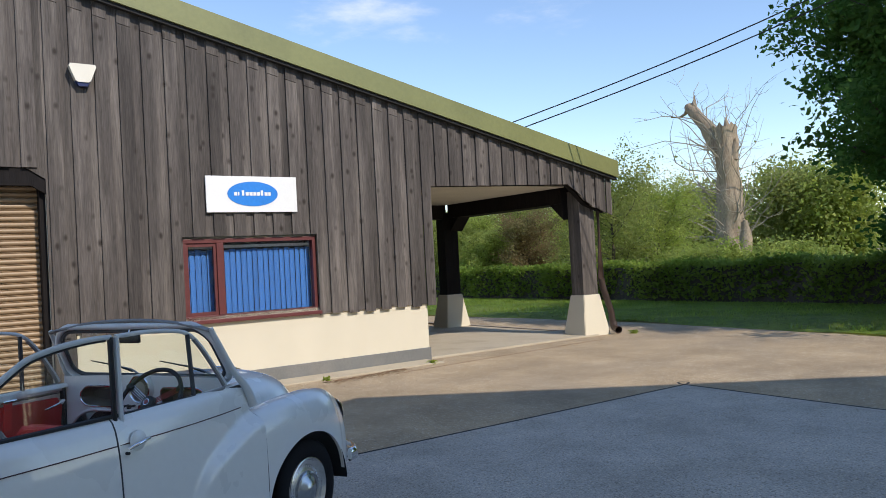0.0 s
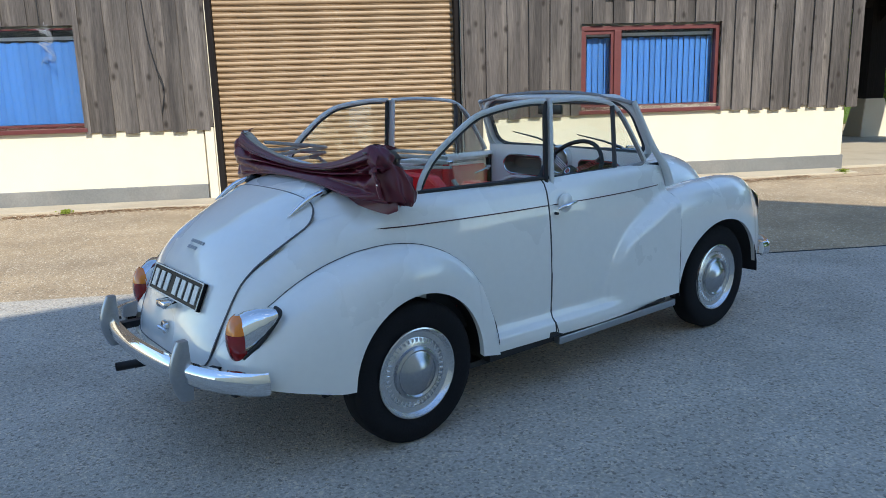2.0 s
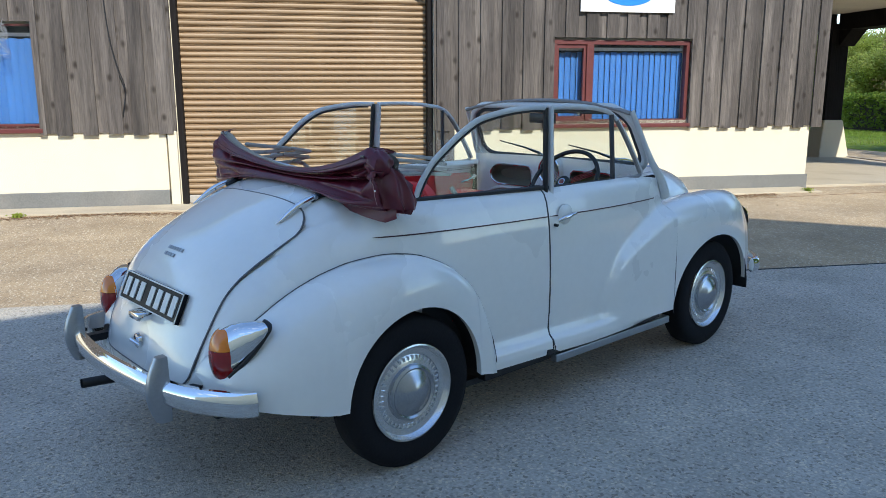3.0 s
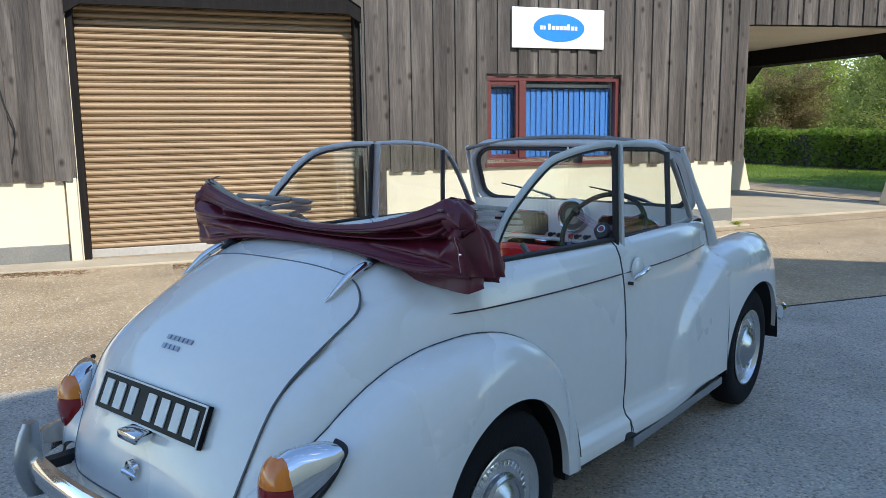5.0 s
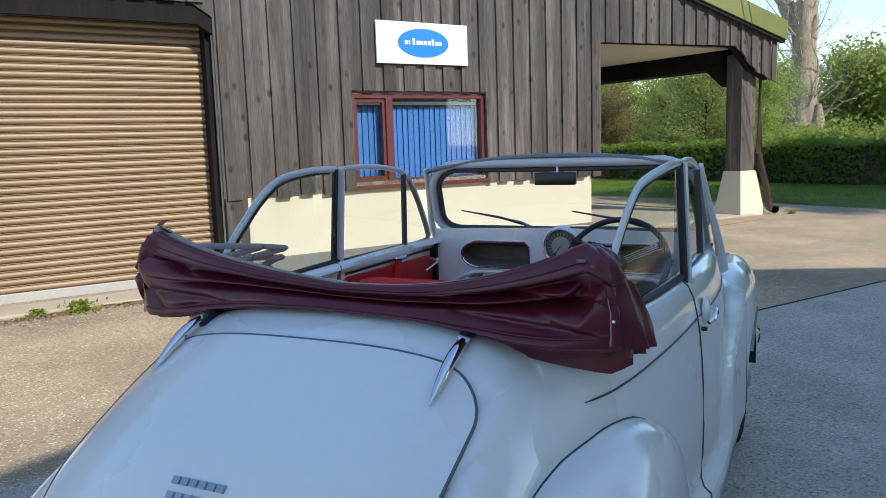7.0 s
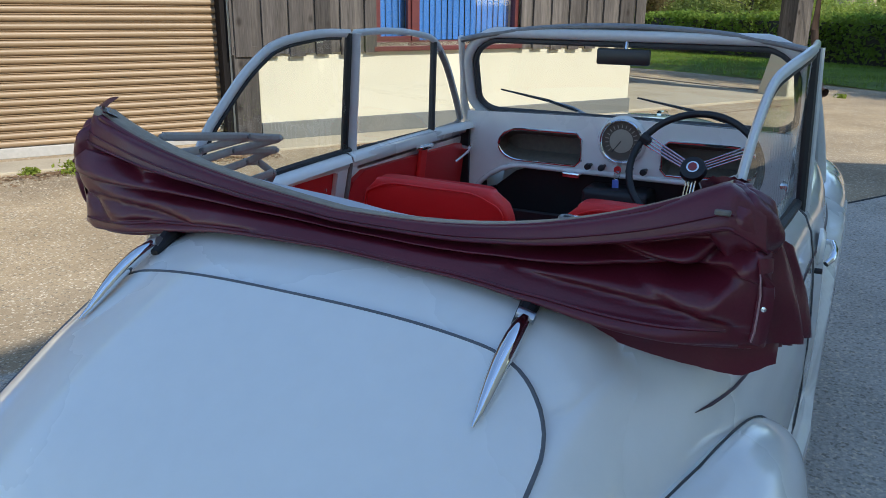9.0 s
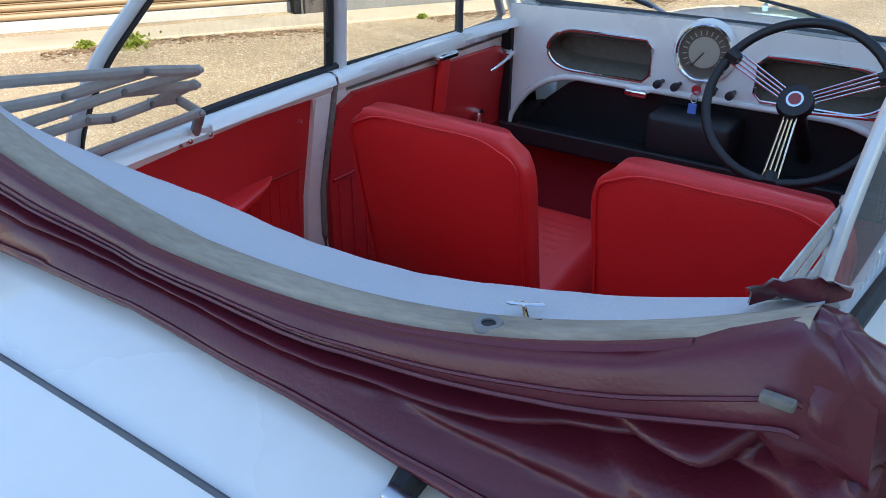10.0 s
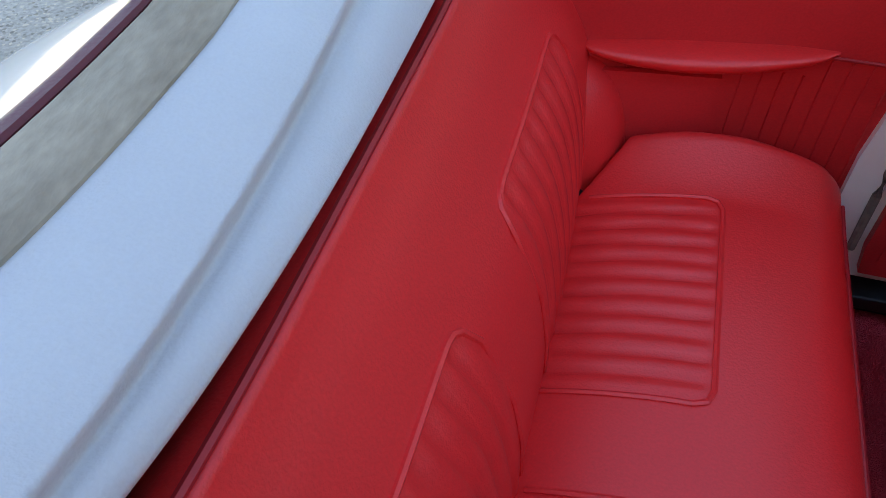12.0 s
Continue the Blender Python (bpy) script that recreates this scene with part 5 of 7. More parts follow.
screen = new("windscreen")
screen.parent = car
g = part("glass", grid_mesh([[screen_pt(u / 8 * 0.985, v / 6 * 0.98 + 0.01) for u in range(-8, 9)] for v in range(7)]), M_CARGLASS, screen, smooth=True)
g.visible_shadow = False
part("seal", tube(screen_loop(0.0), 0.012, 8, closed=True), M_SEAL, screen, "black rubber screen seal", smooth=True)
part("surround", tube(screen_loop(0.10), 0.019, 10, closed=True), M_FRAME, screen, "pale painted screen surround", smooth=True)
hdr = [screen_pt(u / 12 * 1.08, 1.10 - 0.04 * (u / 12) ** 4) for u in range(-12, 13)]
part("header_rail", tube([p + Vector((-0.004, 0, 0)) for p in hdr], 0.017, 10, flat=(1.25, 0.62)), M_GREYFRAME, screen, "weathered grey header rail", smooth=True)


def pillar(s):
    pts = smooth_line([screen_pt(s * 1.09, 1.1), screen_pt(s * 1.10, 0.6), screen_pt(s * 1.11, 0.12), Vector((1.735, s * 0.645, 0.98)), Vector((1.775, s * 0.655, 0.88))], 4)
    part("pillar", tube(pts, [0.013 + 0.012 * max(0, (k - 5) / (len(pts) - 6)) for k in range(len(pts))], 10, flat=(0.9, 1.1)), M_FRAME, screen, smooth=True)


sym(pillar)
mir = new("rear_view_mirror")
mir.parent = screen
part("stem", tube([(1.555, -0.02, 1.365), (1.545, -0.02, 1.335), (1.53, -0.02, 1.30)], 0.007, 8), M_CHROME, mir, smooth=True)
part("head", boxes((1.515, 1.535, -0.105, 0.075, 1.252, 1.305), bevel=0.007), M_MIRROR, mir, "black mirror back", smooth=True)


def wiper(y0, y1):
    w = new("wiper")
    w.parent = screen
    piv = Vector((1.775, y1, 1.028))
    tip = Vector((1.752, y0, 1.122))
    mid = piv.lerp(tip, 0.5) + Vector((0.015, 0, 0.012))
    part("arm", tube([piv, piv.lerp(mid, 0.5) + Vector((0.012, 0, 0.008)), mid], [0.007, 0.006, 0.004], 6), M_OVER, w, smooth=True)
    part("blade", tube([piv.lerp(tip, 0.18) + Vector((0, 0, 0.01)), mid, tip], [0.004, 0.006, 0.003], 6), M_BLACKTRIM, w, smooth=True)


wiper(0.52, 0.14)
wiper(-0.02, -0.40)


# ---- side windows ----
def side_glass(s):
    fr = new("door_window")
    fr.parent = car
    B, T = Vector((0.862, s * 0.640, 0.975)), Vector((0.872, s * 0.619, 1.356))
    top = [T, Vector((1.05, s * 0.614, 1.358)), Vector((1.22, s * 0.608, 1.345)), Vector((1.345, s * 0.602, 1.318)), Vector((1.44, s * 0.604, 1.24)), Vector((1.53, s * 0.610, 1.12)), Vector((1.60, s * 0.618, 1.02))]
    part("top_channel", tube(smooth_line(top, 4), 0.011, 8, flat=(0.8, 1.0)), M_FRAME, fr, smooth=True)
    part("rear_post", tube([B, T], 0.019, 8, flat=(0.8, 1.1)), M_FRAME, fr, smooth=True)
    part("rear_seal", tube([B + Vector((-0.034, 0, 0)), T + Vector((-0.031, 0, 0))], 0.012, 8), M_BLACKTRIM, fr, smooth=True)
    part("quarter_divider", tube([(1.355, s * 0.618, 0.99), (1.342, s * 0.604, 1.315)], 0.012, 8), M_SEAL, fr, smooth=True)
    part("quarter_seal", tube(smooth_line([(1.372, s * 0.620, 1.0), (1.48, s * 0.622, 1.0), (1.575, s * 0.62, 1.008), (1.565, s * 0.615, 1.05), (1.46, s * 0.606, 1.20), (1.385, s * 0.604, 1.285)], 4), 0.010, 6), M_GREYFRAME, fr, smooth=True)
    part("sill_seal", tube([(0.14, s * 0.562, 1.012), (0.32, s * 0.588, 1.012), (0.5, s * 0.609, 1.012), (0.66, s * 0.622, 1.011), (0.85, s * 0.634, 1.009)], 0.011, 6), M_BLACKTRIM, fr, smooth=True)
    part("sill_seal", tube([(0.88, s * 0.63, 1.008), (1.35, s * 0.627, 1.004)], 0.007, 6), M_BLACKTRIM, fr, smooth=True)
    g = part("glass", grid_mesh([[Vector((0.88, s * 0.62, 0.99)), Vector((1.35, s * 0.618, 0.99)), Vector((1.58, s * 0.618, 1.0))], [Vector((0.88, s * 0.606, 1.35)), Vector((1.335, s * 0.603, 1.32)), Vector((1.36, s * 0.603, 1.30))]]), M_CARGLASS, fr)
    g.visible_shadow = False
    q = new("quarter_window")
    q.parent = car
    o, up = (0.0, 0.0) if s < 0 else (0.044, 0.020)
    hoop = [(0.845, 0.619, 1.356), (0.74, 0.622, 1.358), (0.62, 0.612, 1.348), (0.53, 0.590, 1.329), (0.46, 0.574, 1.306), (0.375, 0.566, 1.255), (0.30, 0.562, 1.202), (0.225, 0.560, 1.142), (0.165, 0.559, 1.060), (0.14, 0.560, 0.99)]
    hoop = smooth_line([(x, s * (y + o * min(1, (0.845 - x) / 0.3)), z + up * max(0, 1 - abs(x - 0.36) / 0.25)) for x, y, z in hoop], 4)
    part("hoop", tube(hoop, 0.0115, 8, flat=(0.75, 1.1)), M_FRAME, q, "pale painted hoop frame", smooth=True)
    part("inner_seal", tube([p + Vector((0.012, 0, -0.014)) for p in hoop[2:]], 0.006, 6), M_BLACKTRIM, q, smooth=True)
    g = part("glass", grid_mesh([[Vector((p.x, p.y, max(p.z - 0.01, 0.99))), Vector((p.x, s * (0.640 - TAPER(p.x) * 1.1), 0.985))] for p in hoop[1:]]), M_CARGLASS, q)
    g.visible_shadow = False


sym(side_glass)

# ---- cabin ----
def cushion(bm, nx, ny, shape):
    """A soft closed sheet: shape(u, v) gives the top, 0..1 each way."""
    return grid_mesh([[shape(i / nx, j / ny) for j in range(ny + 1)] for i in range(nx + 1)], bm=bm)


def soft_block(x0, x1, y0, y1, z0, z1, r=0.04, seg=5):
    """A block with well-rounded edges."""
    bm = boxes((x0, x1, y0, y1, z0, z1))
    bmesh.ops.bevel(bm, geom=list(bm.edges), offset=r, segments=seg, profile=0.5, affect="EDGES")
    return bm


part("floor_pan", boxes((0.46, 1.72, -0.645, 0.645, 0.225, 0.236), (1.66, 1.72, -0.6, 0.6, 0.237, 0.62)), M_CARPET, car, "dark red carpeted floor")
part("underbody", boxes((0.44, 1.74, -0.662, -0.646, 0.215, 0.262), (0.44, 1.74, 0.646, 0.662, 0.215, 0.262), (0.44, 0.458, -0.645, 0.645, 0.215, 0.262), (0.459, 1.74, -0.645, 0.645, 0.215, 0.223)), M_BLACKTRIM, car, "black underbody")
rows = [[Vector((x, 0.13 * math.cos(q), 0.232 + (0.115 + 0.05 * max(0, x - 1.2)) * math.sin(q) ** 0.8)) for q in [math.pi * k / 12 for k in range(13)]] for x in [0.62 + 1.08 * i / 10 for i in range(11)]]
part("transmission_tunnel", grid_mesh(rows), M_CARPET, car, smooth=True)
part("heel_board", boxes((0.645, 0.668, -0.585, 0.585, 0.234, 0.47)), M_CARPET, car)
part("underbody", boxes((0.25, 1.8, -0.62, 0.62, 0.195, 0.222)), M_BLACKTRIM, car)
part("boot_floor", boxes((-0.7, 0.1, -0.5, 0.5, 0.33, 0.36)), M_BLACKTRIM, car)

# rear seat
rear_seat = new("rear_seat")
rear_seat.parent = car
PANELS = [(0.066, 0.464), (-0.466, -0.082)]
BACK_PANELS = [(0.10, 0.485), (-0.445, -0.06)]


def rear_cushion(u, v):
    y = (-0.600 + 1.20 * v) * (0.985 + 0.06 * u)
    ay = abs(y)
    x = 0.235 + 0.450 * u
    back = max(0, (ay - 0.40) / 0.19)
    x = max(x, 0.235 + 0.13 * min(1, back) ** 1.6 * (1 - u) ** 1.0) if u < 1 else x
    z = 0.548 + 0.062 * math.sin(math.pi / 2 * min(1, u * 1.25)) ** 0.8
    z += 0.018 * math.sin(math.pi * u) * (0.4 + 0.6 * math.cos(y * 2.3))
    z -= 0.03 * max(0, (u - 0.86) / 0.14) ** 2.4
    z += 0.050 * min(1, max(0, (ay - 0.46) / 0.11)) ** 1.5 * math.sin(math.pi * min(1, 0.15 + 0.8 * u))
    z -= 0.05 * max(0, (ay - 0.575) / 0.025) ** 2.2
    return Vector((x, y, z))


N1, N2 = 60, 150
rows = []
for i in range(N1 + 1):
    row = []
    for j in range(N2 + 1):
        p = rear_cushion(i / N1, j / N2)
        for lo, hi in PANELS:
            if lo < p.y < hi and p.x < 0.487:
                e = min((p.y - lo) / 0.014, (hi - p.y) / 0.014, (0.487 - p.x) / 0.014, 1)
                p.z += e * 0.011 * (abs(math.sin(math.pi * (p.y - lo) / ((hi - lo) / 11))) ** 0.55 - 0.75)
        row.append(p)
    rows.append(row)
last = rows[-1]
rows.append([Vector((p.x + 0.004, p.y, p.z - 0.03)) for p in last])
rows.append([Vector((p.x - 0.012, p.y, 0.36)) for p in last])
part("cushion", grid_mesh(rows), M_RED, rear_seat, "red vinyl bench cushion with rolled pleats", smooth=True, angle=180)
part("front_piping", tube([p + Vector((0.003, 0, -0.004)) for p in last[8:-8:4]], 0.0042, 6), M_PIPING, rear_seat, smooth=True)
for lo, hi in PANELS:
    pts = [(0.26, lo), (0.465, lo), (0.482, lo + 0.006), (0.49, lo + 0.024), (0.49, hi - 0.024), (0.482, hi - 0.006), (0.465, hi), (0.26, hi)]
    P = []
    for (xa, ya), (xb, yb) in zip(pts, pts[1:]):
        for k in range(10):
            x, y = xa + (xb - xa) * k / 10, ya + (yb - ya) * k / 10
            q = rear_cushion((x - 0.235) / 0.455, (y + 0.600) / 1.20)
            P.append(Vector((x, y, q.z + 0.001)))
    part("panel_piping", tube(P, 0.0045, 6), M_RED, rear_seat, smooth=True)


BACK_X = curve([0, 0.14, 0.30, 0.44, 0.56, 0.66, 0.75, 0.84, 0.92, 1.0], [0.272, 0.268, 0.256, 0.238, 0.210, 0.181, 0.155, 0.127, 0.104, 0.086])
BACK_Z = curve([0, 0.14, 0.30, 0.44, 0.56, 0.66, 0.75, 0.84, 0.92, 1.0], [0.530, 0.615, 0.700, 0.770, 0.826, 0.866, 0.902, 0.942, 0.974, 1.004])


def seat_back(u, v):
    """u from the crease up to the top roll."""
    y = (-0.60 + 1.20 * v) * (1 - 0.015 * u)
    ay = abs(y)
    x = BACK_X(u) - 0.022 * max(0, (ay - 0.20) / 0.40) ** 1.6 * (1 - u)
    z = BACK_Z(u) + 0.045 * max(0, (ay - 0.20) / 0.40) ** 2 * u
    return Vector((x, y, z))


rows = []
for i in range(49):
    row = []
    for j in range(141):
        u, v = i / 48, j / 140
        p = seat_back(u, v)
        for lo, hi in BACK_PANELS:
            top = 0.655 - 0.09 * min(1, abs(p.y - 0.5 * (lo + hi)) / (0.5 * (hi - lo))) ** 18
            if lo < p.y < hi and u < top:
                e = min((p.y - lo) / 0.014, (hi - p.y) / 0.014, (top - u) / 0.04, 1)
                p += Vector((0.9, 0, 0.45)) * e * 0.010 * (abs(math.sin(math.pi * (p.y - lo) / ((hi - lo) / 9))) ** 0.55 - 0.75)
        row.append(p)
    rows.append(row)
rows.append([p + Vector((-0.05, 0, -0.02)) for p in rows[-1]])
rows.append([p + Vector((-0.01, 0, -0.25)) for p in rows[-1]])
part("backrest", grid_mesh(rows), M_RED, rear_seat, "red vinyl bench backrest", smooth=True, angle=180)
part("top_piping", tube([seat_back(1.0, k / 40) + Vector((-0.006, 0, 0.004)) for k in range(41)], 0.0045, 6), M_PIPING, rear_seat, smooth=True)
for lo, hi in BACK_PANELS:
    P = []
    for k in range(31):
        y = lo + (hi - lo) * k / 30
        top = 0.655 - 0.09 * min(1, abs(y - 0.5 * (lo + hi)) / (0.5 * (hi - lo))) ** 18
        P.append(seat_back(top, (y + 0.6) / 1.2) + Vector((0.001, 0, 0.001)))
    P = [seat_back(u, (lo + 0.6) / 1.2) for u in (0.06, 0.2, 0.35)] + P + [seat_back(u, (hi + 0.6) / 1.2) for u in (0.35, 0.2, 0.06)]
    part("panel_piping", tube(P, 0.0045, 6), M_RED, rear_seat, smooth=True)


# wheel-arch bolsters, side panels, pillars, door trims
def lean_out(ob, s):
    """Bends a flat side part to the cabin wall, which leans out downwards and closes in towards the tail."""
    bm = bmesh.new()
    bm.from_mesh(ob.data)
    for co, no in (((0, 0, 0.72), (0, 0, 1)), ((0, 0, 0.88), (0, 0, 1)), ((0.54, 0, 0), (1, 0, 0)), ((0.33, 0, 0), (1, 0, 0))):
        bmesh.ops.bisect_plane(bm, geom=[*bm.verts, *bm.edges, *bm.faces], dist=1e-4, plane_co=co, plane_no=no)
    for v in bm.verts:
        down = 0.032 * min(1, max(0, (0.985 - v.co.z) / 0.265))
        back = 0.056 * max(0, (0.54 - v.co.x) / 0.40) ** 1.3
        v.co.y += s * (down - back)
    bm.to_mesh(ob.data)
    bm.free()
    return ob


def cabin_side(s):
    cabin_part = lambda *a, **k: lean_out(part(*a, **k), s)
    rows = []
    for i in range(15):
        a = math.pi / 2 * i / 14
        rows.append([Vector((0.19 + 0.135 * math.sin(a) * math.cos(q) ** 0.8, s * (0.615 - 0.125 * math.cos(a) ** 0.9 * (0.35 + 0.65 * math.cos(q))), 0.50 + 0.265 * math.sin(q) ** 0.85)) for q in [math.pi / 2 * k / 12 for k in range(13)]])
    part("arch_bolster", grid_mesh(rows), M_RED, rear_seat, smooth=True, angle=180)
    trim = new("side_trim")
    trim.parent = car
    bm = prism([(0.13, 0.965), (0.75, 0.965), (0.742, 0.86), (0.725, 0.70), (0.715, 0.40), (0.43, 0.40), (0.40, 0.58), (0.30, 0.67), (0.13, 0.70)], *sorted((s * 0.612, s * 0.63)))
    cabin_part("panel", bm, M_REDPANEL, trim, "red vinyl side panel")
    cabin_part("arch_lining", boxes((0.06, 0.45, *sorted((s * 0.596, s * 0.608)), 0.40, 0.74)), M_REDPANEL, trim)
    cabin_part("arch_shield", boxes((0.10, 0.43, *sorted((s * 0.6085, s * 0.6115)), 0.40, 0.73)), M_BLACKTRIM, trim)
    for k in range(14):
        x = 0.295 + k * 0.031
        cabin_part("stitch", tube([(x, s * 0.611, 0.79 if x > 0.60 else 0.755), (x, s * 0.611, 0.50)], 0.0022, 5), M_REDPANEL, trim)
    cabin_part("piping", tube([(0.60, s * 0.610, 0.797), (0.70, s * 0.610, 0.797)], 0.0035, 6), M_PIPING, trim, smooth=True)
    # armrest: a long padded wedge
    rows = []
    for i in range(21):
        f = i / 20
        x = 0.215 + 0.395 * f
        w = 0.052 * math.sin(math.pi * min(1, f * 1.02 + 0.0)) ** 0.55 + 0.004
        zc = 0.775 + 0.022 * f
        th = 0.028 * math.sin(math.pi * f) ** 0.6 + 0.003
        rows.append([Vector((x, s * (0.612 - w * math.sin(q)), zc + 0.012 - th * 0.4 + th * math.cos(q) * (0.55 if q < 1.57 else 1.0))) for q in [math.pi * k / 10 for k in range(11)]])
    cabin_part("armrest", grid_mesh(rows), M_RED, trim, "padded red armrest", smooth=True, angle=180)
    # white rail over the panel, and the pillar behind the door
    cabin_part("belt_rail", boxes((0.15, 1.62, min(s * 0.594, s * 0.625), max(s * 0.594, s * 0.625), 0.963, 1.004), bevel=0.010), M_PAINT, car, smooth=True)
    bm = prism([(0.735, 0.968), (0.80, 0.968), (0.782, 0.90), (0.772, 0.78), (0.768, 0.60), (0.765, 0.42), (0.755, 0.33), (0.715, 0.33), (0.708, 0.45), (0.706, 0.62), (0.722, 0.78), (0.731, 0.87), (0.735, 0.92)], *sorted((s * 0.597, s * 0.615)))
    bmesh.ops.bevel(bm, geom=list(bm.edges), offset=0.005, segments=2, affect="EDGES")
    cabin_part("door_pillar", bm, M_PAINT, car, smooth=True)
    cabin_part("pillar_head", prism([(0.73, 0.962), (0.845, 0.945), (0.845, 1.0), (0.70, 1.0)], *sorted((s * 0.598, s * 0.628))), M_PAINT, car)
    cabin_part("door_seal", tube(smooth_line([(0.805, s * 0.598, 1.0), (0.79, s * 0.594, 0.90), (0.768, s * 0.592, 0.75), (0.76, s * 0.592, 0.6), (0.765, s * 0.592, 0.42)], 4), 0.008, 8), M_DOORSEAL, car, "worn grey door seal", smooth=True)
    dt = new("door_trim")
    dt.parent = car
    r = []
    out = [(0.80, 0.36), (0.79, 0.42), (0.79, 0.86), (0.82, 0.92), (0.88, 0.945), (1.56, 0.93), (1.60, 0.91), (1.66, 0.40), (1.63, 0.36)]
    bm = prism(out, *sorted((s * 0.592, s * 0.612)))
    cabin_part("panel", bm, M_REDPANEL, dt, "red vinyl door panel")
    cabin_part("frame", boxes((0.775, 1.70, *sorted((s * 0.613, s * 0.64)), 0.33, 0.95)), M_PAINT, dt)
    cabin_part("piping", tube(smooth_line([(0.80, s * 0.590, 0.735), (1.05, s * 0.590, 0.735), (1.20, s * 0.590, 0.72), (1.24, s * 0.590, 0.68), (1.62, s * 0.590, 0.68)], 5), 0.004, 6), M_PIPING, dt, smooth=True)
    for k in range(16):
        x = 0.82 + k * 0.05
        cabin_part("stitch", tube([(x, s * 0.5905, 0.67 if x > 1.2 else 0.72), (x, s * 0.5905, 0.40)], 0.002, 5), M_REDPANEL, dt)
    pl = new("door_pull")
    pl.parent = dt
    cabin_part("cup", boxes((1.195, 1.285, *sorted((s * 0.565, s * 0.592)), 0.958, 0.975), bevel=0.006), M_CHROME, pl)
    cabin_part("strap", boxes((1.215, 1.265, *sorted((s * 0.578, s * 0.591)), 0.80, 0.958), bevel=0.005), M_RED, pl, "red pull strap")
    hd = new("inner_handle")
    hd.parent = dt
    cabin_part("boss", lathe([(0.0, s * 0.560), (0.016, s * 0.562), (0.018, s * 0.592)], 14, "y", origin=(1.575, 0, 0.905)), M_CHROME, hd, smooth=True)
    cabin_part("lever", tube([(1.59, s * 0.562, 0.912), (1.53, s * 0.555, 0.895), (1.46, s * 0.56, 0.877)], [0.008, 0.006, 0.005], 8), M_CHROME, hd, smooth=True)
    cr = new("window_crank")
    cr.parent = dt
    cabin_part("boss", lathe([(0.0, s * 0.565), (0.014, s * 0.567), (0.018, s * 0.592)], 14, "y", origin=(1.448, 0, 0.745)), M_CHROME, cr, smooth=True)
    cabin_part("arm", tube([(1.448, s * 0.565, 0.745), (1.405, s * 0.560, 0.66)], [0.009, 0.006], 8), M_CHROME, cr, smooth=True)
    cabin_part("knob", lathe([(0.0, s * 0.530), (0.008, s * 0.532), (0.010, s * 0.56)], 12, "y", origin=(1.405, 0, 0.658)), M_CHROME, cr, smooth=True)
    cabin_part("sill_plate", boxes((0.76, 1.66, *sorted((s * 0.585, s * 0.70)), 0.268, 0.30), bevel=0.005), M_BLACKTRIM, car)
    cabin_part("screw", lathe([(0.0, s * 0.607), (0.006, s * 0.609), (0.007, s * 0.612)], 10, "y", origin=(0.70, 0, 0.915)), M_CHROME, trim)


sym(cabin_side)


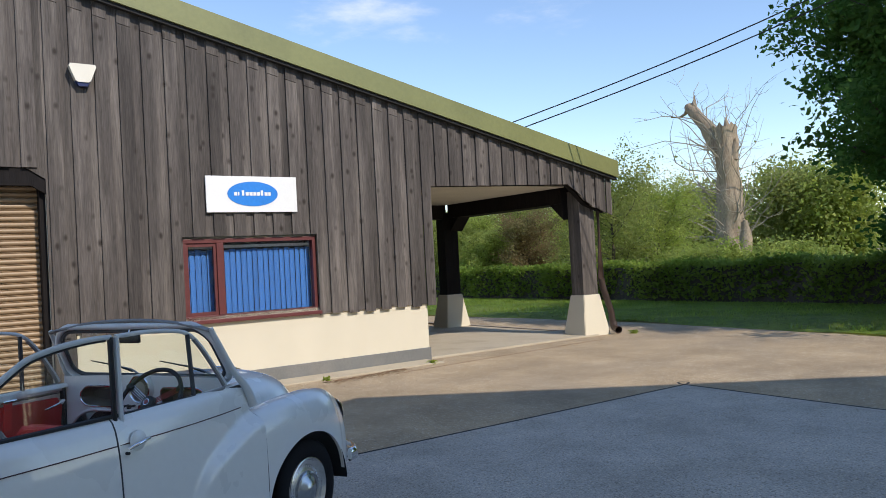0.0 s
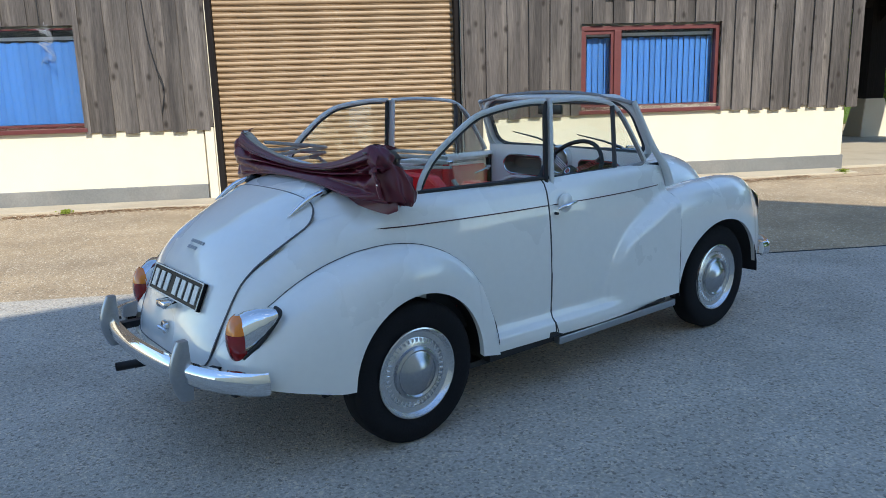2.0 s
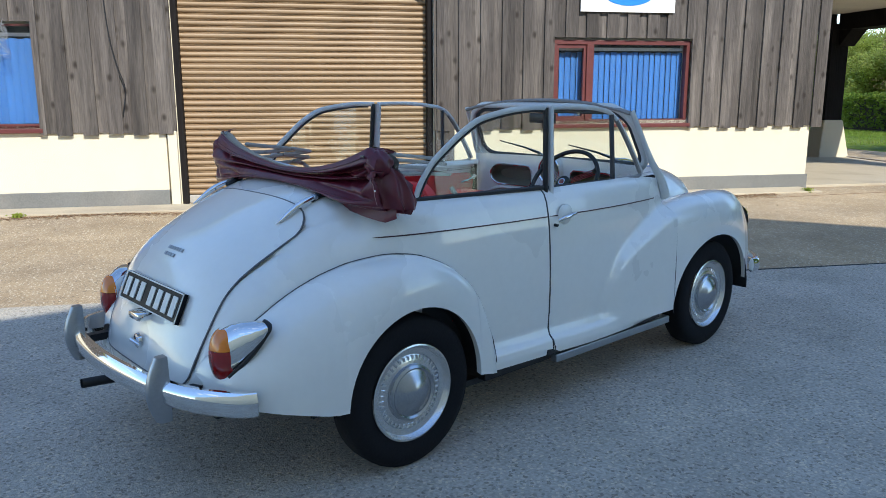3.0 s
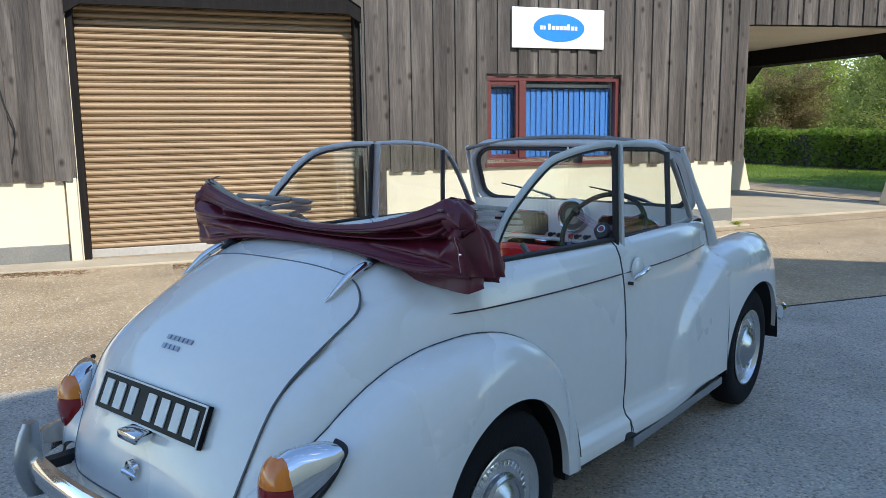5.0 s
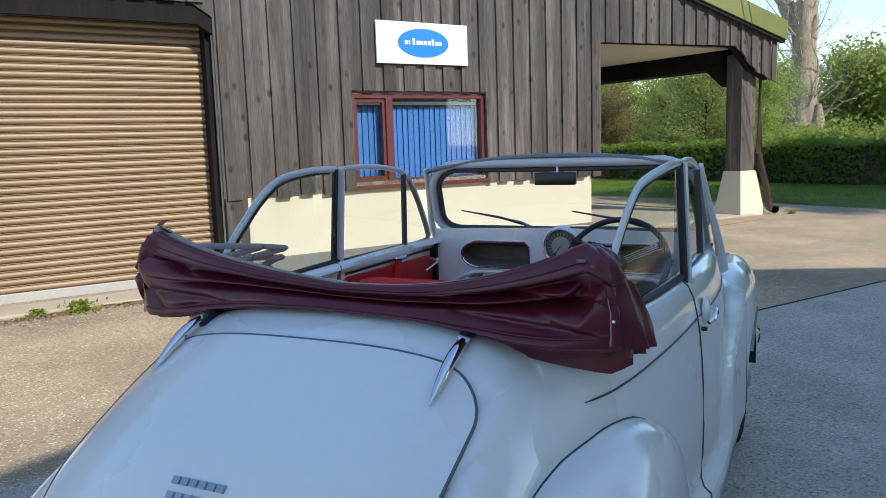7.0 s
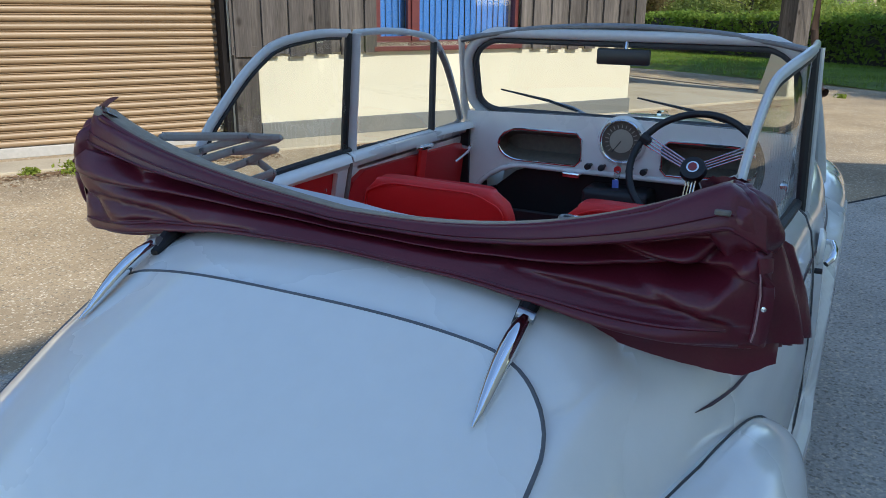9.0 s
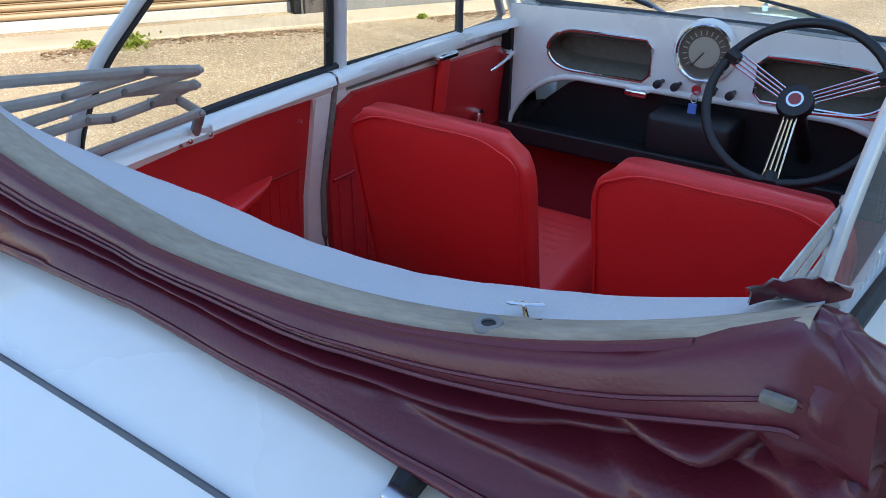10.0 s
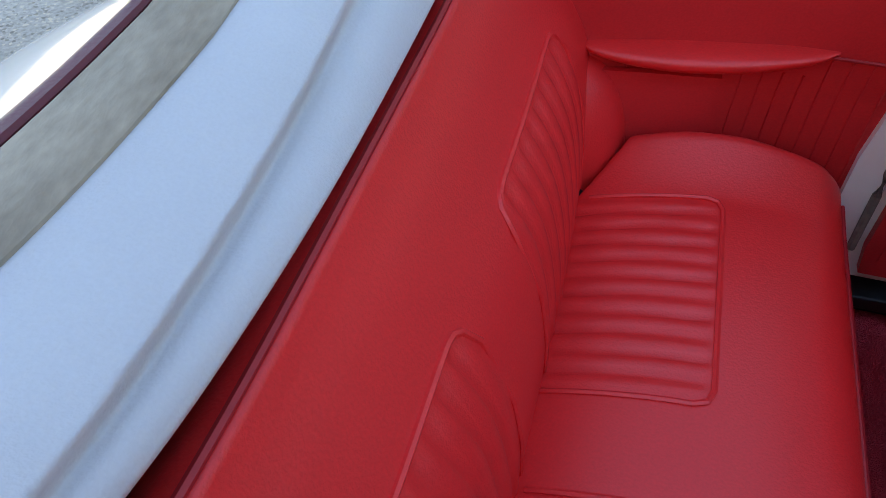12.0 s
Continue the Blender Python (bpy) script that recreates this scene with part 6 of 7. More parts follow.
# front seats
def front_seat(y0, y1):
    st = new("front_seat")
    st.parent = car
    yc, hw = 0.5 * (y0 + y1), 0.5 * (y1 - y0)
    # backrest: thick padded shell leaning back
    rows = []
    n = 40
    lean = lambda z: 0.895 - (z - 0.43) * 0.20
    for i in range(19):
        f = i / 18
        z = 0.42 + 0.525 * f
        r = max(0.0, (f - 0.80) / 0.20)
        shrink = 0.05 * (1 - math.sqrt(max(0, 1 - r * r)))
        z2 = 0.42 + 0.525 * f
        w = hw - 0.012 * (1 - f) - shrink
        th = 0.037 - 0.008 * r ** 3
        ring = []
        for k in range(n):
            a = 2 * math.pi * k / n
            c, sn = math.cos(a), math.sin(a)
            ring.append(Vector((lean(z2) - 0.007 + th * math.copysign(abs(sn) ** 0.36, sn), yc + w * math.copysign(abs(c) ** 0.22, c), z2 + 0.012 * (1 - abs(c) ** 4) * f)))
        rows.append(ring)
    bm = bmesh.new()
    R = [[bm.verts.new(p) for p in r] for r in rows]
    for A, B in zip(R, R[1:]):
        for j in range(n):
            bm.faces.new((A[j], A[(j + 1) % n], B[(j + 1) % n], B[j]))
    bm.faces.new(R[0][::-1])
    top = rows[-1]
    mid = [bm.verts.new(Vector((lean(0.945) - 0.007 + 0.82 * (p.x - lean(0.945) + 0.007), yc + 0.988 * (p.y - yc), p.z + 0.007))) for p in top]
    for j in range(n):
        bm.faces.new((R[-1][j], R[-1][(j + 1) % n], mid[(j + 1) % n], mid[j]))
    bm.faces.new(mid)
    part("backrest", bm, M_RED, st, "red vinyl front backrest", smooth=True, angle=70)
    pip = [Vector((lean(z) - 0.0425, yc + sgn * (hw - 0.018), z)) for sgn, zs in ((-1, (0.42, 0.55, 0.70, 0.84)), ) for z in zs]
    pip += [Vector((lean(0.905) - 0.0415, yc - hw + 0.024, 0.905)), Vector((lean(0.932) - 0.041, yc - hw + 0.062, 0.932))]
    pip += [Vector((lean(0.945) - 0.040, yc + q * (hw - 0.12), 0.949)) for q in (-1, 0, 1)]
    pip += [Vector((lean(0.932) - 0.041, yc + hw - 0.062, 0.932)), Vector((lean(0.905) - 0.0415, yc + hw - 0.024, 0.905))]
    pip += [Vector((lean(z) - 0.0425, yc + hw - 0.018, z)) for z in (0.84, 0.70, 0.55, 0.42)]
    part("piping", tube(smooth_line(pip, 4), 0.003, 6), M_RED, st, smooth=True)
    # cushion with pleats
    rows = []
    for i in range(41):
        u = i / 40
        row = []
        for j in range(61):
            v = j / 60
            y = yc + hw * (2 * v - 1)
            e = abs(2 * v - 1)
            x = 0.92 + 0.46 * u
            z = 0.515 + 0.035 * math.sin(math.pi * 0.5 * u) + 0.012 * math.sin(math.pi * u) - 0.09 * max(0, (u - 0.86) / 0.14) ** 2 - 0.05 * max(0, (e - 0.86) / 0.14) ** 2
            if e < 0.66 and 0.02 < u < 0.78:
                z += 0.006 * min(1, (0.66 - e) / 0.05, (0.78 - u) / 0.04) * (abs(math.sin(math.pi * (x - 0.92) / 0.034)) ** 0.55 - 0.75)
            row.append(Vector((x, y, z)))
        row = [Vector((row[0].x, row[0].y - 0.004, 0.40))] + row + [Vector((row[-1].x, row[-1].y + 0.004, 0.40))]
        rows.append(row)
    rows.append([Vector((p.x + 0.01, p.y, 0.40)) for p in rows[-1]])
    part("cushion", grid_mesh(rows), M_RED, st, "red vinyl seat cushion with pleats", smooth=True, angle=180)
    for sgn in (-1, 1):
        part("edge_piping", tube([(0.93, yc + sgn * (hw - 0.002), 0.466), (1.34, yc + sgn * (hw - 0.002), 0.49)], 0.004, 6), M_RED, st)
    for x in (0.96, 1.30):
        for y in (y0 + 0.06, y1 - 0.06):
            part("leg", tube([(x, y, 0.40), (x, y, 0.232)], 0.012, 8), M_BLACKTRIM, st)
    part("base_pan", boxes((0.93, 1.36, y0 + 0.03, y1 - 0.03, 0.37, 0.41)), M_BLACKTRIM, st)


front_seat(0.062, 0.540)
front_seat(-0.548, -0.072)

# ---- dashboard ----
dash = new("dashboard")
dash.parent = car
DX = 1.615


def d_shape(y_flat, y_round, z0, z1, n=14):
    """A slot rounded at one end."""
    zc, r = 0.5 * (z0 + z1), 0.5 * (z1 - z0)
    d = 1 if y_round > y_flat else -1
    pts = [(y_flat, z1 - 0.02), (y_flat + d * 0.02, z1)]
    yc = y_round - d * r * 1.5
    pts += [(yc + d * r * 1.5 * math.cos(a), zc + r * math.sin(a)) for a in [math.pi / 2 - math.pi * k / n for k in range(n + 1)]]
    pts += [(y_flat + d * 0.02, z0), (y_flat, z0 + 0.02)]
    return pts


slots = [d_shape(0.135, 0.462, 0.876, 0.995), d_shape(-0.155, -0.475, 0.876, 0.995)]
bm = bmesh.new()
arch_l = [(0.60 - 0.25 * (1 - math.cos(q)), 0.608 + 0.25 * math.sin(q)) for q in [math.pi / 2 * k / 8 for k in range(9)]]
outer = [(0.60, 1.05), (0, 1.062), (-0.60, 1.05)] + [(-y, z) for y, z in arch_l] + arch_l[::-1]
edges = []
for poly in [outer] + slots:
    vs = [bm.verts.new((DX + 0.06 * max(0, z - 0.99), y, z)) for y, z in poly]
    edges += [bm.edges.new((a, b)) for a, b in zip(vs, vs[1:] + vs[:1])]
bmesh.ops.triangle_fill(bm, use_beauty=True, use_dissolve=False, edges=edges)
def inside(y, z, poly):
    c = False
    for (ya, za), (yb, zb) in zip(poly, poly[1:] + poly[:1]):
        if (za > z) != (zb > z) and y < (yb - ya) * (z - za) / (zb - za) + ya:
            c = not c
    return c
dead = [f for f in bm.faces if any(inside(f.calc_center_median().y, f.calc_center_median().z, p) for p in slots)]
bmesh.ops.delete(bm, geom=dead, context="FACES_ONLY")
part("panel", bm, M_PAINT, dash, "cream-white painted dash panel")
rows = [[Vector((DX + 0.004 + 0.11 * k / 4, y, 1.048 + 0.012 * (1 - (y / 0.6) ** 2) - 0.008 * (k / 4))) for k in range(5)] for y in [-0.6 + 1.2 * j / 16 for j in range(17)]]
part("top", grid_mesh(rows), M_PAINT, dash, smooth=True)
part("lower_roll", tube([(DX - 0.002, y, z) for y, z in [(-a, b) for a, b in arch_l] + arch_l[::-1]], 0.010, 10), M_PAINT, dash, smooth=True)
for poly in slots:
    g = new("glovebox")
    g.parent = dash
    loop = [Vector((DX - 0.004, y, z)) for y, z in poly]
    part("bezel", tube(loop, 0.0055, 8, closed=True), M_CHROME, g, "chrome trim round the open glovebox", smooth=True)
    bm = grid_mesh([[Vector((DX + 0.003, y, z)), Vector((DX + 0.09, y, 0.5 * (z + 0.93)))] for y, z in poly + poly[:1]])
    bm.faces.new([bm.verts.new((DX + 0.088, y, 0.5 * (z + 0.93))) for y, z in poly])
    part("liner", bm, M_BROWN, g, smooth=False)
dial = new("speedometer")
dial.parent = dash
o = (DX, -0.012, 0.985)
part("housing", lathe([(0.088, 0.004), (0.086, -0.012), (0.078, -0.022)], 36, "x", origin=o), M_PAINT, dial, smooth=True)
part("bezel", lathe([(0.078, -0.022), (0.074, -0.027), (0.068, -0.022), (0.066, -0.014)], 36, "x", origin=o), M_CHROME, dial, smooth=True)
part("face", lathe([(0.066, -0.014), (0.040, -0.014), (0.0, -0.014)], 36, "x", origin=o), M_DIALRING, dial)
part("inner_face", lathe([(0.042, -0.0155), (0.02, -0.0165), (0.0, -0.0165)], 36, "x", origin=o), M_CREAMDIAL, dial)
for k in range(17):
    a = radians(-40 + k * 16.25)
    c, sn = math.cos(a), math.sin(a)
    part("tick", tube([(DX - 0.0158, o[1] + 0.046 * c, o[2] + 0.046 * sn), (DX - 0.0158, o[1] + 0.058 * c, o[2] + 0.058 * sn)], 0.0018, 4), M_CREAMDIAL, dial)
part("needle", tube([(DX - 0.018, o[1], o[2]), (DX - 0.018, o[1] + 0.03, o[2] - 0.04)], 0.0016, 5), M_BLACKTRIM, dial)
for y in (0.095, 0.045, -0.055, -0.105):
    part("knob", lathe([(0.0, -0.055), (0.011, -0.052), (0.012, -0.038), (0.006, -0.03), (0.006, 0.0)], 14, "x", origin=(DX, y, 0.888)), M_BLACKTRIM, dash, smooth=True)
part("ignition_switch", lathe([(0.0, -0.02), (0.014, -0.018), (0.016, 0.0)], 16, "x", origin=(DX, -0.008, 0.882)), M_CHROME, dash, smooth=True)
fob = empty("key_fob", label="blue plastic key fob hanging from the ignition", category="key fob")
part("tag", boxes((DX - 0.035, DX - 0.030, -0.02, 0.004, 0.80, 0.848), bevel=0.002), M_FOB, fob)
part("ring", tube([(DX - 0.026, -0.008 + 0.010 * math.cos(a), 0.862 + 0.014 * math.sin(a)) for a in [2 * math.pi * k / 12 for k in range(12)]], 0.0016, 5, closed=True), M_CHROME, fob)
part("ashtray", boxes((DX - 0.035, DX + 0.01, 0.125, 0.195, 0.836, 0.858), bevel=0.008), M_CHROME, dash, smooth=True)
# dark space under the dash, with its shelf
rows = []
for i in range(15):
    y = 0.56 - 1.12 * i / 14
    top = 0.858 if y < 0.30 else 0.858 - 0.20 * ((y - 0.30) / 0.26) ** 2
    rows.append([Vector((DX + 0.035, y, top)), Vector((DX + 0.04, y, 0.74)), Vector((DX + 0.055, y, 0.60)), Vector((DX + 0.05, y, 0.56))])
part("bulkhead", grid_mesh(rows), M_BLACKTRIM, dash, "black bulkhead under the dash", smooth=True)
part("parcel_shelf", boxes((1.50, 1.66, -0.56, 0.56, 0.655, 0.675), (1.495, 1.512, -0.56, 0.56, 0.66, 0.715), bevel=0.004), M_BLACKTRIM, dash, "black parcel shelf")
part("heater_box", soft_block(1.52, 1.66, -0.14, 0.10, 0.69, 0.82, 0.02, 3), M_BLACKTRIM, dash, smooth=True)
for s in (-1, 1):
    part("side_infill", prism([(1.60, 0.30), (1.72, 0.30), (1.72, 1.0), (1.60, 1.0)], *sorted((s * 0.585, s * 0.62))), M_BLACKTRIM, dash)
    part("kick_panel", boxes((1.58, 1.68, *sorted((s * 0.575, s * 0.585)), 0.24, 0.66)), M_REDPANEL, dash)

# steering wheel
wheel = new("steering_wheel")
wheel.parent = car
C = Vector((1.365, -0.304, 0.957))
ax = Vector((-0.80, 0, 0.60)).normalized()      # out of the wheel towards the driver
up = Vector((0.60, 0, 0.80)).normalized()
sd = Vector((0, 1, 0))
at = lambda a, r, h=0.0: C + sd * (r * math.cos(a)) + up * (r * math.sin(a)) + ax * h
part("rim", tube([at(2 * math.pi * k / 48, 0.197) for k in range(48)], 0.0115, 10, closed=True), M_BLACKTRIM, wheel, "black steering wheel rim", smooth=True)
for a0 in (90 + 62, 90 - 62, 270):
    sp = new("spoke")
    sp.parent = wheel
    a = radians(a0)
    for k in range(4):
        off = (k - 1.5) * 0.0095
        n = sd * -math.sin(a) + up * math.cos(a)
        part("wire", tube([at(a, 0.03, -0.004) + n * off * 0.9, at(a, 0.188) + n * off * 1.15], 0.0024, 6), M_CHROME, sp)
    part("grip", tube([at(a, 0.172), at(a, 0.2)], [0.012, 0.024], 8), M_BLACKTRIM, sp, smooth=True)
part("hub", tube([C - ax * 0.03, C - ax * 0.01, C + ax * 0.012, C + ax * 0.016], [0.03, 0.042, 0.038, 0.02], 20), M_BLACKTRIM, wheel, smooth=True)
part("horn_ring", tube([C + ax * 0.016, C + ax * 0.019], 0.019, 20), M_CHROME, wheel)
part("horn_badge", tube([C + ax * 0.019, C + ax * 0.0205], 0.014, 20), M_REDLENS, wheel)
part("column", tube([C - ax * 0.02, C - ax * 0.38], 0.02, 12), M_BLACKTRIM, wheel, smooth=True)
part("indicator_stalk", tube([C - ax * 0.06, C - ax * 0.055 + Vector((0, -0.17, 0.01))], 0.004, 6), M_CHROME, wheel)
gear = new("gear_lever")
gear.parent = car
part("stick", tube(smooth_line([(1.45, -0.02, 0.36), (1.36, -0.03, 0.50), (1.25, -0.04, 0.60)], 4), 0.007, 8), M_CHROME, gear, smooth=True)
part("knob", lathe([(0.0, -0.02), (0.014, -0.014), (0.02, 0.0), (0.014, 0.014), (0.0, 0.02)], 14, "z", origin=(1.245, -0.04, 0.61)), M_BLACKTRIM, gear, smooth=True)

# ---- folded hood ----
hood = new("folded_hood")
hood.parent = car
tagged(hood, "folded maroon vinyl hood with pale lining")
RAIL_Z = lambda y: 1.120 + 0.113 * (abs(y) / 0.585) ** 2.6 + (0.004 * y + 0.020 * math.sin(math.pi * min(1, y / 0.6)) if y > 0 else 0.016 * y)
RAIL_X = lambda y: -0.090 + 0.035 * (abs(y) / 0.585) ** 2.5
HEM_Z = curve([0, 0.21, 0.35, 0.443, 0.54, 0.66, 0.80], [1.066, 1.060, 1.040, 1.020, 1.006, 0.993, 0.995])
# across the bundle: out from the spine, and down from the rail to the hem
prof = [(0.0, 0.03), (0.010, 0.02), (0.015, -0.06), (0.018, -0.15), (0.017, -0.205), (-0.004, -0.225), (-0.016, -0.265), (0.006, -0.325), (0.024, -0.38), (0.019, -0.425), (-0.008, -0.445),
        (0.002, -0.50), (0.020, -0.58), (0.030, -0.70), (0.036, -0.80), (0.037, -0.835), (0.041, -0.90), (0.037, -0.94), (0.018, -0.945), (0.020, -0.97), (0.016, -1.0), (-0.02, -1.0)]
prof = [(p.x, p.y) for p in smooth_line([(a, b, 0) for a, b in prof], 4)]
# slanting creases: from, to (across the car, height), depth and width
CREASES = [((-0.40, 1.125), (-0.549, 1.112), 0.024, 0.016), ((-0.549, 1.112), (-0.625, 1.185), 0.022, 0.014), ((-0.57, 1.05), (-0.63, 1.15), -0.009, 0.022), ((-0.30, 1.085), (-0.60, 1.045), 0.010, 0.014),
           ((-0.45, 1.10), (-0.535, 1.06), 0.006, 0.014), ((0.42, 1.13), (0.62, 1.205), 0.014, 0.014), ((0.52, 1.04), (0.70, 1.13), 0.014, 0.018), ((0.61, 1.20), (0.73, 1.05), -0.012, 0.02),
           ((0.655, 1.19), (0.665, 1.02), 0.018, 0.016), ((0.30, 1.07), (0.56, 1.085), 0.010, 0.014), ((0.715, 1.16), (0.74, 1.04), 0.012, 0.012), ((0.15, 1.075), (0.45, 1.05), 0.008, 0.012)]


def crease(y, z):
    out = 0.0
    for (ya, za), (yb, zb), depth, width in CREASES:
        L2 = (yb - ya) ** 2 + (zb - za) ** 2
        f = min(1, max(0, ((y - ya) * (yb - ya) + (z - za) * (zb - za)) / L2))
        d = math.hypot(y - ya - f * (yb - ya), z - za - f * (zb - za))
        above = z > za + f * (zb - za)
        out += 2.0 * depth * math.exp(-d / (width * (0.45 if above else 1.5))) * min(1, 0.35 + 2.5 * f * (1 - f) + f * 0.4)
    return out


def hood_point(v, k):
    """v from -1 to 1 along the bundle, k across it."""
    a, b = prof[k]
    kk = k / (len(prof) - 1)
    av = abs(v)
    if v > 0:
        # the folds open out towards this end
        w = min(1, max(0, (v - 0.55) / 0.30)) * (1 if kk > 0.25 else 0)
        a += w * 0.85 * (0.036 * math.sin(math.pi * min(1, 0.1 + 0.85 * kk)) - a)
    else:
        w = min(1, max(0, (av - 0.86) / 0.12)) * (1 if kk > 0.25 else 0)
        a += w * 0.9 * (0.030 * math.sin(math.pi * min(1, 0.1 + 0.85 * kk)) - a)
    end = max(0, (av - 0.72) / 0.28)
    reach = (0.105 if v > 0 else 0.035) * end ** 1.4 * max(0, math.sin(math.pi * min(1, 0.06 + 0.86 * kk))) ** (1.0 if v > 0 else 0.8)
    y = v * 0.615 + math.copysign(reach, v)
    top = RAIL_Z(v * 0.60) + 0.004 - (0.052 * max(0, (av - 0.93) / 0.07) ** 1.2 if v < 0 else 0)
    hem = HEM_Z(abs(y))
    shift = 0.022 * math.sin(5.5 * v + 1.0) * math.sin(math.pi * kk) + 0.028 * noise.noise(Vector((v * 4, kk * 3, 5))) * math.sin(math.pi * kk)
    if b > 0:
        z = top + b * 0.12
    else:
        z = top + (b + shift) * (top - hem)
    z = max(z, hem)
    x = RAIL_X(v * 0.585) - 0.040 - a * (0.75 + 0.55 * av)
    x += 0.055 * end ** 2 * kk if v < 0 else 0.045 * end ** 2 + 0.07 * max(0, (v - 0.88) / 0.12) ** 2
    body = math.sin(math.pi * kk) * (1 - 0.85 * min(1, max(0, (kk - 0.55) / 0.2)))
    x += crease(y, z) * min(1, body * 2.5) * (0 if kk < 0.22 else 1)
    x += (0.008 * noise.noise(Vector((y * 9, z * 16, 1.7))) + 0.002 * noise.noise(Vector((y * 30, z * 22, 7.7)))) * body * (1 - 0.6 * end)
    if v < 0 and kk < 0.14:
        # cloth drawn over the end of the rail
        over = min(1, max(0, (av - 0.80) / 0.15)) * (1 - kk / 0.14)
        x += 0.030 * over
        z += 0.010 * min(1, over * 2)
    return Vector((x, y, z))


dense = [[hood_point(i / 105 - 1, k) for k in range(len(prof))] for i in range(211)]
part("fabric", grid_mesh(dense), M_HOOD, hood, "maroon vinyl hood fabric in loose folds", smooth=True, angle=180)
for k, r in ((10, 0.0018), (14, 0.0022), (60, 0.0022)):
    part("seam_piping", tube([row[k] + Vector((-0.0015, 0, 0.0005)) for row in dense][6:-10], r, 5), M_HOOD, hood, smooth=True)
rows = []
for i in range(41):
    y = -0.27 - 0.395 * i / 40
    f = i / 40
    low = 0.012 + 0.030 * math.sin(math.pi / 2 * f) - 0.020 * max(0, (f - 0.90) / 0.10)
    p = dense[max(0, int(105 * (1 + y / 0.66)))][-3]
    x = p.x + 0.006 + 0.012 * f
    h = HEM_Z(abs(y))
    rows.append([Vector((x + 0.004 * math.sin(9 * f + 3 * g), y, h + 0.015 - (low + 0.015) * g)) for g in [k / 6 for k in range(7)]])
part("under_layer", grid_mesh(rows), M_HOOD, hood, "shaded under layer of the hood cloth", smooth=True, angle=180)
# welt down the end of the cloth, with its press stud
edge = [dense[1][22] + Vector((-0.004, -0.002, 0))]
for k in range(23, 72):
    if dense[1][k].z < edge[-1].z - 0.016:
        edge.append(dense[1][k] + Vector((-0.004, -0.002, 0)))
part("welt", tube(edge, 0.011, 8, flat=(1.0, 0.45)), M_HOOD, hood, smooth=True)
part("welt_stitch", tube([p + Vector((-0.006, 0.006, 0)) for p in edge], 0.0014, 5), M_STITCH, hood)
_p = dense[1][48]
part("press_stud", lathe([(0.0, -0.004), (0.0035, -0.003), (0.0042, 0.0)], 10, "x", origin=(_p.x - 0.008, _p.y - 0.002, _p.z)), M_CHROME, hood)


def end_flap(s):
    """Loose cloth hanging behind the end of the bundle, and its torn top."""
    for lay in range(2):
        rows = []
        for i in range(25):
            f = i / 24
            row = []
            for k in range(15):
                g = k / 14
                x = -0.095 + (0.14 - 0.05 * lay) * f + 0.05 * lay + 0.006 * math.sin(8 * g + 5 * f)
                y = 0.618 + 0.076 * math.sin(math.pi * 0.5 * min(1, f * 1.5)) - 0.035 * g ** 1.5 - 0.022 * lay + 0.010 * math.sin(17 * f + 2.5 * g + lay) * (1 - 0.4 * g)
                if s > 0:
                    y += 0.012
                z = 1.010 - 0.012 * f - 0.02 * lay + (0.165 - 0.075 * f * f) * g
                row.append(Vector((x, s * y, z)))
            rows.append(row)
        part("end_flap", grid_mesh(rows), M_HOOD, hood, smooth=True, angle=180)
    for lay, m in ((0, M_HOOD), (1, M_LINING)):
        rows = []
        for i in range(13):
            f = i / 12
            h = 0.027 * (1 - 0.7 * abs(f - 0.25)) + 0.0015 * math.sin(31 * f)
            b0 = Vector(((-0.085 if s > 0 else -0.02) + 0.035 * f + 0.010 * lay, s * (0.538 + 0.058 * f - 0.003 * lay), RAIL_Z(s * 0.55) + 0.010 * f - (0.004 if s > 0 else 0.014)))
            rows.append([b0 + Vector((0.008 * math.sin(6 * f + 4 * g) - 0.014 * g, 0, h * g - 0.004 * lay)) for g in [q / 6 for q in range(7)]])
        part("torn_end", grid_mesh(rows), m, hood, smooth=True, angle=180)
    # gathered cloth over the end of the rail
    rows = []
    for i in range(21):
        th = math.pi * i / 20
        row = []
        for k in range(33):
            ph = 2 * math.pi * k / 32
            r = 1 + 0.10 * math.sin(5 * ph + 4 * th) * math.sin(th) + 0.14 * noise.noise(Vector((2.2 * math.cos(ph) * math.sin(th), 2.2 * math.sin(ph) * math.sin(th), 2.2 * math.cos(th) + s * 5)))
            row.append(Vector((-0.062 + 0.052 * r * math.sin(th) * math.cos(ph), s * (0.600 + 0.050 * r * math.sin(th) * math.sin(ph)), 1.172 + 0.050 * r * math.cos(th) - 0.25 * 0.05 * r * math.sin(th) * math.sin(ph))))
        rows.append(row)
    part("gathered_end", grid_mesh(rows), M_HOOD, hood, smooth=True, angle=180)


sym(end_flap)

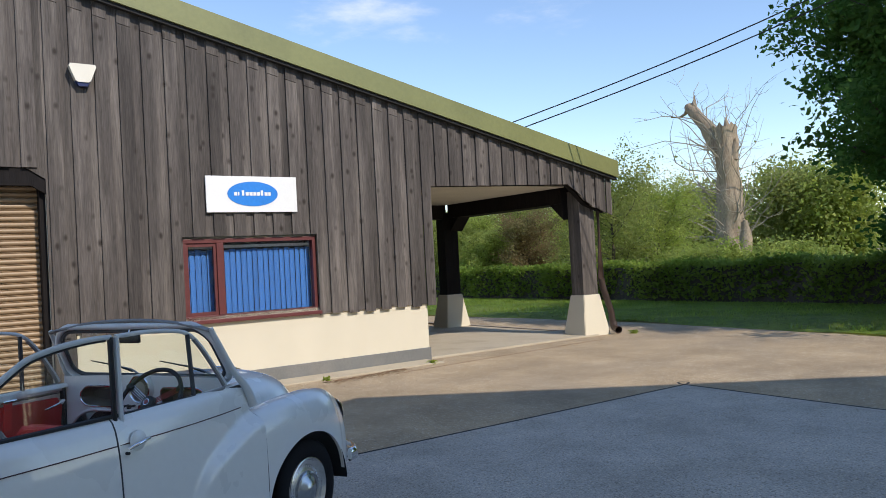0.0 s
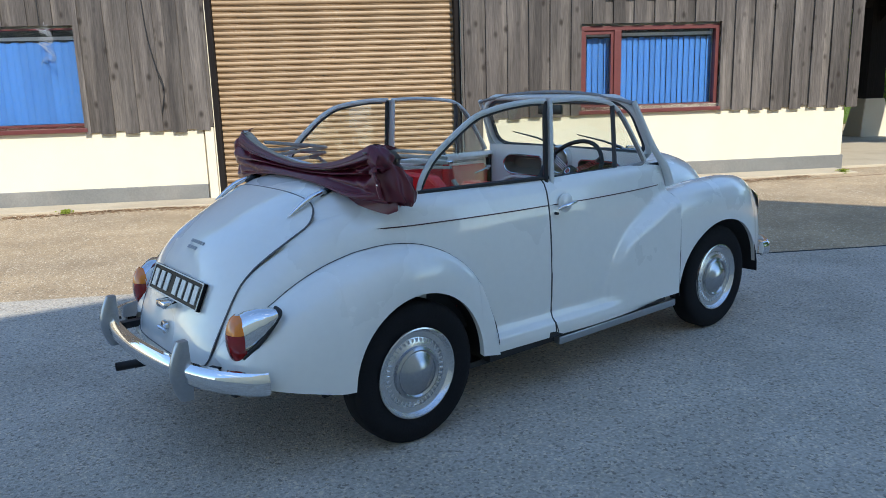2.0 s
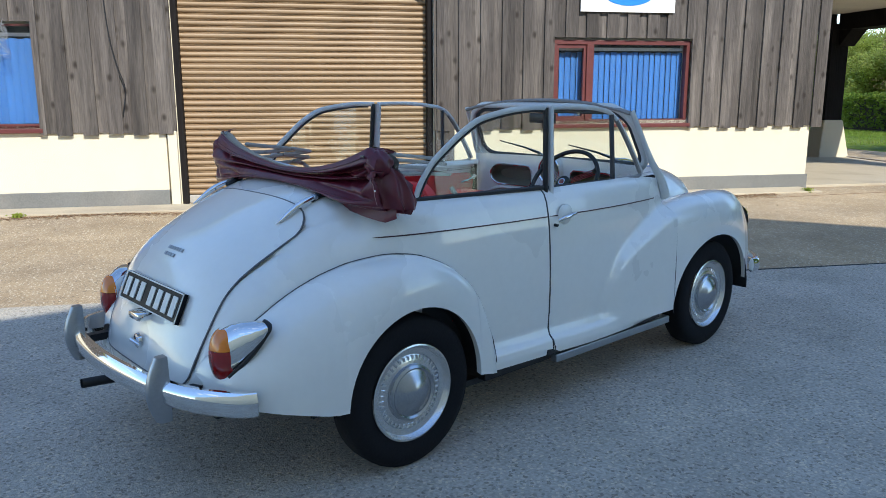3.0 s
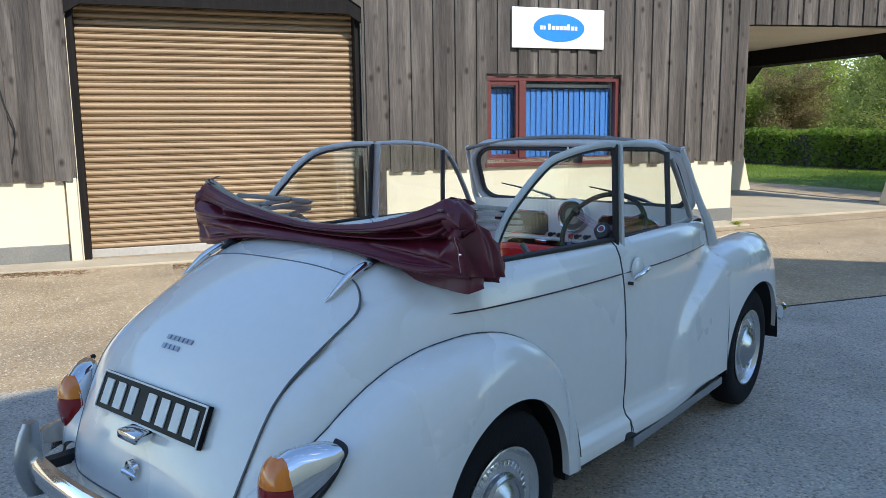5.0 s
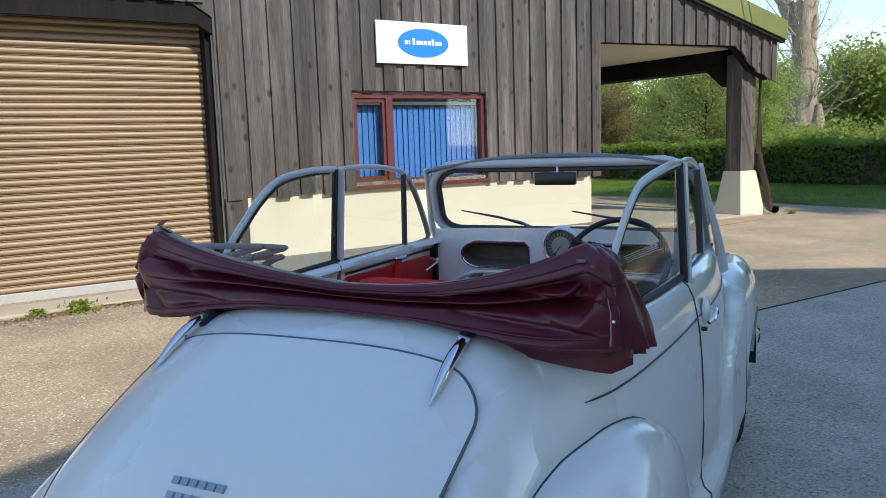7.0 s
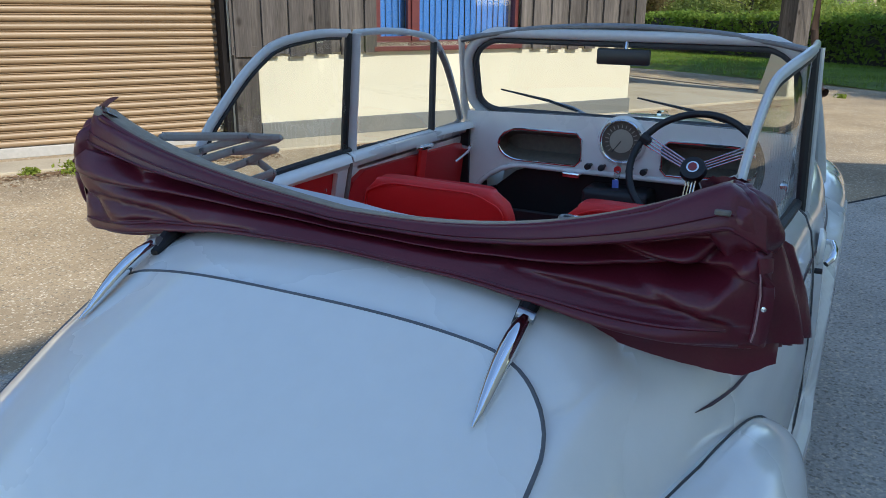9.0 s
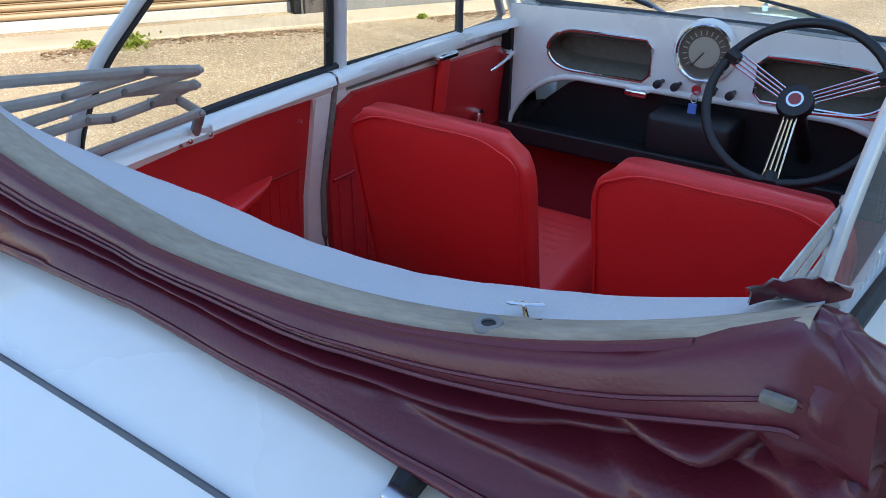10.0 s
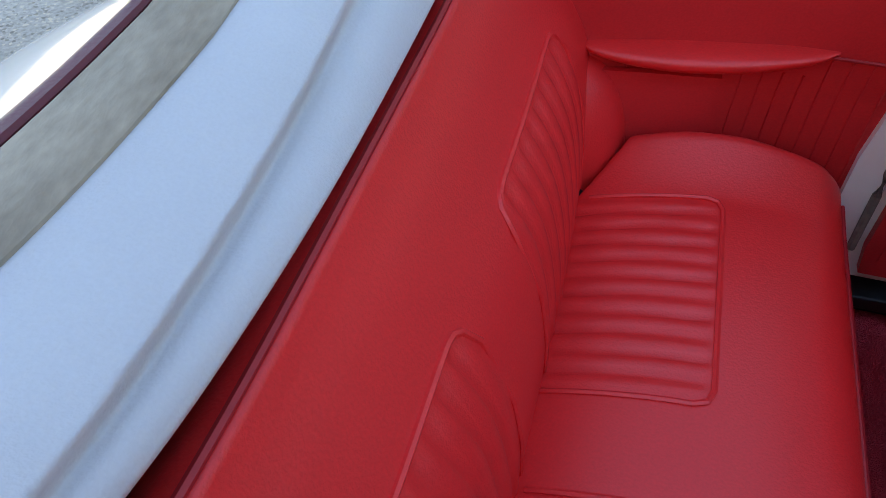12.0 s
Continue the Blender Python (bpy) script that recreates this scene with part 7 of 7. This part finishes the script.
# header rail of the hood, turned over, and the lining behind it
rail_top, lin = [], []
for k in range(41):
    y = -0.585 + 1.17 * k / 40
    rail_top.append(Vector((RAIL_X(y), y, RAIL_Z(y) - 0.002)))
rows = []
for p in rail_top:
    rows.append([p + Vector((a, 0, b)) for a, b in ((-0.034, -0.02), (-0.032, 0.004), (-0.024, 0.010), (0.0, 0.006), (0.02, -0.002), (0.030, -0.010), (0.032, -0.03), (-0.034, -0.02))])
bm = grid_mesh(rows)
part("header_rail", bm, M_RAILWOOD, hood, "weathered grey wooden header rail", smooth=True, angle=40)
part("rail_stud", lathe([(0.0055, -0.004), (0.006, 0.003), (0.010, 0.004), (0.0125, 0.001), (0.0125, -0.004)], 20, "z", origin=(-0.094, -0.372, RAIL_Z(-0.372) + 0.006)), M_GREYFRAME, hood, "rusted grey stud ring", smooth=True)
part("stud_hole", lathe([(0.0, 0.0), (0.0058, 0.0), (0.0058, -0.004)], 16, "z", origin=(-0.094, -0.372, RAIL_Z(-0.372) + 0.0075)), M_BLACKTRIM, hood)
part("rail_slot", tube(smooth_line([(-0.078, -0.388, RAIL_Z(-0.388) + 0.002), (-0.072, -0.396, RAIL_Z(-0.396)), (-0.066, -0.403, RAIL_Z(-0.403) - 0.001)], 3), 0.003, 6, flat=(1, 0.4)), M_BLACKTRIM, hood)
wing = new("wing_bolt")
wing.parent = hood
part("shank", tube([(-0.052, -0.382, 1.142), (-0.030, -0.366, 1.140)], 0.0026, 8), M_CHROME, wing, smooth=True)
part("wing_grip", tube(smooth_line([(-0.044, -0.358, 1.146), (-0.034, -0.371, 1.143), (-0.026, -0.386, 1.144)], 3), [0.0015, 0.0034, 0.0022, 0.0026, 0.0022, 0.0032, 0.0012], 8, flat=(1, 0.5)), M_CHROME, wing, smooth=True)
part("edge_binding", tube([p + Vector((-0.037, 0, 0.004)) for p in rail_top[2:-1]], 0.0065, 8), M_HOOD, hood, smooth=True)
part("clip", boxes((-0.127, -0.119, -0.592, -0.572, 1.194, 1.201), bevel=0.002), M_DOORSEAL, hood)
rows = []
for k, p in enumerate(rail_top):
    ay = abs(p.y)
    sag = 0.012 * math.sin(p.y * 9) + 0.01 * noise.noise(Vector((p.y * 6, 0, 3)))
    end = Vector((0.078 - 0.02 * max(0, (ay - 0.3) / 0.3) ** 2, p.y * 0.975, 1.030 + (0.085 if p.y < 0 else 0.035) * (ay / 0.585) ** 2))
    start = p + Vector((0.028, 0, -0.014))
    row = []
    for j in range(37):
        f = j / 36
        q = start.lerp(end, f)
        brink = 0.60 - 0.40 * p.y
        brink = min(0.80, max(0.42, brink))
        over = (0.030 - 0.020 * min(1, max(0, p.y / 0.45))) * math.sin(math.pi / 2 * min(1, f / (brink - 0.06))) ** 0.8
        under = 0.012 * math.sin(math.pi * min(1, max(0, (f - brink) / (1 - brink)))) ** 0.7
        k = min(1, max(0, (f - brink + 0.03) / 0.06))
        k = k * k * (3 - 2 * k)
        q += Vector((0.5, 0, 0.85)) * (over * (1 - k) + under * k + sag * math.sin(math.pi * f) * 0.5)
        row.append(q)
    row.append(end + Vector((-0.015, 0, -0.02)))
    row.append(end + Vector((-0.06, 0, -0.03)))
    rows.append(row)
part("lining", grid_mesh([smooth_line(r, 2) for r in rows]), M_LINING, hood, "white cloth hood lining in folds", smooth=True, angle=180)


# scissor links of the hood frame
def links(s):
    fr = new("hood_frame")
    fr.parent = hood
    chains = [[(-0.003, 0.50, 1.183), (0.238, 0.492, 1.150), (0.337, 0.481, 1.133)], [(-0.013, 0.50, 1.146), (0.096, 0.501, 1.140), (0.238, 0.497, 1.147)], [(0.030, 0.509, 1.112), (0.198, 0.503, 1.123), (0.337, 0.486, 1.131)],
              [(0.198, 0.508, 1.121), (0.339, 0.497, 1.103)], [(0.02, 0.52, 1.085), (0.132, 0.512, 1.091), (0.177, 0.511, 1.083), (0.257, 0.520, 1.085), (0.339, 0.502, 1.105)], [(0.257, 0.528, 1.085), (0.326, 0.543, 1.073), (0.361, 0.533, 1.042)], [(0.10, 0.53, 1.028), (0.361, 0.527, 1.042)]]
    if s < 0:
        chains = [[(0.0, 0.550, 1.200), (0.30, 0.553, 1.160)], [(0.02, 0.551, 1.178), (0.31, 0.553, 1.140)], [(0.05, 0.552, 1.150), (0.32, 0.555, 1.118)], [(0.08, 0.553, 1.122), (0.33, 0.555, 1.098)]]
    bars = [(p, q) for c in chains for p, q in zip(c, c[1:])]
    for a, b in bars:
        A, B = Vector((a[0], s * a[1], a[2])), Vector((b[0], s * b[1], b[2]))
        part("bar", tube([A, B], 0.0095 if s > 0 else 0.0075, 8, flat=(0.35, 1.0)), M_LINK if s > 0 else M_PALELINK, fr)
        for q in (A, B):
            part("rivet", lathe([(k1, k2) for k1, k2 in ((0.0, -0.007), (0.005, -0.006), (0.007, 0.0), (0.005, 0.006), (0.0, 0.007))], 10, "y", origin=q), M_LINK, fr)
    part("bracket", boxes((0.335, 0.41, *sorted((s * 0.560, s * 0.580)), 0.972, 1.0), bevel=0.003), M_FRAME, fr)
    part("pivot", tube([(0.363, s * 0.53, 1.04), (0.372, s * 0.568, 0.99)], 0.010, 8), M_GREYFRAME, fr)
    for x in (0.35, 0.398):
        part("screw", lathe([(0.0, s * 0.552), (0.005, s * 0.554), (0.006, s * 0.562)], 8, "y", origin=(x, 0, 0.983)), M_CHROME, fr)


sym(links)

# ---- small things about the yard ----
M_LITTER = mat("brown_leaf_litter", (0.21, 0.125, 0.065), 0.9, vary=0.5, scale=3, fine=30)
M_STRAW = mat("pale_grit", (0.50, 0.42, 0.30), 0.9, vary=0.4, scale=3, fine=30)
M_WEED = leaf_mat("weed_green", (0.30, 0.38, 0.06), (0.38, 0.43, 0.10))



apron = part("concrete_apron", boxes((-19, -0.1, -0.55, -0.03, -0.05, 0.022), bevel=0.008), M_CONC, m=SITE)
tagged(apron, "worn concrete strip along the building's foot", "pavement", kind="structure")
_rnd = random.Random(31)
for nm, mt, count, label in (("leaf_litter", M_LITTER, 5200, "brown leaf litter drifted along the concrete strip"), ("loose_grit", M_STRAW, 6500, "pale loose grit scattered over the yard")):
    q = []
    for i in range(count):
        s_ = _rnd.uniform(-14, -0.5)
        if nm == "leaf_litter":
            y_ = -0.62 - abs(_rnd.gauss(0, 0.12)) - 0.08 * math.sin(s_ * 2.1)
            if noise.noise(Vector((s_ * 0.9, 3.0, 0))) < -0.12:
                continue
            k = _rnd.uniform(0.008, 0.022)
        else:
            y_ = -0.6 - abs(_rnd.gauss(0, 1.5))
            k = _rnd.uniform(0.004, 0.011)
        a = _rnd.uniform(0, 6.28)
        c, sn = math.cos(a) * k, math.sin(a) * k
        h = _rnd.uniform(0.001, 0.008)
        q.append((Vector((s_ - c, y_ - sn, 0.002)), Vector((s_ + sn, y_ - c, h)), Vector((s_ + c, y_ + sn, 0.004 + h)), Vector((s_ - sn, y_ + c, h))))
    tagged(part(nm, leaf_mesh(q, mt), None, m=SITE), label, "litter", kind="stuff")


def weed(s_, y_, size, seed):
    rnd = random.Random(seed)
    q = []
    for i in range(int(260 * size)):
        a, r = rnd.uniform(0, 6.28), abs(rnd.gauss(0, 0.07)) * size
        leaves(q, (r * math.cos(a), r * math.sin(a), rnd.uniform(0.0, 0.09) * size), 0.035, rnd, 0.8)
    ob = part("weed", leaf_mesh(q, M_WEED), None, m=SITE @ pose(s_, y_, 0))
    tagged(ob, "small green weed tuft at the concrete edge", "weed", kind="stuff")


for s_, y_, z_, k in ((-7.25, -0.75, 1.2, 1), (-7.6, -0.62, 0.6, 2), (-10.6, -0.66, 0.5, 3), (-4.6, -0.62, 0.4, 4), (-2.2, -0.6, 0.5, 5), (-0.3, -0.5, 0.6, 6), (4.6, -0.35, 0.7, 7)):
    weed(s_, y_, z_, k)

# tangled cable over the far window, and a drop cable down the boards
cable = empty("cable_tangle", SITE, label="loose tangled grey cable hanging over the window", category="cable")
for k in range(5):
    rr = random.Random(40 + k)
    P = [(-10.74 + 0.10 * math.sin(j * 1.7 + k * 1.1) * (0.4 + 0.12 * k) + rr.uniform(-0.03, 0.03), -0.08 - 0.02 * rr.random(), 2.22 - 0.05 * j * (0.55 + 0.16 * k) + 0.05 * math.cos(j * 2.0 + k)) for j in range(9)]
    part("strand", tube(smooth_line(P, 5), 0.0024, 5), M_GREYCABLE, cable, smooth=True)
drop = empty("drop_cable", SITE, label="thin black cable running down the timber boards", category="cable")
part("strand", tube(smooth_line([(-9.62, -0.065, 4.4), (-9.6, -0.065, 3.0), (-9.57, -0.07, 2.2), (-9.5, -0.075, 1.75), (-9.42, -0.08, 1.45), (-9.47, -0.075, 1.15)], 6), 0.007, 5), M_CABLE, drop, smooth=True)
part("strand", tube(smooth_line([(-10.82, -0.065, 4.6), (-10.8, -0.065, 3.2), (-10.8, -0.07, 2.25)], 6), 0.007, 5), M_CABLE, drop, smooth=True)

# kerb along the road edge of the verge, and joints in the yard
kerb = part("road_kerb", boxes((4.02, 4.14, 0.1, 7.0, -0.02, 0.05), bevel=0.01), M_KERB, m=SITE)
tagged(kerb, "low dusty kerb beside the canopy slab", "kerb", kind="structure")
joint = empty("yard_joint", SITE, label="dark tar joint across the yard surface", category="joint", kind="structure")
for P in ([(-5.2, -4.71), (-4.6, -4.73), (-4.0, -4.715), (-2.0, -4.725), (0.40, -4.72), (0.43, -4.75), (0.38, -7.1), (0.40, -12.0)], [(-1.2, -0.9), (1.0, -0.7), (3.6, -0.5)]):
    pts = [Vector((x, y, 0.001)) for x, y in P]
    part("tar_line", tube(smooth_line(pts, 8), 0.010, 6, flat=(1.6, 0.25)), M_LITTER if len(P) == 3 else M_DARK, joint)
